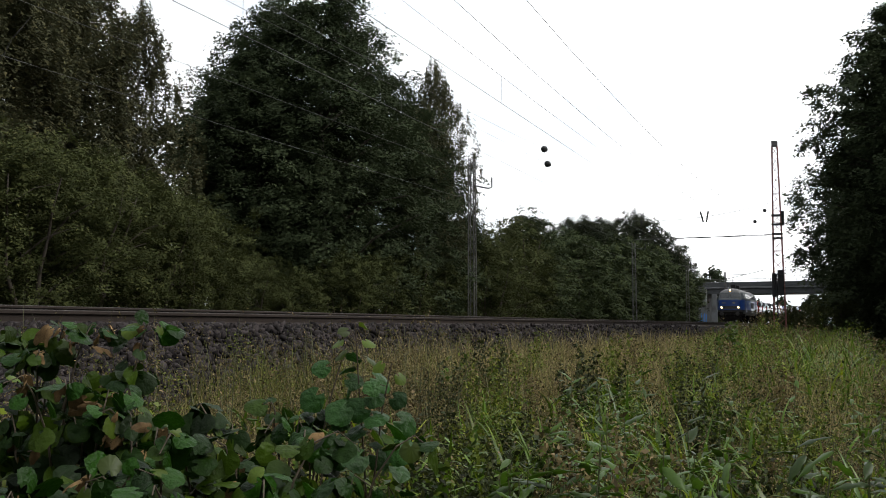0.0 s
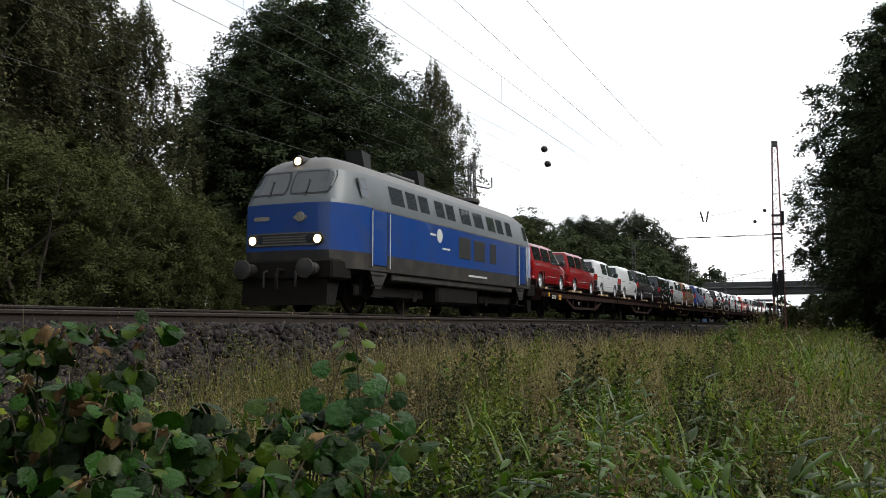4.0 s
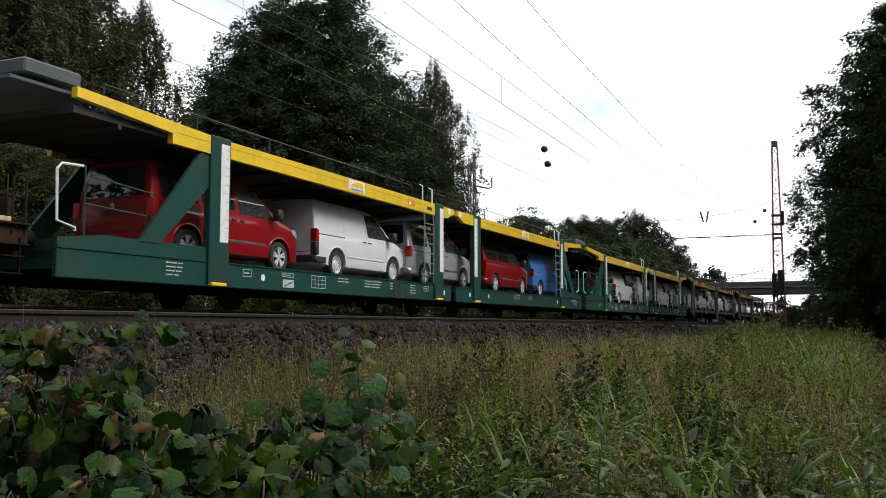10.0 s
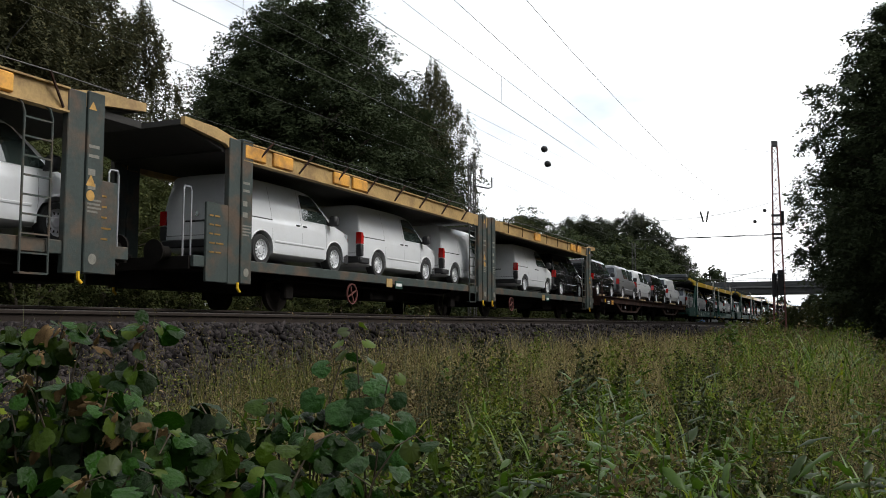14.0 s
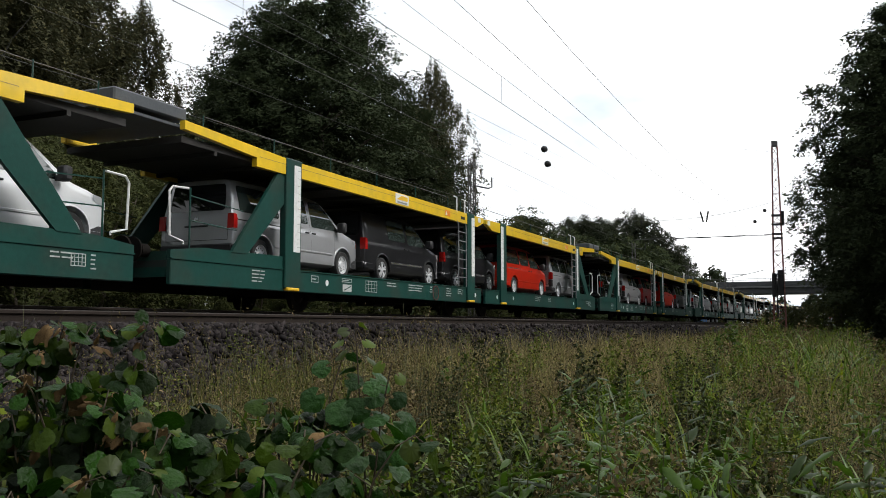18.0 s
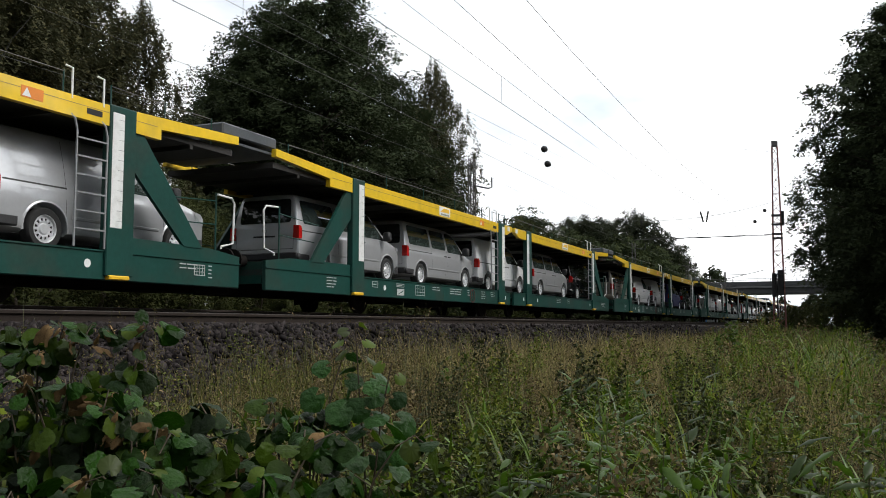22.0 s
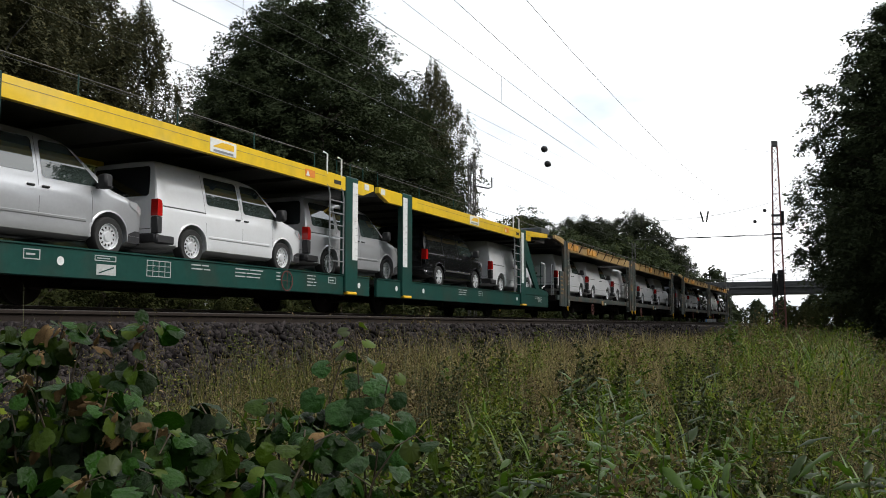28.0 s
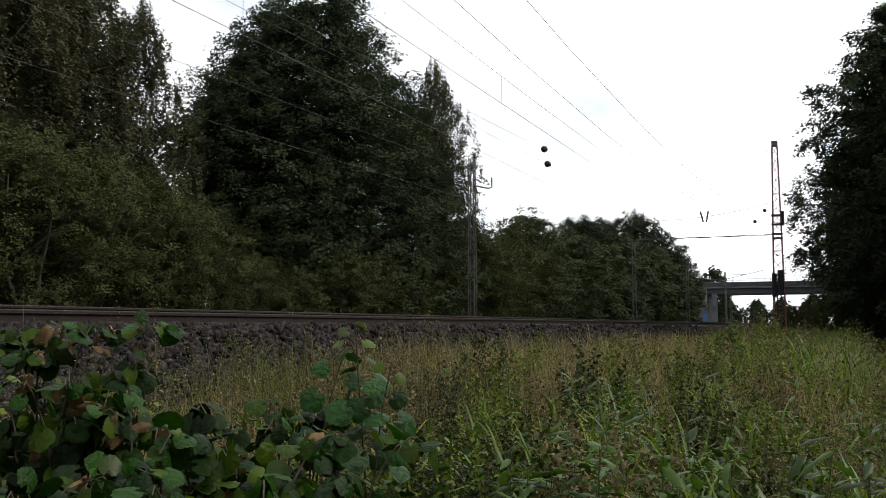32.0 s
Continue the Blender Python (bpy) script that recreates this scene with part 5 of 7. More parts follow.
def bumper_mesh(F, which, m, trim=False):
    g = Geo()
    if which == "rear":
        g.box(-0.992, -0.90, -0.915, 0.915, 0.34, 0.52, 0.03)
        for s in (-1, 1):
            a, b = sorted((s * 0.86, s * 0.957))
            g.box(-0.975, -0.50, a, b, 0.32, 0.50, 0.03)
            if trim:
                a, b = sorted((s * 0.80, s * 0.961))
                g.box(-0.978, -0.84, a, b, 0.51, 0.838, 0.02)
    else:
        xs = (F - 0.46, F - 0.28, F - 0.12, F - 0.04, F + 0.004)
        for s in (-1, 1):
            V = []
            for x in xs:
                w = half_width(F, min(x, F), 0.5) + 0.010
                for z in (0.27, 0.34, 0.42, 0.49 - (0.07 if x == xs[0] else 0)):
                    V.append((x, s * w, z))
            V += [(F + 0.015, 0, z) for z in (0.27, 0.34, 0.42, 0.49)]
            g.add(V, [(4 * i + j, 4 * i + j + 1, 4 * i + 5 + j, 4 * i + 4 + j) for i in range(5) for j in range(3)])
    return g.mesh(which + "_bumper", m, 40)


def lamp_mesh(F, which, s):
    g = Geo()
    if which == "tail":
        a, b = sorted((s * 0.80, s * 0.958))
        g.prism([(-0.982, 0.85), (-0.85, 0.85), (-0.85, 1.07), (-0.88, 1.15), (-0.970, 1.17)], a, b)
        return g.mesh("tail_light", M_TAIL, 40)
    if which == "trim":
        a, b = sorted((s * 0.80, s * 0.961))
        g.box(-0.98, -0.83, a, b, 0.60, 0.983, 0.02)
        return g.mesh("corner_trim", M_PLASTIC, 40)
    V = []
    for x, z0, z1 in ((F - 0.44, 0.95, 1.03), (F - 0.25, 0.84, 1.01), (F - 0.10, 0.80, 0.93)):
        for z in (z0, z1):
            V.append((x, s * (half_width(F, x, 0.9) + 0.012), z))
    V += [(F - 0.03, s * 0.62, 0.80), (F - 0.035, s * 0.62, 0.90)]
    g.add(V, [(0, 1, 3, 2), (2, 3, 5, 4), (4, 5, 7, 6)])
    return g.mesh("headlight", M_LAMP)


def pane_mesh(F, name, x0, x1, s, front=False, glass=None):
    g = Geo()
    if front:
        side_patch(g, F, pane_rows(x0, x1, 1.18, 1.82, 0.05, lambda z: F - 1.02 - (z - 1.14) * 1.05), s)
    else:
        side_patch(g, F, pane_rows(x0, x1), s)
    return g.mesh(name, glass or M_GLASS)


def windscreen_mesh(F):
    V = []
    for x, z, w in ((F - 0.92, 1.262, 0.80), (F - 1.15, 1.463, 0.765), (F - 1.4, 1.673, 0.73), (F - 1.6, 1.83, 0.69)):
        V += [(x, -w, z + 0.004 - 0.05), (x + 0.01, -w * 0.72, z + 0.006), (x + 0.012, 0, z + 0.013), (x + 0.01, w * 0.72, z + 0.006), (x, w, z + 0.004 - 0.05)]
    return Geo().add(V, [(5 * i + j, 5 * i + j + 1, 5 * i + j + 6, 5 * i + j + 5) for i in range(3) for j in range(4)]).mesh("windscreen", M_GLASS)


def tailgate_mesh(which):
    g = Geo()
    if which == "pane":
        V = []
        for z, w in ((1.25, 0.66), (1.29, 0.70), (1.55, 0.69), (1.80, 0.66), (1.84, 0.62)):
            x = -0.955 + rear_shift(-0.955, z) - 0.006
            V += [(x, -w, z), (x, w, z)]
        g.add(V, [(2 * i, 2 * i + 1, 2 * i + 3, 2 * i + 2) for i in range(4)])
        return g.mesh("rear_window", M_GLASS_REAR)
    if which == "handle":
        g.box(-0.972, -0.95, -0.30, 0.30, 0.90, 0.94, 0.008)
        return g.mesh("tailgate_handle", M_PLASTIC)
    g.lathe([(0.06, -0.972), (0.06, -0.95)], 0, 0, 1.07, 16, "x")
    return g.mesh("badge", M_CHROME, 30)


def make_van(label, paint, body="P", long=False, alloy=False, smart=False, top=None, group="", glazed=False):
    """A van with its wheels' rear axle at x = 0, front towards +x, ground at z = 0. body: P panel, K half-glazed, W glazed."""
    WB = 3.4 if long else 3.0
    F = WB + 0.90
    v = thing("van", label, "van", group)
    part("body", body_mesh(F, WB, paint), None, v)
    trim = PAINT[paint] if smart else M_PLASTIC
    dark = smart and paint in ("black", "dark_red", "copper", "champagne")
    kk = "smart_" + paint if smart else "plain"
    part("rear_bumper", shared(("rb", kk, long), lambda: bumper_mesh(F, "rear", trim, not smart and not long)), None, v)
    part("front_bumper", shared(("fb", kk, F), lambda: bumper_mesh(F, "front", trim)), None, v)
    tagged(part("seam_line", shared(("seam", F), lambda: seam_mesh(F)), None, v), kind="stuff")
    part("windscreen", shared(("ws", F), lambda: windscreen_mesh(F)), None, v)
    part("badge", shared(("badge",), lambda: tailgate_mesh("badge")), None, v)
    part("tailgate_handle", shared(("tgh",), lambda: tailgate_mesh("handle")), None, v)
    if glazed or body != "P" or paint != "white" or long:
        part("rear_window", shared(("rw",), lambda: tailgate_mesh("pane")), None, v)
    for s in (-1, 1):
        part("door_window", shared(("dw", F, s), lambda: pane_mesh(F, "door_window", F - 2.28, F - 1.05, s, True)), None, v)
        if body in "KW":
            part("side_window", shared(("mw", F, s, dark), lambda: pane_mesh(F, "side_window", F - 3.44, F - 2.42, s, False, M_GLASS_DARK if dark else M_GLASS)), None, v)
        if body == "W":
            part("quarter_window", shared(("qw", F, s, dark), lambda: pane_mesh(F, "quarter_window", -0.70, F - 3.58, s, False, M_GLASS_DARK if dark else M_GLASS)), None, v)
        part("side_moulding", shared(("crease", F, paint, smart and alloy, s), lambda: crease_mesh(F, M_CHROME if smart and alloy else PAINT[paint], s)), None, v)
        part("tail_light", shared(("tl", s), lambda: lamp_mesh(F, "tail", s)), None, v)
        part("headlight", shared(("hl", F, s), lambda: lamp_mesh(F, "head", s)), None, v)
        part("mirror", shared(("mi", F, s), lambda: mirror_mesh(F, s)), None, v)
        for hx in ((F - 2.24, F - 2.52) if s < 0 else ()):
            h = part("door_handle", shared(("dh",), lambda: Geo().box(-0.07, 0.07, -0.02, 0.02, -0.016, 0.016, 0.008).mesh("door_handle", M_PLASTIC)), None, v)
            h.location = (hx, s * (half_width(F, hx, 1.02) + 0.012), 1.02)
    if top:
        g = Geo()
        st = [t for t in stations(F) if t[1] > 1.4]
        for s in (-1, 1):
            side_patch(g, F, [(z, -0.90, F - 1.15 - max(0, z - 1.1) * 1.0) for z in np.linspace(1.08, 1.86, 9)], s, 0.0035)
        part("upper_paint", shared(("up", F, top), lambda: g.mesh("upper_paint", PAINT[top])), None, v, "lighter upper half of the two-tone paint")
    for hx in (0.0, WB):
        for s in (-1, 1):
            part("arch_lip", shared(("lip", F, hx, s, paint), lambda: lip_mesh(F, hx, s, PAINT[paint])), None, v)
            w = part("wheel", shared(("tyre",), tyre_mesh), None, v)
            w.matrix_local = pose(hx, s * 0.835, HUB_R, 0, 0, 0 if s < 0 else 180)
            kind = "alloy" if alloy else "steel"
            part("rim", shared(("rim", kind), lambda: rim_mesh(kind)), None, w)
    # the body above the sill is flattened to fit the camera's view
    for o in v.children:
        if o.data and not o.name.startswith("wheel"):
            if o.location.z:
                o.location.z = fitted_z(o.location.z)
            elif o.data.name not in FITTED:
                FITTED.add(o.data.name)
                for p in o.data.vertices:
                    p.co.z = fitted_z(p.co.z)
    return v


# ---- wagons ----
MOVING = []


def put(ob, s, z, y=TRACK_Y):
    """Remembers a thing that rides with the train: s metres along the line when the clip starts."""
    ob.matrix_basis = pose(s, y + bend(s), z, 0, 0, math.degrees(bend_angle(s)))
    MOVING.append((ob, s, y, z))


def fit_length(w, k):
    """Shortens a wagon along x to fit the camera's view; wheels and buffers keep their shape."""
    for o in w.children_recursive:
        if o.location.x or o.data.users > 1 or o.data in SHARED.values():
            o.location.x *= k
        else:
            for v in o.data.vertices:
                v.co.x *= k
    return w


def wheelset_mesh(r):
    g = Geo()
    for s in (-1, 1):
        g.lathe([(0.08, s * 0.60), (r * 0.55, s * 0.69), (r * 0.86, s * 0.70), (r, s * 0.69), (r, s * 0.80), (r * 0.86, s * 0.80), (r * 0.5, s * 0.76), (0.10, s * 0.82)], 0, 0, r, 24)
    g.lathe([(0.08, -1.0), (0.08, 1.0)], 0, 0, r, 10)
    return g.mesh("wheelset", M_WHEELSTEEL, 40)


def axle(parent, x, r=0.42):
    part("wheelset", shared(("ws", r), lambda: wheelset_mesh(r)), None, parent).location = (x, 0, 0)
    for s in (-1, 1):
        a, b = sorted((s * 0.98, s * 1.14))
        part("axle_box", shared(("ab", r, s), lambda: Geo().box(-0.16, 0.16, a, b, r - 0.16, r + 0.44, 0.03).mesh("axle_box", M_UNDER)), None, parent).location = (x, 0, 0)
        def spring():
            pts = [(-0.62, r + 0.20), (0.62, r + 0.20), (0.50, r + 0.25), (0.22, r + 0.32), (-0.22, r + 0.32), (-0.50, r + 0.25)]
            return Geo().prism(pts, a + 0.02, b + 0.012).mesh("leaf_spring", M_UNDER)
        part("leaf_spring", shared(("spr", r, s), spring), None, parent).location = (x, 0, 0)


def buffers(parent, x, d):
    def mk():
        return Geo().lathe([(0.12, 0.0), (0.12, d * 0.3), (0.09, d * 0.3), (0.09, d * 0.5), (0.22, d * 0.5), (0.225, d * 0.56)], 0, 0, 1.02, 16, "x").mesh("buffer", M_UNDER, 40)
    for y in (-0.875, 0.875):
        part("buffer", shared(("buf", d), mk), None, parent).location = (x, y, 0)
    part("coupling", shared(("cpl", d), lambda: Geo().tube([(0, 0, 0.98), (d * 0.35, 0, 0.95), (d * 0.55, 0, 0.80)], 0.045, 6).mesh("coupling", M_UNDER)), None, parent).location = (x, 0, 0)


def bars(rng, x0, z0, rows, y, widths, h=0.035, gap=0.055):
    """Unreadable lettering as plain bars."""
    g = Geo()
    for r in range(rows):
        x = x0
        for w in widths:
            w2 = w * rng.uniform(0.7, 1.2)
            g.box(x, x + w2, y - 0.004, y, z0 - r * gap - h, z0 - r * gap)
            x += w2 + 0.04
    return g


def loop_rail(g, x, y, z0, z1, w, r=0.02):
    g.tube([(x, y, z0), (x, y, z1 - 0.06), (x + w * 0.15, y, z1), (x + w * 0.85, y, z1), (x + w, y, z1 - 0.06), (x + w, y, z0)], r, 6)


def ladder_mesh(z0, z1, w, m, hook=0.25):
    g = Geo()
    for x in (0, w):
        g.tube([(x, 0, z0), (x, 0, z1), (x - 0.05, 0.0, z1 + hook * 0.7), (x - 0.14, 0.02, z1 + hook)], 0.02, 6)
    n = int((z1 - z0) / 0.28)
    for i in range(1, n + 1):
        g.box(0, w, -0.018, 0.018, z0 + i * 0.28 - 0.012, z0 + i * 0.28 + 0.012)
    return g.mesh("ladder", m)


YN = -1.46   # near flank of the wagons


def make_green():
    """Two-part double-deck car carrier, green frame and yellow upper deck; x from 0 to 30.35."""
    w = thing("car_carrier_wagon", "double-deck car carrier wagon, dark green frame and yellow upper deck", "railway wagon", "green car carriers")
    L = 30.35
    rng = random.Random(2)
    halves = ((0.0, 15.1), (15.5, L))
    for x0, x1 in halves:
        for y in (-1, 1):
            a, b = sorted((y * 1.46, y * 1.36))
            part("side_sill", Geo().box(x0, x1, a, b, 0.41, 0.87, 0.015), M_GREEN, w)
            part("sill_flange", Geo().box(x0, x1, *sorted((y * 1.48, y * 1.34)), 0.862, 0.885), M_GREEN, w)
        part("lower_deck", Geo().box(x0 + 0.02, x1 - 0.02, -1.36, 1.36, 0.72, 0.84), M_DECK, w)
        part("centre_sill", Geo().box(x0 + 0.1, x1 - 0.1, -0.45, 0.45, 0.34, 0.72), M_UNDER, w)
        part("brake_box", Geo().box(x0 + 8.6, x0 + 9.9, -0.95, -0.35, 0.22, 0.62, 0.04), M_UNDER, w)
        part("air_tank", Geo().tube([(x0 + 6.2, -0.7, 0.5), (x0 + 8.2, -0.7, 0.5)], 0.16, 10), M_UNDER, w)
    # raised sill at the outer ends
    for x0, x1 in ((0.0, 3.6), (26.9, L)):
        for y in (-1, 1):
            a, b = sorted((y * 1.455, y * 1.375))
            ramp = [(x0, 0.885), (x1, 0.885), (x1, 1.14), (x0 + 0.9, 1.12), (x0, 1.02)] if x0 == 0 else [(x0, 0.885), (x1, 0.885), (x1, 1.02), (x1 - 0.9, 1.12), (x0, 1.14)]
            part("end_bulwark", Geo().prism(ramp, a, b), M_GREEN, w)
    # posts with white height scales
    for xa, br in ((3.5, -1), (13.78, 0), (16.85, 0), (26.78, 1)):
        for y in (-1, 1):
            a, b = sorted((y * 1.52, y * 1.36))
            post = part("post", Geo().box(xa, xa + 0.60, a, b, 0.48, 3.24, 0.015), M_GREEN, w)
            xr = xa + 0.06 if br == 1 else xa + 0.30
            if xa == 13.78:
                xr = xa + 0.32
            if xa == 16.85:
                xr = xa + 0.02
            sc = part("height_scale", Geo().box(xr, xr + 0.26, *sorted((y * 1.526, y * 1.50)), 1.25, 3.12, 0.006), M_WHITE, post, "white height scale with dark notches")
            g = Geo()
            for k in range(11):
                g.box(xr + 0.13, xr + 0.255, *sorted((y * 1.5285, y * 1.52)), 1.36 + k * 0.165, 1.367 + k * 0.165)
            part("notches", g, M_GALV, post)
            part("foot_fitting", Geo().box(xa + 0.05, xa + 0.5, *sorted((y * 1.56, y * 1.44)), 0.42, 0.49, 0.015), M_YCLAMP, post, "yellow foot fitting")
            if br:
                xt, xb = (xa + 0.05, xa - 1.35) if br < 0 else (xa + 0.55, xa + 2.0)
                d = 0.42 * (1 if br > 0 else -1)
                g = Geo().prism([(xt, 3.2), (xt, 2.3), (xb - d * 0.2, 1.10), (xb + d, 1.10)], *sorted((y * 1.47, y * 1.40)))
                part("brace", g, M_GREEN, w)
    # upper deck
    for x0, x1, inner in ((0.25, 15.22, 1), (15.50, 30.2, -1)):
        for y in (-1, 1):
            a, b = sorted((y * 1.50, y * 1.38))
            if inner > 0:
                p = [(x0, 3.20), (x0 + 2.2, 3.06), (x0 + 2.2, 2.88), (x1 - 0.55, 2.88), (x1 - 0.12, 3.02), (x1, 3.06), (x1, 3.21), (x0 + 3.6, 3.21), (x0, 3.36)]
            else:
                p = [(x0, 3.06), (x0 + 0.12, 3.02), (x0 + 0.55, 2.88), (x1 - 2.2, 2.88), (x1 - 2.2, 3.06), (x1, 3.20), (x1, 3.36), (x1 - 3.6, 3.21), (x0, 3.21)]
            part("upper_side_beam", Geo().prism(p, a, b), M_YELLOW, w)
            part("beam_groove", Geo().box(x0 + 2.3, x1 - 2.3, *sorted((y * 1.503, y * 1.499)), 3.085, 3.095), M_OCHRE, w)
        part("upper_deck", Geo().box(x0 + 0.05, x1 - 0.05, -1.38, 1.38, 2.98, 3.10), M_DECK, w)
        g = Geo()
        for k in range(9):
            xx = x0 + 1.0 + k * 1.55
            g.box(xx, xx + 0.08, -1.38, 1.38, 2.90, 2.98)
        tagged(part("deck_bracing", g, M_DECK, w), kind="stuff")
    for xa in (-0.62, L - 0.45):
        part("end_ramp", Geo().box(xa, xa + 1.1, -1.35, 1.35, 3.38, 3.62, 0.03), M_GREYRAMP, w, "grey folded loading ramp")
        part("ramp_plate", Geo().box(xa - 0.2, xa + 1.4, -1.30, 1.30, 3.26, 3.31), M_GREYRAMP, w)
    # hand rails of the upper deck
    for x0, x1 in ((1.0, 12.7), (13.7, 15.0), (15.8, 26.0), (27.0, 29.6)):
        for y in (-1.30, 1.30):
            n = max(2, int((x1 - x0) / 2.2))
            g = Geo()
            for k in range(n + 1):
                xx = x0 + (x1 - x0) * k / n
                g.tube([(xx, y, 3.1), (xx, y, 3.62)], 0.014, 5)
            tagged(part("stanchions", g, M_GREEN, w), kind="stuff")
            pts = [(x0, y, 3.60), (x0 + (x1 - x0) * 0.5, y, 3.585), (x1, y, 3.60)]
            part("guard_wire", Geo().tube(pts, 0.009, 5), M_MAST, w)
    for xa in (12.95, 26.0):
        for xb, zt in ((xa, 3.62), (xa + 0.65, 3.60)):
            part("grab_rail", Geo().tube([(xb, -1.49, 3.15), (xb, -1.49, zt), (xb - 0.08, -1.42, zt + 0.04)], 0.02, 6), M_WHITE, w, "white grab rail")
        part("ladder", shared(("gl",), lambda: ladder_mesh(0.9, 2.68, 0.62, M_GALV)), None, w, "grey steel ladder").location = (xa + 0.12, -1.50, 0)
        part("hand_hold", Geo().box(xa + 0.3, xa + 0.62, -1.506, -1.46, 2.98, 3.07), M_BLACK, w)
        part("warning_sign", Geo().box(xa - 0.95, xa - 0.55, -1.506, -1.49, 2.96, 3.13), M_ORANGE, w, "orange and white warning plate")
        g = Geo()
        g.prism([(xa - 0.93, 2.98), (xa - 0.77, 2.98), (xa - 0.85, 3.11)], -1.509, -1.505)
        part("warning_symbol", g, M_WHITE, w)
    for xa in (8.70, 21.75):
        lg = part("company_plate", Geo().box(xa, xa + 0.80, -1.507, -1.49, 2.92, 3.19, 0.003), M_WHITE, w, "white plate with a plain yellow shape")
        part("plate_shape", Geo().prism([(xa + 0.2, 3.03), (xa + 0.72, 3.03), (xa + 0.72, 3.14), (xa + 0.46, 3.15)], -1.511, -1.506).prism([(xa + 0.06, 3.03), (xa + 0.2, 3.03), (xa + 0.44, 3.14), (xa + 0.36, 3.15)], -1.511, -1.506), M_YCLAMP, lg)
        part("plate_bar", Geo().box(xa + 0.1, xa + 0.7, -1.511, -1.506, 2.945, 2.985), M_GALV, lg)
    for xa in (14.72, 15.60):
        part("joint_plate", Geo().box(xa, xa + 0.24, -1.507, -1.49, 3.03, 3.18, 0.003), M_WHITE, w, "small white plate")
    # markings along the sill
    rr = random.Random(7)
    for xa, ww, rows in ((8.3, (0.3, 0.25), 2), (9.6, (0.45, 0.5), 3), (11.0, (0.2,), 3), (12.2, (0.2, 0.1), 4), (20.9, (0.4, 0.3), 3), (2.4, (0.25, 0.15), 4), (28.6, (0.2, 0.25), 2), (29.4, (0.1,), 4)):
        part("lettering", bars(rr, xa, 0.80, rows, YN - 0.003, ww, 0.022, 0.07), M_LETTER, w, "plain white lettering bars")
    for xa in (5.3, 14.55, 16.6, 18.3, 26.45):
        part("round_mark", Geo().lathe([(0.068, -0.004), (0.068, 0.0)], xa, YN - 0.002, 0.66, 16), M_WHITE, w, "round white mark")
    for xa, ww, hh, k in ((4.62, 0.30, 0.15, 0), (6.02, 0.42, 0.17, 1), (5.98, 0.46, 0.09, 2), (7.15, 0.60, 0.28, 3), (13.1, 0.34, 0.14, 0), (22.6, 0.34, 0.15, 0), (29.0, 0.30, 0.20, 3)):
        z1 = 0.80 if k != 1 else 0.66
        if k == 1:
            fr = part("white_plate", Geo().box(xa, xa + ww, YN - 0.006, YN - 0.001, z1 - hh, z1, 0.001), M_LETTER, w, "small white data plate")
            part("plate_line", Geo().beam((xa + 0.05, YN - 0.008, z1 - hh + 0.03), (xa + ww - 0.05, YN - 0.008, z1 - 0.04), 0.006, 0.02), M_GREEN, fr)
            continue
        g = Geo()
        for x0, x1, za, zb in ((xa, xa + ww, z1 - 0.014, z1), (xa, xa + ww, z1 - hh, z1 - hh + 0.014), (xa, xa + 0.014, z1 - hh + 0.014, z1 - 0.014), (xa + ww - 0.014, xa + ww, z1 - hh + 0.014, z1 - 0.014)):
            g.box(x0, x1, YN - 0.005, YN - 0.001, za, zb)
        if k == 3:
            for q in (0.33, 0.66):
                g.box(xa + 0.014, xa + ww - 0.014, YN - 0.005, YN - 0.001, z1 - hh * q - 0.005, z1 - hh * q + 0.005)
            for q in (0.25, 0.5, 0.75):
                g.box(xa + ww * q - 0.005, xa + ww * q + 0.005, YN - 0.0065, YN - 0.001, z1 - hh + 0.014, z1 - 0.014)
        else:
            g.box(xa + 0.05, xa + ww * 0.7, YN - 0.005, YN - 0.001, z1 - hh * 0.6, z1 - hh * 0.42)
        part("marking_frame", g, M_LETTER, w, "thin white marking frame")
    part("hand_wheel", Geo().lathe([(0.195, -0.015), (0.218, -0.015), (0.218, 0.0), (0.195, 0.0)], 11.35, YN - 0.03, 0.63, 20, closed=True).beam((11.15, YN - 0.04, 0.63), (11.55, YN - 0.04, 0.63), 0.01).beam((11.35, YN - 0.04, 0.43), (11.35, YN - 0.04, 0.83), 0.01), M_HANDWHEEL, w, "dull rusty red brake hand wheel")
    # end platforms and white loops
    for xa, d in ((0.02, 1), (L - 0.02, -1)):
        for y in (-1.35, 1.35):
            g = Geo().tube([(xa + d * 0.42, y, 1.15), (xa + d * 0.42, y, 1.20), (xa + d * 0.06, y, 1.28), (xa + d * 0.03, y, 2.06), (xa + d * 0.12, y, 2.16), (xa + d * 0.55, y, 2.18)], 0.022, 6)
            part("end_loop", g, M_WHITE, w, "white bent grab rail")
            part("rail_post", Geo().tube([(xa + d * 0.6, y, 1.0), (xa + d * 0.6, y, 2.2)], 0.018, 5).tube([(xa + d * 0.6, y, 2.05), (xa + d * 2.2, y, 1.95)], 0.012, 5).tube([(xa + d * 0.6, y, 1.6), (xa + d * 2.0, y, 1.55)], 0.012, 5), M_GREEN, w)
        buffers(w, xa, -0.62 * d)
        part("end_beam", Geo().box(*sorted((xa, xa + d * 0.15)), -1.34, 1.34, 0.55, 1.0), M_GREEN, w)
    part("joint_coupling", Geo().box(15.0, 15.6, -0.5, 0.5, 0.45, 0.75), M_UNDER, w)
    for x in (5.2, 14.0, 16.9, 25.3):
        axle(w, x, 0.40)
    return w


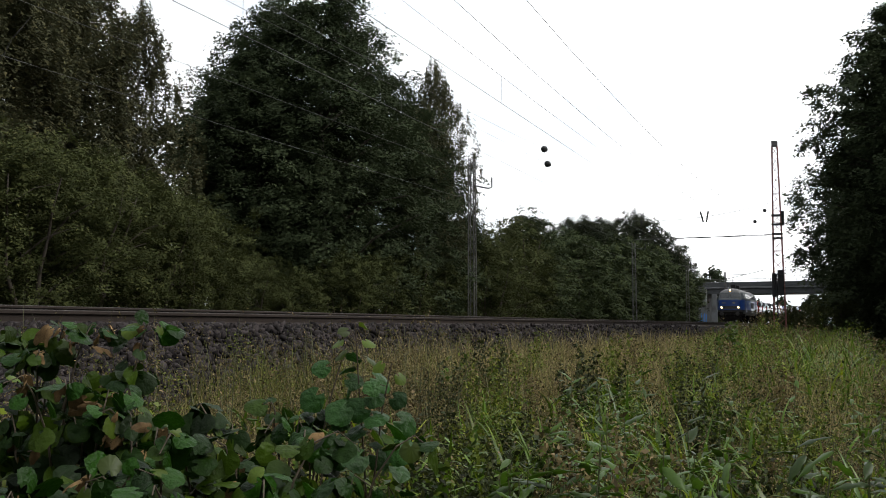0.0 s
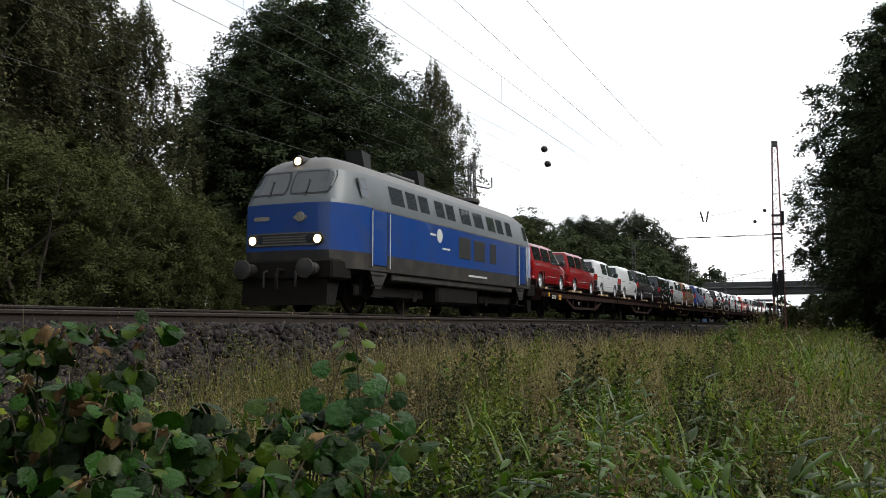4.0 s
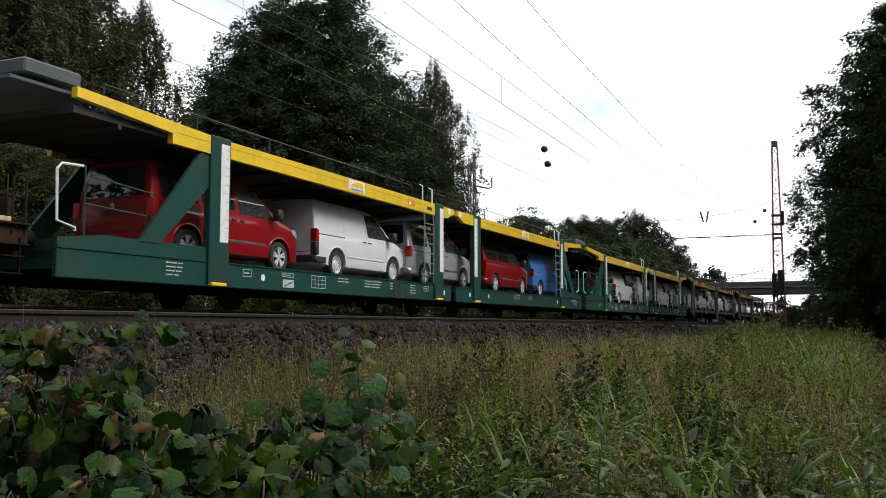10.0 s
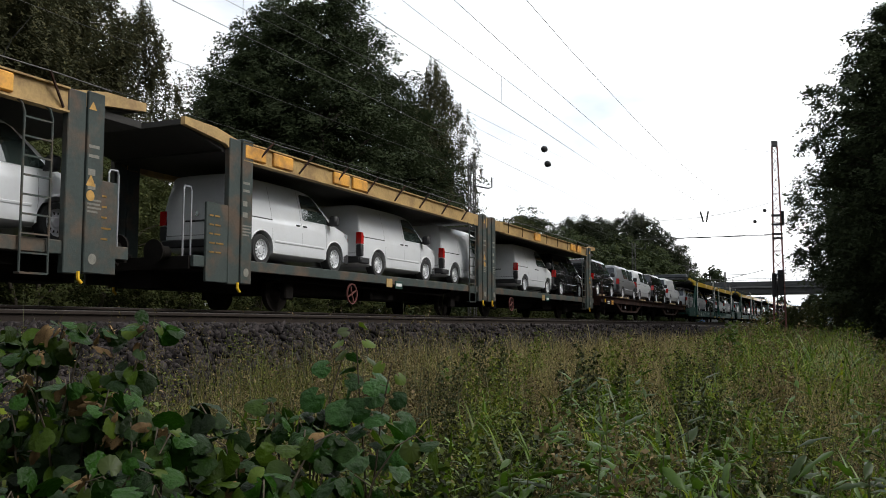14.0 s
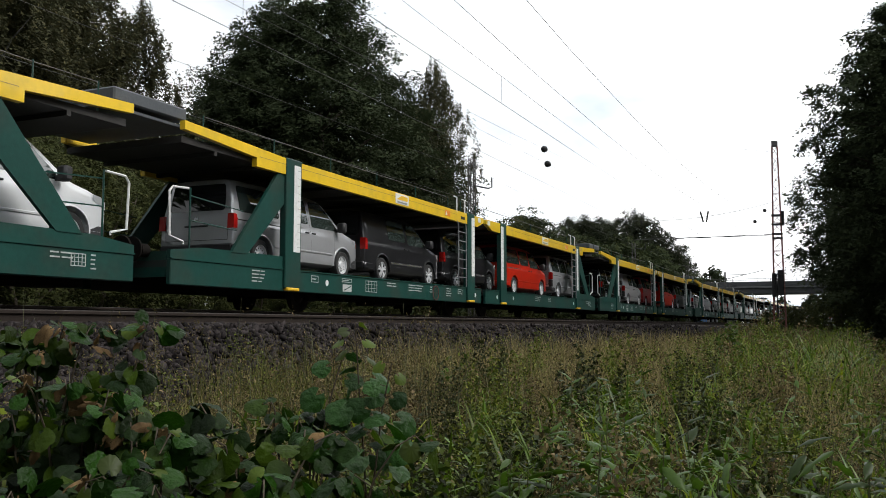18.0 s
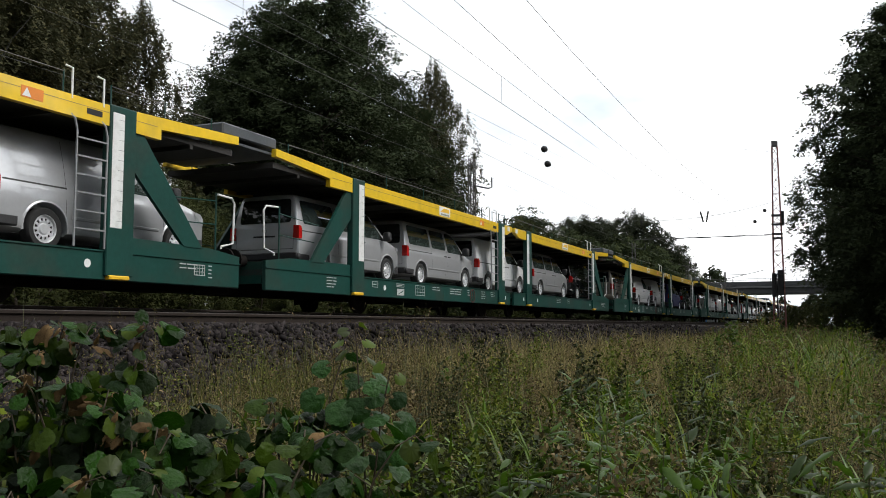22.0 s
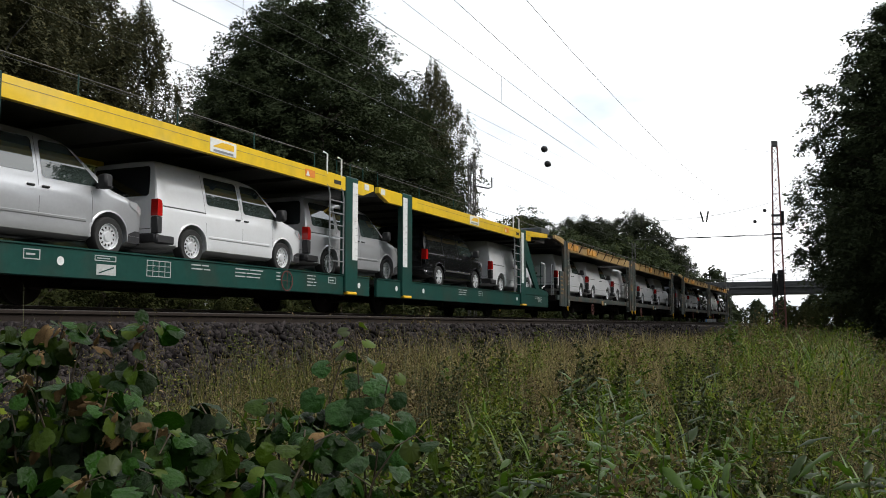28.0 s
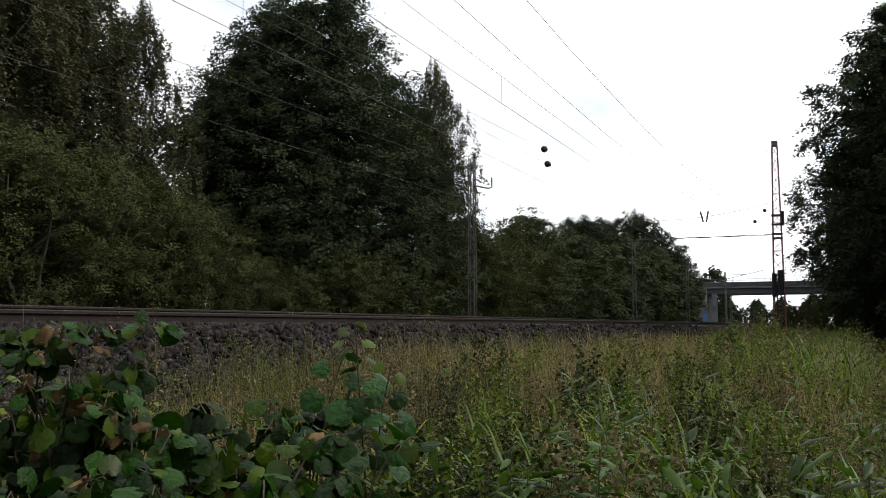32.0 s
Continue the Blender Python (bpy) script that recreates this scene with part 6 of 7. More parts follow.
def make_brown():
    """Older double-deck car carrier: dark weathered posts, ochre upper deck with boxes; x from 0 to 30.1."""
    w = thing("car_carrier_wagon", "weathered double-deck car carrier wagon with ochre upper deck and dirty posts", "railway wagon", "old car carriers")
    for x0, x1 in ((0.35, 14.95), (15.25, 29.8)):
        for y in (-1, 1):
            part("side_sill", Geo().box(x0, x1, *sorted((y * 1.46, y * 1.38)), 0.76, 0.97, 0.01), M_OLDGREEN, w)
        part("lower_deck", Geo().box(x0, x1, -1.38, 1.38, 0.84, 0.96), M_DECK, w)
        part("centre_sill", Geo().box(x0 + 0.1, x1 - 0.1, -0.4, 0.4, 0.40, 0.84), M_UNDER, w)
        part("air_tank", Geo().tube([(x0 + 4.0, -0.8, 0.55), (x0 + 6.5, -0.8, 0.55)], 0.17, 10), M_UNDER, w)
        part("brake_box", Geo().box(x0 + 7.5, x0 + 8.8, -1.1, -0.5, 0.35, 0.75, 0.03), M_UNDER, w)
        part("brake_rod", Geo().beam((x0 + 2.5, -1.2, 0.68), (x0 + 12.5, -1.2, 0.60), 0.05), M_UNDER, w)
    for k, (xa, wd) in enumerate(((1.3, 0.72), (14.5, 0.66), (15.36, 0.66), (28.40, 0.72))):
        for y in (-1, 1):
            p = part("post", Geo().box(xa, xa + wd * 0.5, *sorted((y * 1.50, y * 1.38)), 0.48, 3.30, 0.012).box(xa + wd * 0.52, xa + wd, *sorted((y * 1.53, y * 1.36)), 0.50, 3.34, 0.012), M_OLDGREEN, w, "grimy steel post with signs")
            g = Geo()
            rr = random.Random(k)
            for z, h, c in ((2.45, 0.05, 0.3), (2.30, 0.05, 0.3), (2.02, 0.1, 0.2), (1.80, 0.1, 0.22), (1.62, 0.03, 0.4), (1.56, 0.03, 0.36), (1.50, 0.03, 0.4), (1.44, 0.03, 0.3)):
                g.box(xa + wd * 0.56, xa + wd * 0.56 + wd * c, *sorted((y * 1.5335, y * 1.53)), z, z + h)
            part("lettering", g, M_FADED, p, "faded lettering bars")
            part("round_mark", Geo().lathe([(0.085, -0.003), (0.085, 0.003)], xa + wd * 0.75, y * 1.533, 0.72, 14), M_FADED, p)
            if k in (1, 3):
                part("warning_triangle", Geo().prism([(xa + 0.36, 1.85), (xa + 0.56, 1.85), (xa + 0.46, 2.03)], *sorted((y * 1.536, y * 1.531))), M_FADEDSIGN, p, "faded yellow warning triangle")
                part("warning_disc", Geo().lathe([(0.085, -0.003), (0.085, 0.003)], xa + 0.46, y * 1.534, 1.70, 14), M_FADEDSIGN, p, "orange warning disc")
                part("warning_triangle", Geo().prism([(xa + 0.38, 3.05), (xa + 0.54, 3.05), (xa + 0.46, 3.18)], *sorted((y * 1.536, y * 1.531))), M_FADEDSIGN, p)
            part("foot_hook", Geo().tube([(xa + 0.25, y * 1.55, 0.52), (xa + 0.25, y * 1.55, 0.40), (xa + 0.32, y * 1.55, 0.34)], 0.03, 6), M_YCLAMP, p, "yellow hook at the foot")
    for xa in (0.66, 28.85):
        for y in (-1, 1):
            part("end_plate", Geo().box(xa, xa + 0.64, *sorted((y * 1.49, y * 1.43)), 0.50, 1.98, 0.01), M_OLDGREEN, w, "brown end plate with faded lettering")
            part("lettering", bars(random.Random(4), xa + 0.08, 1.75, 5, YN - 0.033, (0.14, 0.2), 0.03, 0.17), M_FADEDSIGN, w, "faded yellow lettering bars")
    # upper deck, level over the middle, dropped at the outer ends
    for x0, x1, d in ((0.0, 14.95, 1), (15.25, 30.1, -1)):
        for y in (-1, 1):
            a, b = sorted((y * 1.48, y * 1.38))
            p = [(x0, 3.30), (x0, 3.44), (x0 + 0.9, 3.42), (x0 + 1.7, 3.28), (x1, 3.28), (x1, 2.93), (x0 + 1.6, 2.93), (x0 + 1.2, 3.16)]
            if d < 0:
                p = [(x0 + x1 - q, z) for q, z in p]
            beam = part("upper_side_beam", Geo().prism(p, a, b), M_OCHRE, w)
            part("beam_flange", Geo().box(x0 + 1.7, x1 - 1.7, *sorted((y * 1.53, y * 1.36)), 3.27, 3.30), M_OCHRE, w)
            part("beam_flange", Geo().box(x0 + 1.7, x1 - 1.7, *sorted((y * 1.53, y * 1.36)), 2.91, 2.94), M_OCHRE, w)
            for i in range(8):
                xx = x0 + 2.2 + i * 1.55
                part("side_strut", Geo().beam((xx, y * 1.50, 2.97), (xx + 0.38 * d, y * 1.62, 3.42), 0.025, 0.035), M_RUST, w)
            part("guard_wire", Geo().tube([(x0 + 1.8 + i * 1.1, y * 1.62, 3.42 - 0.02 * (i % 2)) for i in range(12)], 0.010, 5), M_MAST, w)
            for j, i in enumerate((1.75, 2.75, 5.2, 6.1) if d > 0 else (5.2, 10.4, 11.4)):
                part("side_box", Geo().box(x0 + i, x0 + i + 0.72, *sorted((y * 1.54, y * 1.47)), 2.97, 3.25, 0.02), M_OCHREBOX, w, "faded orange box panel")
        part("upper_deck", Geo().box(x0 + 1.2, x1, -1.38, 1.38, 3.02, 3.14), M_DECK, w)
        part("deck_end", Geo().prism([(x0, 3.30), (x0 + 1.3, 3.04), (x0 + 1.3, 3.12), (x0, 3.40)] if d > 0 else [(x1, 3.30), (x1 - 1.3, 3.04), (x1 - 1.3, 3.12), (x1, 3.40)], -1.38, 1.38), M_DECK, w)
        lad = part("ladder", shared(("bl",), lambda: ladder_mesh(0.45, 2.75, 0.5, M_OLDGREEN, 0.18)), None, w, "dark steel ladder")
        lad.location = ((13.7, -1.5, 0) if d > 0 else (27.6, -1.5, 0))
        part("step", Geo().box(lad.location.x, lad.location.x + 0.5, -1.52, -1.40, 0.43, 0.46), M_OLDGREEN, w)
    for xa in (6.2, 17.8):
        wh = Geo().lathe([(0.22, -0.02), (0.25, -0.02), (0.25, 0.01), (0.22, 0.01)], xa, YN, 0.45, 20, closed=True)
        for a in (0.4, 1.97):
            wh.beam((xa - 0.23 * math.cos(a), YN, 0.45 - 0.23 * math.sin(a)), (xa + 0.23 * math.cos(a), YN, 0.45 + 0.23 * math.sin(a)), 0.03)
        part("hand_wheel", wh, M_HANDWHEEL, w, "dull rusty red brake hand wheel")
    for xa in (8.5, 22.0):
        part("data_plate", Geo().box(xa, xa + 0.42, YN - 0.02, YN, 0.66, 0.86, 0.005), M_GREEN, w, "small green data plate")
        part("plate_edge", Geo().box(xa + 0.05, xa + 0.37, YN - 0.024, YN - 0.019, 0.72, 0.80), M_WHITE, w)
        part("label_holder", Geo().box(xa - 0.5, xa - 0.18, YN - 0.02, YN, 0.68, 0.90, 0.005), M_OCHRE, w)
    for xa, d in ((0.3, 1), (29.85, -1)):
        buffers(w, xa, -0.62 * d)
        part("end_platform", Geo().box(*sorted((xa, xa + 1.0 * d)), -1.38, 1.38, 0.72, 0.95), M_UNDER, w)
        g = Geo()
        loop_rail(g, xa + 0.05 * d, -1.2, 0.95, 2.25, 0.22 * d)
        loop_rail(g, xa + 0.05 * d, 1.0, 0.95, 2.25, 0.22 * d)
        part("end_loop", g, M_GALV, w)
    part("joint_coupling", Geo().box(14.9, 15.3, -0.5, 0.5, 0.5, 0.8), M_UNDER, w)
    for x in (4.0, 13.2, 17.0, 26.2):
        axle(w, x, 0.42)
    return w


def make_flat():
    """Brown two-part flat car carrier with fish-bellied side truss; x from 0 to 26.85."""
    w = thing("flat_wagon", "rusty brown flat car carrier wagon with truss side frame", "railway wagon", "brown flat wagons")
    L = 26.85
    for x0, x1 in ((0.0, 13.35), (13.5, L)):
        for y in (-1, 1):
            part("side_sill", Geo().box(x0, x1, *sorted((y * 1.42, y * 1.34)), 0.86, 1.13, 0.01), M_RUST, w)
            part("sill_flange", Geo().box(x0, x1, *sorted((y * 1.50, y * 1.32)), 1.13, 1.155), M_RUST, w)
            part("lower_flange", Geo().box(x0, x1, *sorted((y * 1.46, y * 1.34)), 0.845, 0.86), M_RUST, w)
            xm0, xm1 = x0 + 4.7, x1 - 4.7
            yb = y * 1.36
            for p, q in (((xm0 - 1.3, yb, 0.86), (xm0, yb, 0.46)), ((xm0, yb, 0.46), (xm1, yb, 0.46)), ((xm1, yb, 0.46), (xm1 + 1.3, yb, 0.86))):
                part("truss_bar", Geo().beam(p, q, 0.10, 0.10), M_RUST, w)
            for k in range(4):
                xx = xm0 + (xm1 - xm0) * k / 3
                part("truss_strut", Geo().beam((xx, yb, 0.46), (xx, yb, 0.86), 0.08), M_RUST, w)
            part("lashing_ring", Geo().box(x0 + 5.6, x0 + 5.75, *sorted((y * 1.40, y * 1.36)), 0.60, 0.75, 0.02), M_GALV, w)
        part("deck_channel", Geo().box(x0, x1, -1.34, -0.55, 1.05, 1.16), M_RUST, w)
        part("deck_channel", Geo().box(x0, x1, 0.55, 1.34, 1.05, 1.16), M_RUST, w)
        part("centre_sill", Geo().box(x0 + 0.1, x1 - 0.1, -0.42, 0.42, 0.48, 1.02), M_UNDER, w)
        g = Geo()
        for k in range(10):
            xx = x0 + 0.3 + k * (x1 - x0 - 0.7) / 9
            g.box(xx, xx + 0.12, -1.34, 1.34, 0.90, 1.05)
        tagged(part("deck_bracing", g, M_UNDER, w), kind="stuff")
        part("air_tank", Geo().tube([(x0 + 5.2, 0.6, 0.55), (x0 + 7.4, 0.6, 0.55)], 0.18, 10), M_UNDER, w)
        part("brake_box", Geo().box(x0 + 8.0, x0 + 8.8, -0.3, 0.4, 0.35, 0.7, 0.03), M_UNDER, w)
        part("air_hose", Geo().tube([(x0 + 3.0, -1.1, 0.8), (x0 + 4.2, -1.1, 0.45), (x0 + 5.0, -1.1, 0.62)], 0.02, 5), M_UNDER, w)
        for x in (x0 + 1.9, x1 - 1.9):
            axle(w, x, 0.44)
    for xa, d in ((0.05, 1), (L - 0.05, -1)):
        buffers(w, xa, -0.60 * d)
        part("end_beam", Geo().box(*sorted((xa, xa + 0.14 * d)), -1.34, 1.34, 0.70, 1.12), M_RUST, w)
        part("end_wall", Geo().box(*sorted((xa + 0.02 * d, xa + 0.10 * d)), -1.15, 1.30, 1.155, 1.55, 0.01), M_RUST, w, "low rusty end board")
        for y in (-1.43, 1.43):
            g = Geo()
            loop_rail(g, xa + (0.02 if d > 0 else -0.24), y, 1.0, 1.85, 0.22, 0.018)
            part("hand_rail", g, M_RUST, w)
            g = Geo().tube([(xa + 0.1 * d, y, 0.95), (xa + 0.1 * d, y, 0.42), (xa + 0.5 * d, y, 0.42), (xa + 0.5 * d, y, 0.95)], 0.02, 5)
            g.box(*sorted((xa + 0.1 * d, xa + 0.5 * d)), y - 0.1, y + 0.1, 0.66, 0.68)
            g.box(*sorted((xa + 0.1 * d, xa + 0.5 * d)), y - 0.1, y + 0.1, 0.42, 0.44)
            part("step", g, M_UNDER, w)
            part("yellow_valve", Geo().box(xa + 0.80 * d - 0.05, xa + 0.80 * d + 0.05, y - 0.03, y + 0.03, 0.85, 1.02, 0.01), M_YCLAMP, w, "yellow brake valve handle")
    part("number_board", Geo().box(1.15, 1.85, YN, YN + 0.04, 0.78, 0.98, 0.006), M_RUST, w, "brown board with white bars")
    part("lettering", bars(random.Random(3), 1.2, 0.92, 2, YN - 0.002, (0.16, 0.12, 0.2), 0.04, 0.08), M_WHITE, w)
    part("orange_board", Geo().box(2.2, 2.55, YN, YN + 0.04, 0.76, 0.98, 0.006), M_OCHREBOX, w, "faded orange board")
    part("joint_block", Geo().box(12.9, 13.95, -1.2, 1.2, 0.55, 1.08, 0.05), M_UNDER, w)
    return w


def make_chock():
    g = Geo().box(0, 0.55, -0.08, 0.08, 0, 0.085, 0.008)
    return g.mesh("wheel_chock", M_WOOD)


def chock(s, z, y):
    o = new("wheel_chock", shared(("chock",), make_chock))
    tagged(o, "pale wooden lashing batten lying on the wagon deck", "chock", "wheel chocks")
    put(o, s, z, y)


COLOUR_WORD = {"white": "white", "silver": "silver metallic", "dark_grey": "dark grey metallic", "black": "glossy black", "dark_red": "dark red", "red": "bright red-orange", "copper": "copper brown metallic", "blue": "royal blue",
               "light_blue": "light blue", "dark_blue": "dark navy blue", "green": "green", "champagne": "champagne beige metallic", "grey": "grey metallic"}
BODY_WORD = {"P": "panel van", "K": "half-glazed crew van", "W": "glazed passenger van"}
VAN_KIND = {}
DECK_Z = {"flat": 1.18, "green": 0.845, "brown": 0.965}
WAGON_WORD = {"flat": "on a brown flat wagon", "green": "on a green wagon", "brown": "on an old wagon"}
WAGON_KIND = {}


def load(kind, s0, *vans):
    """A wagon whose front end is s0 metres down the line at the start, and its vans: 'colour body size [a][t:colour]', rear axle place."""
    if kind not in WAGON_KIND:
        ob = WAGON_KIND[kind] = fit_length({"flat": make_flat, "green": make_green, "brown": make_brown}[kind](), 0.983)
    else:
        ob = copy_thing(WAGON_KIND[kind], Matrix())
    put(ob, along(s0), RAIL_Z)
    for spec, place in vans:
        s = along(place)
        key = spec + kind
        if key not in VAN_KIND:
            w = spec.split()
            top = w[3][2:] if len(w) > 3 and w[3].startswith("t:") else None
            label = ("long " if w[2][0] == "L" else "") + (COLOUR_WORD[w[0]].replace(" metallic", "") if top else COLOUR_WORD[w[0]]) + (" and " + COLOUR_WORD[top].split()[0] if top else "") + " " + BODY_WORD[w[1]] + " " + WAGON_WORD[kind]
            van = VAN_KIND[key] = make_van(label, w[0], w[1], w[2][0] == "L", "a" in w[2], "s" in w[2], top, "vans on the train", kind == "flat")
        else:
            van = copy_thing(VAN_KIND[key], Matrix())
        put(van, s, RAIL_Z + DECK_Z[kind])
        if kind == "flat":
            wb = 3.4 if " L" in spec else 3.0
            chock(s - 0.85, RAIL_Z + DECK_Z[kind] - 0.018, TRACK_Y - 1.28)
            chock(s + wb + 0.40, RAIL_Z + DECK_Z[kind] - 0.018, TRACK_Y - 1.24)


load("flat", 124.6, ("dark_red W Ss", 125.9), ("dark_red W Ss", 131.2), ("white K S", 136.36), ("white P S", 141.74), ("dark_grey W Lsa", 146.65))
load("flat", 152.6, ("black W Ssa", 153.72), ("white K Sa", 158.72), ("copper W Ls", 163.83), ("blue K Ssa", 169.65), ("white K L", 174.76))
load("flat", 180.6, ("black W Ssa", 182.1), ("dark_grey W Ssa", 187.15), ("white K Sa", 192.26), ("white K S", 197.6), ("red K Ls", 202.85))
load("flat", 208.55, ("white P S", 210.0), ("silver K Sa", 215.3), ("dark_grey W Ss", 220.45), ("dark_red W Ss", 225.68), ("white K L", 230.77))
load("green", 235.9, ("dark_red W Ssa", 239.5), ("white P S", 245.05), ("silver W Ssa", 250.17), ("dark_red W Ssa", 256.3), ("light_blue P L", 261.65))
load("green", 266.95, ("green W Ss t:white", 271.1), ("white P S", 276.2), ("white P S", 281.19), ("white P S", 288.3), ("white P S", 293.4))
load("brown", 298.1, ("white P S", 301.3), ("white P L", 306.72), ("white P L", 312.18), ("white P S", 318.4), ("white P S", 323.85))
load("brown", 329.2, ("white P S", 332.4), ("white P S", 337.76), ("white P S", 343.05), ("white P S", 350.16), ("black W Ss", 355.27))
load("flat", 360.55, ("black W Ss", 361.9), ("grey K S", 367.65), ("white K S", 372.3), ("black W Ss", 377.7), ("white P L", 383.03))
load("green", 388.2, ("silver W L", 391.15), ("silver W L", 396.74), ("black W Lsa t:silver", 402.05), ("white W L", 408.42), ("white W L", 414.2))
load("green", 419.45, ("silver W L", 422.9), ("dark_grey K Ssa", 428.5), ("dark_grey W Ssa", 433.62), ("red W Ls", 439.4), ("silver W S", 445.3))
load("green", 450.68, ("black W Ssa t:white", 454.25), ("silver K S", 459.57), ("dark_red W Ss", 464.73), ("red W L", 470.95), ("dark_grey W Ss", 476.7))
load("green", 481.6, ("silver W S", 484.9), ("silver W L", 490.3), ("dark_grey W Ss t:grey", 495.8), ("champagne W Ssa", 502.46), ("silver P S", 507.7))
load("green", 512.85, ("silver W L", 515.85), ("silver W L", 521.5), ("white P L", 527.1), ("silver W L", 533.22), ("black W Ssa", 539.0))
load("green", 544.3, ("champagne W Lsa", 547.3), ("white P S", 553.04), ("white P S", 558.35), ("dark_blue K S", 564.81), ("black W Ssa", 570.2))
load("green", 575.3, ("dark_grey W Ss", 578.8), ("white P S", 584.15), ("white P S", 589.4), ("white P S", 596.15), ("dark_grey W Ss", 601.6))
load("green", 606.6, ("dark_red W Ss", 610.4), ("white P S", 615.55), ("white P S", 621.0), ("black W Ss", 627.1), ("white P L", 632.55))
load("green", 638.0, ("silver W L", 641.35), ("white K S", 646.95), ("silver W S", 652.0), ("black W Ssa", 658.6), ("white P S", 664.2))
load("brown", 669.35, ("white P S", 672.38), ("white P S", 677.72), ("white P S", 683.1), ("white P S", 689.97), ("white P S", 695.4))
load("brown", 700.6, ("dark_grey K S", 703.78), ("silver W Ssa", 709.17), ("black W Ssa", 714.5), ("white P S", 721.45), ("black K Ssa", 726.65))


# ---- locomotive ----
def make_loco():
    """Four-axle diesel locomotive, nose at x = 0 facing -x, body to 15.2; z = 0 at rail top."""
    lo = thing("diesel_locomotive", "blue and grey four-axle diesel locomotive with lit headlamps", "locomotive")
    W, LEN = 1.52, 15.2
    LEVEL = [1.06, 1.48, 2.62, 2.75, 3.05, 3.36, 3.50, 3.66, 3.80, 3.91, 3.98, 4.01]
    WIDTH = [1.50, 1.52, 1.52, 1.505, 1.435, 1.36, 1.30, 1.14, 0.92, 0.64, 0.34, 0.06]
    SLOPE = [0.04, 0.0, 0.03, 0.08, 0.24, 0.40, 0.47, 0.60, 0.80, 1.10, 1.55, 2.2]

    def nose(y, z):
        """Place of the bowed front at y, z."""
        w = np.interp(z, LEVEL, WIDTH)
        q = min(1.0, abs(y) / w)
        return float(np.interp(z, LEVEL, SLOPE) + 0.16 * q * q + 0.95 * max(0.0, q - 0.72) ** 2 / 0.0784)

    def band(z0, z1, extra=0.0):
        zs = [z for z in LEVEL if z0 <= z <= z1]
        rows = []
        for z in zs:
            w = float(np.interp(z, LEVEL, WIDTH)) + extra
            ys = [w * (-1 + 2 * k / 18) for k in range(19)]
            ahead = [(nose(y, z) - extra, y, z) for y in ys]
            rows.append(ahead + [(LEN - x, y, z) for x, y, z in reversed(ahead)])
        n = len(rows[0])
        V = [p for r in rows for p in r]
        F = [(i * n + k, i * n + (k + 1) % n, (i + 1) * n + (k + 1) % n, (i + 1) * n + k) for i in range(len(zs) - 1) for k in range(n)]
        return Geo().add(V, F + [tuple(range(n)), tuple(range(len(V) - 1, len(V) - n - 1, -1))])

    part("frame", band(1.06, 1.48), M_LOCODARK, lo, "dark grey frame", 40)
    part("lower_body", band(1.48, 2.62), M_LOCOBLUE, lo, "blue body with bowed ends", 40)
    part("upper_body", band(2.62, 3.50), M_LOCOGREY, lo, "grey window band", 40)
    part("roof", band(3.50, 4.01), M_LOCOROOF, lo, "curved dusty grey roof", 40)
    part("skirt", Geo().box(2.9, 12.3, -1.44, 1.44, 0.86, 1.10, 0.03), M_LOCODARK, lo)
    part("fuel_tank", Geo().box(6.0, 9.2, -1.35, 1.35, 0.32, 0.95, 0.08), M_UNDER, lo)
    part("stripe", Geo().box(1.7, 13.5, -W - 0.004, -W + 0.01, 2.60, 2.64), M_LOCOROOF, lo)

    def pane(name, d, s, y0, y1, z0, z1, off, material, label=""):
        """A pane laid on the bowed front; d mirrors it to the other end."""
        V, n, m = [], 6, 4
        for j in range(m + 1):
            z = z0 + (z1 - z0) * j / m
            e = 0.05 if j in (0, m) else 0.0
            for i in range(n + 1):
                y = y0 + e + (y1 - y0 - 2 * e) * i / n
                x = nose(y, z) - off
                V.append((x if d > 0 else LEN - x, s * y, z))
        F = [(j * (n + 1) + i, j * (n + 1) + i + 1, (j + 1) * (n + 1) + i + 1, (j + 1) * (n + 1) + i) for j in range(m) for i in range(n)]
        return part(name, Geo().add(V, F), material, lo, label, 60)

    for x0, d in ((0.0, 1), (LEN, -1)):
        def at(x):
            return x0 + x * d
        for y in (-0.875, 0.875):
            buf = Geo().lathe([(0.15, 0.35 * d), (0.15, -0.22 * d), (0.10, -0.24 * d), (0.10, -0.38 * d), (0.23, -0.40 * d), (0.235, -0.46 * d), (0.12, -0.49 * d)], x0, y, 1.02, 20, "x")
            part("buffer", buf, M_LOCODARK, lo, "round steel buffer", 40)
        part("buffer_beam", Geo().box(*sorted((at(-0.02), at(0.9))), -1.36, 1.36, 0.78, 1.26, 0.05), M_UNDER, lo)
        part("snow_plough", Geo().prism([(at(0.05), 0.80), (at(0.6), 0.80), (at(0.4), 0.18), (at(0.0), 0.18)], -1.20, 1.20), M_UNDER, lo)
        part("draw_hook", Geo().tube([(at(0.0), 0, 1.0), (at(-0.25), 0, 1.0), (at(-0.30), 0, 0.85), (at(-0.28), 0, 0.55)], 0.05, 6), M_UNDER, lo)
        for y in (-0.45, 0.45):
            part("brake_hose", Geo().tube([(at(0.0), y, 1.0), (at(-0.15), y, 0.95), (at(-0.16), y, 0.6)], 0.03, 6), M_BLACK, lo)
        pane("front_band", d, 1, -0.98, 0.98, 1.58, 1.90, 0.012, M_LOCODARK, "dark ribbed band between the lamps")
        for z in (1.60, 1.875):
            pane("band_rib", d, 1, -1.06, 1.06, z, z + 0.03, 0.03, M_LOCOROOF, "pale rim of the lamp band")
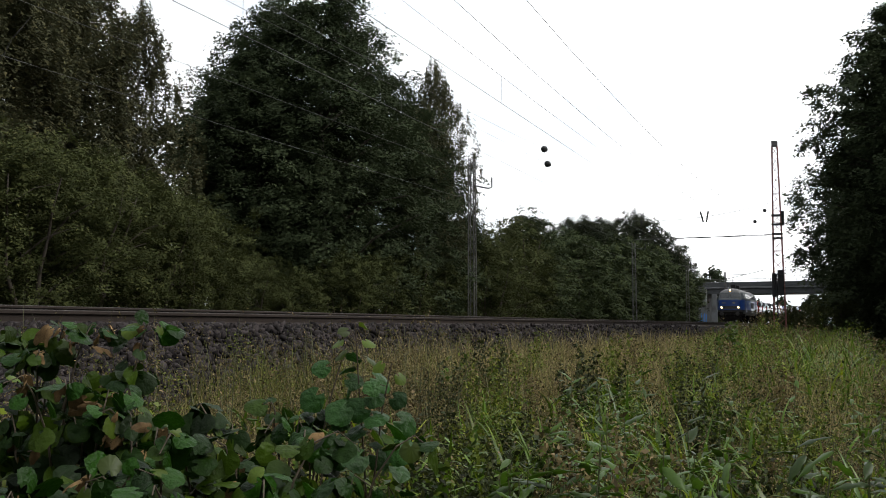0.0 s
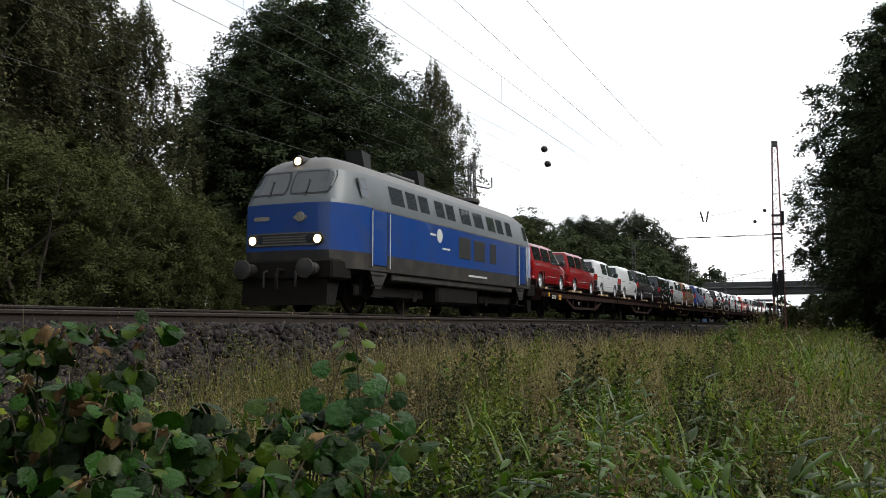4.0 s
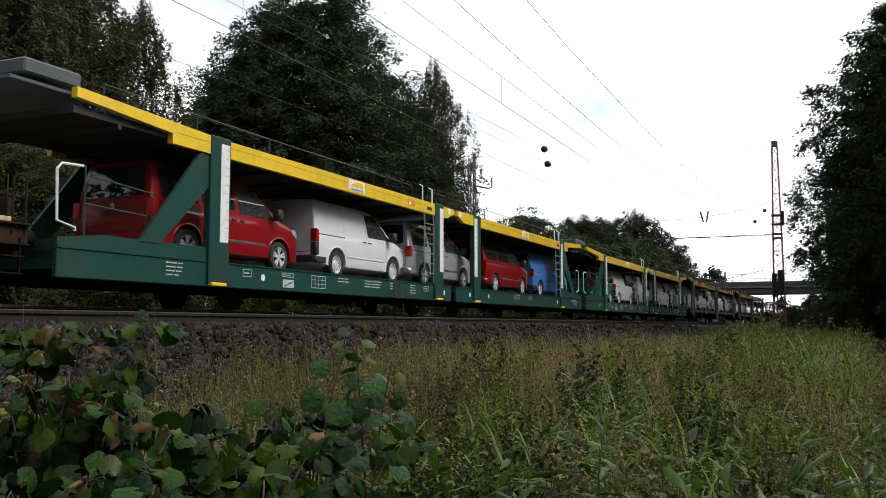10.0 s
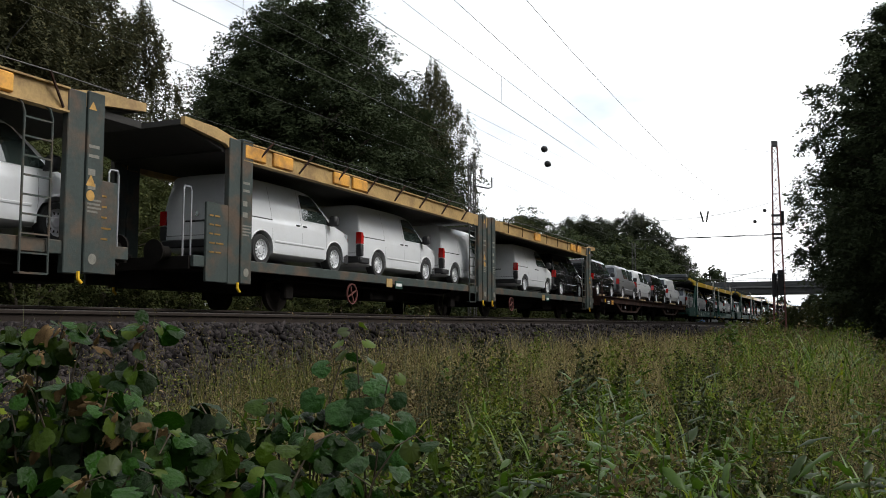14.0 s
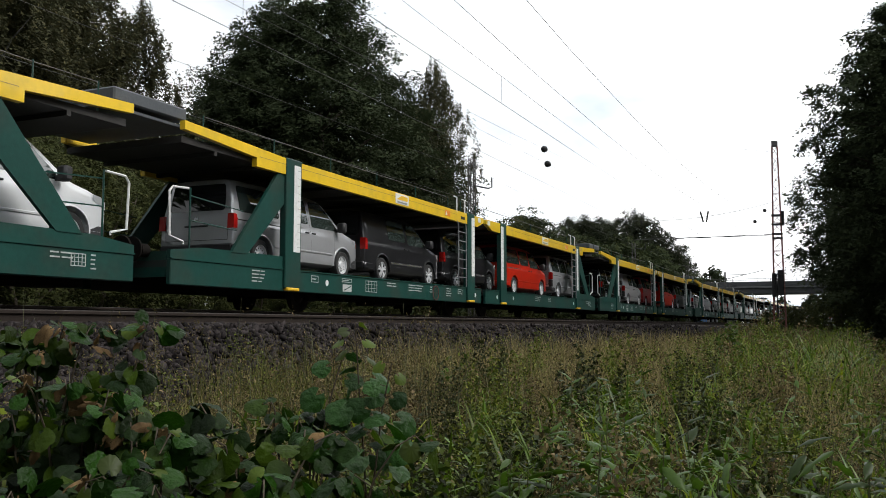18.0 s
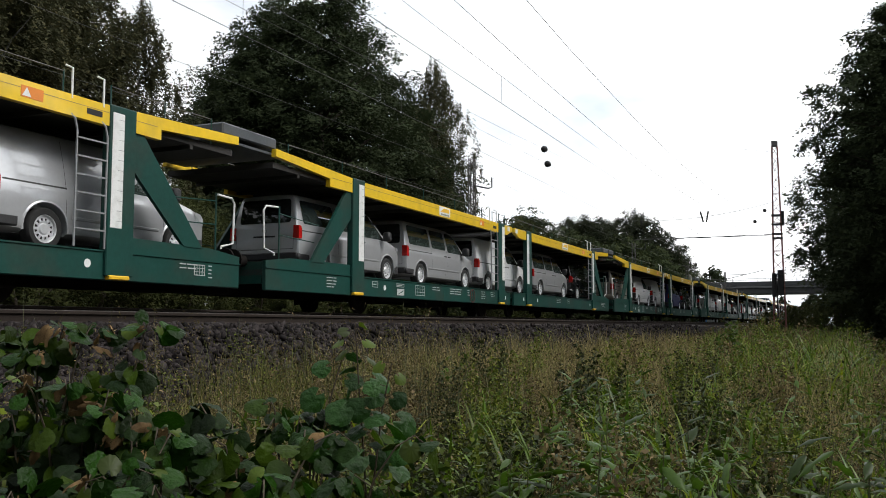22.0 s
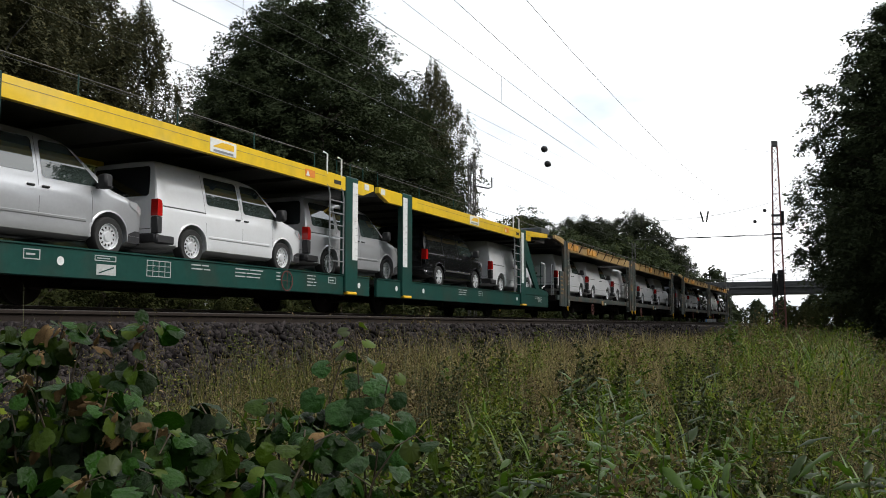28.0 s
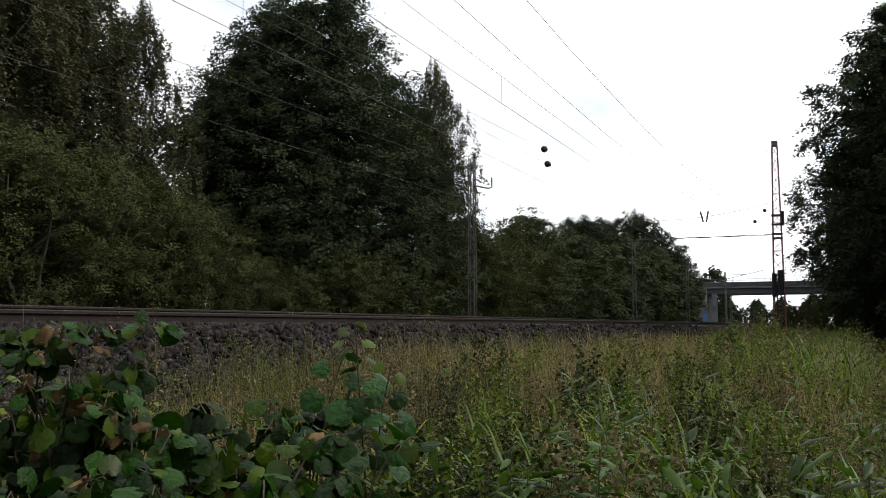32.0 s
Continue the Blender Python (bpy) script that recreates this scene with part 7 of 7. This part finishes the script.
        for z in (1.69, 1.75, 1.81):
            pane("band_rib", d, 1, -0.66, 0.66, z - 0.012, z + 0.012, 0.022, M_LOCOROOF)
        for y in (-0.92, 0.92):
            xn = nose(y, 1.74)
            part("lamp_housing", Geo().lathe([(0.13, -0.04 * d), (0.155, -0.03 * d), (0.16, 0.30 * d)], at(xn), y, 1.74, 18, "x"), M_LOCODARK, lo)
            part("inner_lamp", Geo().lathe([(0.09, -0.03 * d), (0.10, 0.2 * d)], at(nose(0.70, 1.74)), y * 0.74, 1.74, 14, "x"), M_GLASS_LOCO, lo, "dark unlit tail lamp")
            if d > 0:
                part("headlamp", Geo().lathe([(0.02, -0.062), (0.085, -0.058), (0.105, -0.04)], xn, y, 1.74, 16, "x"), M_BEAM, lo, "lit warm headlamp")
        if d > 0:
            part("top_lamp_housing", Geo().lathe([(0.14, -0.06), (0.16, 0.0), (0.16, 0.7)], 0.62, 0, 3.74, 16, "x"), M_LOCODARK, lo)
            part("top_lamp", Geo().lathe([(0.02, -0.082), (0.085, -0.078), (0.10, -0.06)], 0.62, 0, 3.74, 14, "x"), M_BEAM, lo, "lit warm top lamp")
        for s in (-1, 1):
            pane("window_rubber", d, s, 0.03, 1.13, 2.84, 3.46, 0.008, M_BLACK)
            pane("windscreen", d, s, 0.07, 1.09, 2.88, 3.42, 0.014, M_GLASS_LOCO, "dark cab windscreen")
            pane("wiper", d, s, 0.50, 0.53, 2.80, 3.22, 0.03, M_BLACK)
            pane("number_bars" if s * d < 0 else "front_emblem", d, s, 0.42 if s * d > 0 else 0.25, 0.92 if s * d > 0 else 0.62, 2.22, 2.32, 0.012, M_FADED, "plain pale bars")
        part("emblem_disc", Geo().lathe([(0.02, -0.03 * d), (0.12, -0.025 * d), (0.13, 0.05 * d)], at(nose(0.43, 2.28)), -0.43 * d, 2.28, 16, "x"), M_FADED, lo, "round pale emblem")
        # cab door and steps on each side
        for y in (-1, 1):
            xa = at(1.62)
            part("cab_door", Geo().box(*sorted((xa, xa + 0.80 * d)), *sorted((y * (W + 0.010), y * (W - 0.05))), 1.20, 2.58, 0.01), M_LOCOBLUE, lo)
            for q in (0.0, 0.80):
                part("door_edge", Geo().box(*sorted((xa + q * d - 0.015, xa + q * d + 0.015)), *sorted((y * (W + 0.014), y * (W - 0.05))), 1.15, 2.62), M_BLACK, lo)
            for xb in (xa - 0.08 * d, xa + 0.88 * d):
                part("grab_rail", Geo().tube([(xb, y * (W + 0.06), 1.15), (xb, y * (W + 0.06), 2.55)], 0.018, 5), M_LETTER, lo)
            for z in (0.40, 0.68, 0.94):
                part("step", Geo().box(*sorted((xa + 0.05 * d, xa + 0.75 * d)), *sorted((y * 1.25, y * 1.48)), z, z + 0.03), M_UNDER, lo)
            part("lifting_eye", Geo().prism([(at(1.6), 1.08), (at(2.6), 1.08), (at(2.2), 0.62), (at(1.9), 0.62)], *sorted((y * 1.40, y * 1.47))), M_LOCODARK, lo)
    # flank windows in the slanting grey band
    for y in (-1, 1):
        for xa, ww, glass in ((1.18, 0.34, 0), (2.75, 0.80, 0), (3.75, 0.62, 0), (4.55, 0.62, 0), (5.65, 0.62, 0), (6.45, 0.62, 0), (7.55, 0.80, 0), (8.65, 0.80, 0), (9.85, 0.70, 1), (10.75, 0.60, 0), (11.7, 0.55, 0), (13.55, 0.34, 1)):
            V = []
            for z in (2.86, 3.34):
                yy = y * (float(np.interp(z, LEVEL, WIDTH)) + 0.008)
                V += [(xa, yy, z), (xa + ww, yy, z)]
            part("side_window", Geo().add(V, [(0, 1, 3, 2)]), M_GLASS if glass else M_GLASS_LOCO, lo)
            V = []
            for z in (2.82, 3.38):
                yy = y * (float(np.interp(z, LEVEL, WIDTH)) + 0.004)
                V += [(xa - 0.05, yy, z), (xa + ww + 0.05, yy, z)]
            part("window_frame", Geo().add(V, [(0, 1, 3, 2)]), M_LOCOROOF, lo, "pale window frame")
        for xa in (7.2, 8.45, 9.9):
            gr = part("grille", Geo().box(xa, xa + (0.95 if xa < 9 else 0.55), *sorted((y * (W + 0.01), y * (W - 0.04))), 1.75, 2.42, 0.01), M_BLACK, lo, "dark air intake grille")
            for k in range(6):
                part("slat", Geo().box(xa + 0.03, xa + (0.92 if xa < 9 else 0.52), *sorted((y * (W + 0.018), y * (W + 0.008))), 1.80 + k * 0.105, 1.82 + k * 0.105), M_LOCODARK, gr)
        part("flank_emblem", Geo().lathe([(0.20, -0.006), (0.20, 0.006)], 5.75, y * (W + 0.005), 2.30, 20), M_LETTER, lo, "pale round emblem")
        part("lettering", Geo().box(5.95, 6.5, *sorted((y * (W + 0.006), y * (W - 0.01))), 1.92, 1.97).box(5.1, 5.5, *sorted((y * (W + 0.006), y * (W - 0.01))), 2.27, 2.33), M_LETTER, lo, "plain pale bars")
        part("frame_bars", Geo().box(8.0, 9.6, *sorted((y * (W + 0.004), y * (W - 0.02))), 1.22, 1.28), M_LETTER, lo)
    # roof details
    for xa in (3.45, 7.0):
        part("exhaust", Geo().prism([(xa + 0.06, 3.95), (xa + 0.42, 3.95), (xa + 0.36, 4.46), (xa - 0.16, 4.50)], -0.26, 0.26), M_BLACK, lo, "sooty flared exhaust hood")
    part("roof_fan", Geo().lathe([(0.85, 0.0), (0.85, 0.10), (0.7, 0.14)], 10.5, 0, 3.94, 20, "z"), M_LOCODARK, lo)
    part("roof_hatch", Geo().box(4.6, 6.2, -0.5, 0.5, 3.96, 4.07, 0.03), M_LOCOROOF, lo)
    part("horn", Geo().tube([(2.3, 0.4, 3.95), (2.0, 0.4, 4.1)], 0.05, 8), M_GALV, lo)
    for xc in (3.4, 11.8):
        bg = part("bogie", Geo().box(xc - 2.0, xc + 2.0, -1.16, -1.0, 0.42, 0.72, 0.04).box(xc - 2.0, xc + 2.0, 1.0, 1.16, 0.42, 0.72, 0.04).box(xc - 0.3, xc + 0.3, -1.1, 1.1, 0.4, 0.8), M_UNDER, lo)
        for dx in (-1.4, 1.4):
            part("wheelset", shared(("ws", 0.5), lambda: wheelset_mesh(0.5)), None, bg).location = (xc + dx, 0, 0)
            g = Geo()
            for y in (-1.12, 1.12):
                g.lathe([(0.16, -0.06), (0.16, 0.06)], xc + dx, y, 0.5, 12)
                for k in (-0.3, 0.3):
                    g.tube([(xc + dx + k, y, 0.55), (xc + dx + k, y, 0.95)], 0.08, 8)
            part("axle_box", g, M_UNDER, bg)
    return lo


put(make_loco(), 106.76, RAIL_Z)


# ---- shrubs close to the camera ----
def leaf_mesh(name, L, wd, m, seed, n=8, heart=True, curl=0.25, crumple=0.02):
    """A leaf, base at the origin, tip along +x. heart: rounded, shallowly lobed and toothed; else slim."""
    rng = random.Random(seed)
    V = []
    if heart:
        k = 4 * n
        for ring_r in (0.52, 1.0):
            for i in range(k + 1):
                a = radians(-162 + 324 * i / k)
                r = 0.5 * (1 + 0.18 * math.cos(a) + 0.045 * math.cos(5 * a) * (abs(a) < 2.4))
                if ring_r == 1.0:
                    r *= 1 + (0.025 if i % 2 else -0.02) + rng.uniform(-0.02, 0.02)
                r *= ring_r
                x, y = r * math.cos(a) * L + 0.42 * L, r * math.sin(a) * wd
                fold = 0.22 * abs(y) - 0.9 * y * y / wd
                V.append((x, y, fold - curl * (x * x) / L + rng.uniform(-crumple, crumple) * L * ring_r))
        V.append((0.30 * L, 0.0, -0.01 * L))
        w = k + 1
        f = [(i, w + i, w + i + 1, i + 1) for i in range(k)] + [(2 * w, i, i + 1) for i in range(k)]
        return Geo().add(V, f).mesh(name, m, 70)
    for i in range(n + 1):
        t = i / n
        w = wd * 0.5 * math.sin(math.pi * (0.06 + 0.94 * t) ** 0.85) ** 0.9 if t < 1 else 0.001
        wave = rng.uniform(-0.10, 0.10) * L
        for u in (-1, -0.55, 0, 0.55, 1):
            V.append((L * t, u * w, -curl * L * t * t + 0.10 * wd * abs(u) * (1.3 - abs(u)) - 0.10 * wd * u * u + wave * u * abs(u) * 0.5))
    f = [(5 * i + j, 5 * i + 5 + j, 5 * i + 6 + j, 5 * i + 1 + j) for i in range(n) for j in range(4)]
    return Geo().add(V, f).mesh(name, m, 70)


LEAVES = [leaf_mesh("leaf", 0.110, 0.120, M_LEAF_NEAR, 1, curl=0.12), leaf_mesh("leaf", 0.098, 0.102, M_LEAF_NEAR, 2, curl=0.2), leaf_mesh("leaf", 0.080, 0.078, M_LEAF_NEAR, 3, curl=0.3), leaf_mesh("leaf", 0.082, 0.080, M_LEAF_LIGHT, 4, curl=0.15), leaf_mesh("leaf", 0.072, 0.056, M_LEAF_DRY, 5, 4, curl=1.1, crumple=0.16)]
LEAF_SMALL = leaf_mesh("leaf", 0.100, 0.104, M_LEAF_MASS_SHADE, 6, 4, curl=0.18)
SHOOT_LEAVES = [leaf_mesh("leaf", 0.105, 0.110, M_LEAF_SHOOT, 12, curl=0.15), leaf_mesh("leaf", 0.095, 0.098, M_LEAF_SHOOT, 13, curl=0.35)]
LEAF_SHRIVELLED = leaf_mesh("leaf", 0.060, 0.046, M_LEAF_DRY, 10, 3, curl=1.2, crumple=0.16)
LANCE = [leaf_mesh("leaf", 0.14, 0.034, M_LEAF_LANCE, 7, 5, False, 0.3), leaf_mesh("leaf", 0.11, 0.038, M_LEAF_LANCE, 8, 5, False, 0.15), leaf_mesh("leaf", 0.09, 0.036, M_LEAF_LIGHT, 9, 5, False, 0.3)]


def leaf_pose(rng, p):
    az = rng.uniform(0, 360)
    s = rng.uniform(0.42, 0.90)
    ofs = Vector((math.cos(radians(az)), math.sin(radians(az)), 0)) * rng.uniform(0.01, 0.06)
    return Matrix.LocRotScale(p + ofs, Euler((radians(-26 * math.cos(radians(150 - az)) + rng.gauss(0, 34)), radians(18 + 22 * math.cos(radians(240 - az)) + rng.gauss(0, 30)), radians(az))), (s, s, s))


def make_shrub(label, x, y, h, spread, stems, leaves, seed, arching=0.5, dry=0.1, light=0.15, singles=36):
    """Arching stems with broad leaves; the leaves on the camera's side are single parts, the rest one mass in a darker
    colour that paints the inner shade.
    """
    rng = random.Random(seed)
    sh = thing("shrub", label, "shrub", "verge shrubs")
    sh.matrix_basis = pose(x, y, float(ground_z(y)))
    spots = []
    for k in range(stems):
        a = rng.uniform(0, 6.28)
        r = spread * rng.uniform(0.2, 1.0)
        hh = h * rng.uniform(0.5, 1.0)
        bx, by = rng.uniform(-0.4, 0.4) * spread, rng.uniform(-0.4, 0.4) * spread
        pts = []
        for i in range(7):
            t = i / 6
            pts.append((bx + math.cos(a) * r * t ** 1.4 + rng.uniform(-0.012, 0.012), by + math.sin(a) * r * t ** 1.4 + rng.uniform(-0.012, 0.012), hh * math.sin(t * (1.57 + arching * 0.5))))
        part("stem", Geo().tube(pts, [0.005, 0.0045, 0.004, 0.0038, 0.0032, 0.0026, 0.0018], 5), M_TWIG, sh)
        for i in range(leaves // stems):
            q = rng.uniform(0.12, 1.0) * 6
            j = min(5, int(q))
            spots.append(Vector(pts[j]).lerp(Vector(pts[j + 1]), q - j))
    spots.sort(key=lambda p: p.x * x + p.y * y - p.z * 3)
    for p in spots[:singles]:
        u = rng.random()
        me = LEAVES[4] if u < dry else LEAVES[3] if u < dry + light else LEAVES[rng.choice((0, 0, 1, 1, 2))]
        part("leaf", me, None, sh).matrix_local = leaf_pose(rng, p)
    for idx, m in ((0, M_LEAF_MASS_SHADE), (4, M_LEAF_DRY)):
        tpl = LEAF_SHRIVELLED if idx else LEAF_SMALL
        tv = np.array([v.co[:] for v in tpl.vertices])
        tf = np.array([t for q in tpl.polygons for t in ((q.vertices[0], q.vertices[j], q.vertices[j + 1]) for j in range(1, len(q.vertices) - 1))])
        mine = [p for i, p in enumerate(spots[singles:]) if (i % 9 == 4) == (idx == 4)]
        VV, FF = [], []
        for i, p in enumerate(mine):
            M = np.array(leaf_pose(rng, p))
            VV.append(tv @ M[:3, :3].T + M[:3, 3])
            FF.append(tf + i * len(tv))
        if VV:
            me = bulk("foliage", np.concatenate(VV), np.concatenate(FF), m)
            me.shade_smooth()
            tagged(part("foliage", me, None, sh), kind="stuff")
    return sh


S1 = "leafy green shrub with broad leaves, some withered brown"
for i, (x, y, h, spread, n) in enumerate(((2.38, 2.76, 1.08, 0.42, 430), (2.36, 2.50, 1.10, 0.36, 370), (2.35, 2.14, 0.90, 0.38, 420), (1.75, 1.98, 0.82, 0.36, 310), (1.95, 1.70, 0.76, 0.36, 300), (1.62, 2.25, 0.80, 0.34, 260))):
    make_shrub(S1, x, y, h, spread, 13, n, 11 + i, 0.45, 0.19, 0.12, 30)
S2 = "low leafy shrub with arching stems and broad leaves"
for i, (x, y, h, spread, n) in enumerate(((2.28, 1.70, 0.90, 0.38, 250), (2.35, 1.50, 0.88, 0.36, 200), (2.0, 1.30, 0.64, 0.34, 170), (2.75, 1.80, 0.84, 0.3, 150), (2.16, 1.88, 0.91, 0.38, 260), (1.85, 1.48, 0.70, 0.32, 180), (2.55, 1.40, 0.72, 0.26, 110))):
    make_shrub(S2, x, y, h, spread, 9, n, 31 + i, 0.7, 0.10, 0.16, 17)


def make_shoot(label, x, y, lean, h, n, seed, pale, low):
    """One upright stem with leaves standing off it by turns, larger below."""
    rng = random.Random(seed)
    sh = thing("shrub_shoot", label, "shrub", "verge shrubs")
    sh.matrix_basis = pose(x, y, float(ground_z(y)))
    pts = [(lean[0] * t ** 1.5 + rng.uniform(-0.008, 0.008), lean[1] * t ** 1.5 + rng.uniform(-0.008, 0.008), h * t) for t in [k / 6 for k in range(7)]]
    part("stem", Geo().tube(pts, [0.006, 0.0055, 0.005, 0.0042, 0.0035, 0.0028, 0.002], 6), M_TWIG, sh)
    for i in range(n):
        t = low + (1 - low) * i / (n - 1)
        j = min(5, int(t * 6))
        p = Vector(pts[j]).lerp(Vector(pts[j + 1]), t * 6 - j)
        az = 117 + (0 if i % 2 else 180) + rng.uniform(-55, 55)
        s = rng.uniform(0.75, 1.05) * (1.0 - 0.35 * max(0.0, t - 0.75) * 4)
        q = p + Vector((math.cos(radians(az)), math.sin(radians(az)), 0.25)) * 0.045 * s
        part("leaf_stalk", Geo().tube([p, q], 0.0016, 4), M_TWIG, sh)
        me = LEAVES[3] if t > pale else SHOOT_LEAVES[rng.choice((0, 1))]
        part("leaf", me, None, sh).matrix_local = Matrix.LocRotScale(q, Euler((radians(-48 * math.cos(radians(118 - az)) + rng.gauss(0, 16)), radians(18 + rng.gauss(0, 14)), radians(az))), (s, s, s))


make_shoot("upright leafy shoot with pale young leaves on top", 2.78, 1.50, (-0.06, 0.04), 1.12, 15, 41, 0.88, 0.60)
make_shoot("upright leafy shoot with dark round leaves", 2.70, 1.52, (0.07, -0.10), 0.98, 10, 42, 0.93, 0.64)
make_shoot("leaning leafy shoot with dark round leaves", 2.63, 1.74, (0.10, -0.17), 1.05, 10, 43, 0.97, 0.62)


def make_reed(x, y, n, h, seed):
    """A tuft of long broad blades arching over."""
    rng = random.Random(seed)
    t = thing("reed_tuft", "tuft of long broad glossy green blades", "reed", "reed tufts in the verge")
    t.matrix_basis = pose(x, y, float(ground_z(y)))
    for k in range(n):
        a, L, wd, arch = rng.uniform(0, 6.28), h * rng.uniform(0.75, 1.2), rng.uniform(0.018, 0.030), rng.uniform(0.25, 1.25)
        d, e = Vector((math.cos(a), math.sin(a), 0)), Vector((-math.sin(a), math.cos(a), 0))
        V, m = [], 9
        for i in range(m + 1):
            u = i / m
            c = d * (0.02 + L * math.sin(arch * u) * u * 0.75) + Vector((0, 0, L * u * math.cos(arch * u * 0.85)))
            w = wd * (0.45 + 1.1 * u if u < 0.5 else 2.0 * (1 - u) + 0.001)
            V += [c - e * w * 0.5, c - Vector((0, 0, 0.18 * w)), c + e * w * 0.5]
        g = Geo().add(V, [(3 * i + j, 3 * i + j + 1, 3 * i + j + 4, 3 * i + j + 3) for i in range(m) for j in range(2)])
        part("blade", g, M_REEDBLADE, t, smooth=60)


for i, (x, y, n, h) in enumerate(((2.85, 1.02, 6, 0.66), (3.05, 0.72, 5, 0.62), (3.25, 0.28, 5, 0.60), (3.0, -0.02, 5, 0.55), (4.1, 0.62, 5, 0.66), (3.7, 1.30, 4, 0.62), (5.2, 0.75, 5, 0.72), (4.6, -0.12, 5, 0.6), (6.4, 1.4, 5, 0.8), (7.6, 0.9, 5, 0.85))):
    make_reed(x, y, n, h, 60 + i)
rng = random.Random(77)


def make_lance_weed(x, y, h, single):
    """Upright weed with slim glossy leaves."""
    t = thing("tall_weed", "upright weed with slim glossy green leaves", "weed", "tall weeds in the verge")
    t.matrix_basis = pose(x, y, float(ground_z(y)), 0, 0, rng.uniform(0, 360))
    lean = rng.uniform(-0.12, 0.12)
    part("stem", Geo().tube([(0, 0, 0), (lean * 0.5, 0.02, h * 0.5), (lean, 0.0, h)], [0.005, 0.004, 0.002], 5), M_STEM, t)
    n = rng.randint(10, 15)
    VV, FF, k = [], [], 0
    for i in range(n):
        q = 0.40 + 0.60 * i / n
        s = rng.uniform(0.7, 1.25)
        me = LANCE[rng.choice((0, 0, 0, 1, 1, 2))]
        M = Matrix.LocRotScale((lean * q, 0, h * q), Euler((radians(rng.uniform(-25, 25)), radians(rng.uniform(-40, 30)), i * 2.4 + rng.uniform(-0.4, 0.4))), (s, s, s))
        if single:
            part("leaf", me, None, t).matrix_local = M
        else:
            VV += [M @ v.co for v in me.vertices]
            FF += [tuple(j + k for j in p.vertices) for p in me.polygons]
            k = len(VV)
    if not single:
        tagged(part("leaves", Geo().add(VV, FF), M_LEAF_LANCE, t, smooth=70), kind="stuff")


for x, y, h in ((3.05, 1.05, 0.50), (3.2, 0.86, 0.46), (3.3, 1.22, 0.52), (3.25, 0.62, 0.44), (3.15, 0.40, 0.46), (3.45, 0.98, 0.5), (3.3, 0.2, 0.42), (3.1, 0.06, 0.44), (2.98, 0.72, 0.46), (3.0, 0.25, 0.42)):
    make_lance_weed(x, y, h + 0.12, True)
for k in range(56):
    x = 1 / (1 / 8.5 + rng.random() * (1 / 3.0 - 1 / 8.5))
    y = rng.uniform(-0.12 * x, min(0.36 * x, 2.2))
    make_lance_weed(x, y, rng.uniform(0.48, 0.70) + 0.015 * x, False)


# ---- the train runs past at a steady pace ----
def motions():
    for ob, s, y, z in MOVING:
        rows = []
        for k in range(65):
            t = 0.5 * k
            x = s - SPEED * t
            if 0 < k < 64 and (x < BEND_X - 12 or k % 2 and x > 150):
                continue
            rows.append((t, pose(x, y + bend(x), z, 0, 0, math.degrees(bend_angle(x)))))
        walk(ob, rows)


motions()
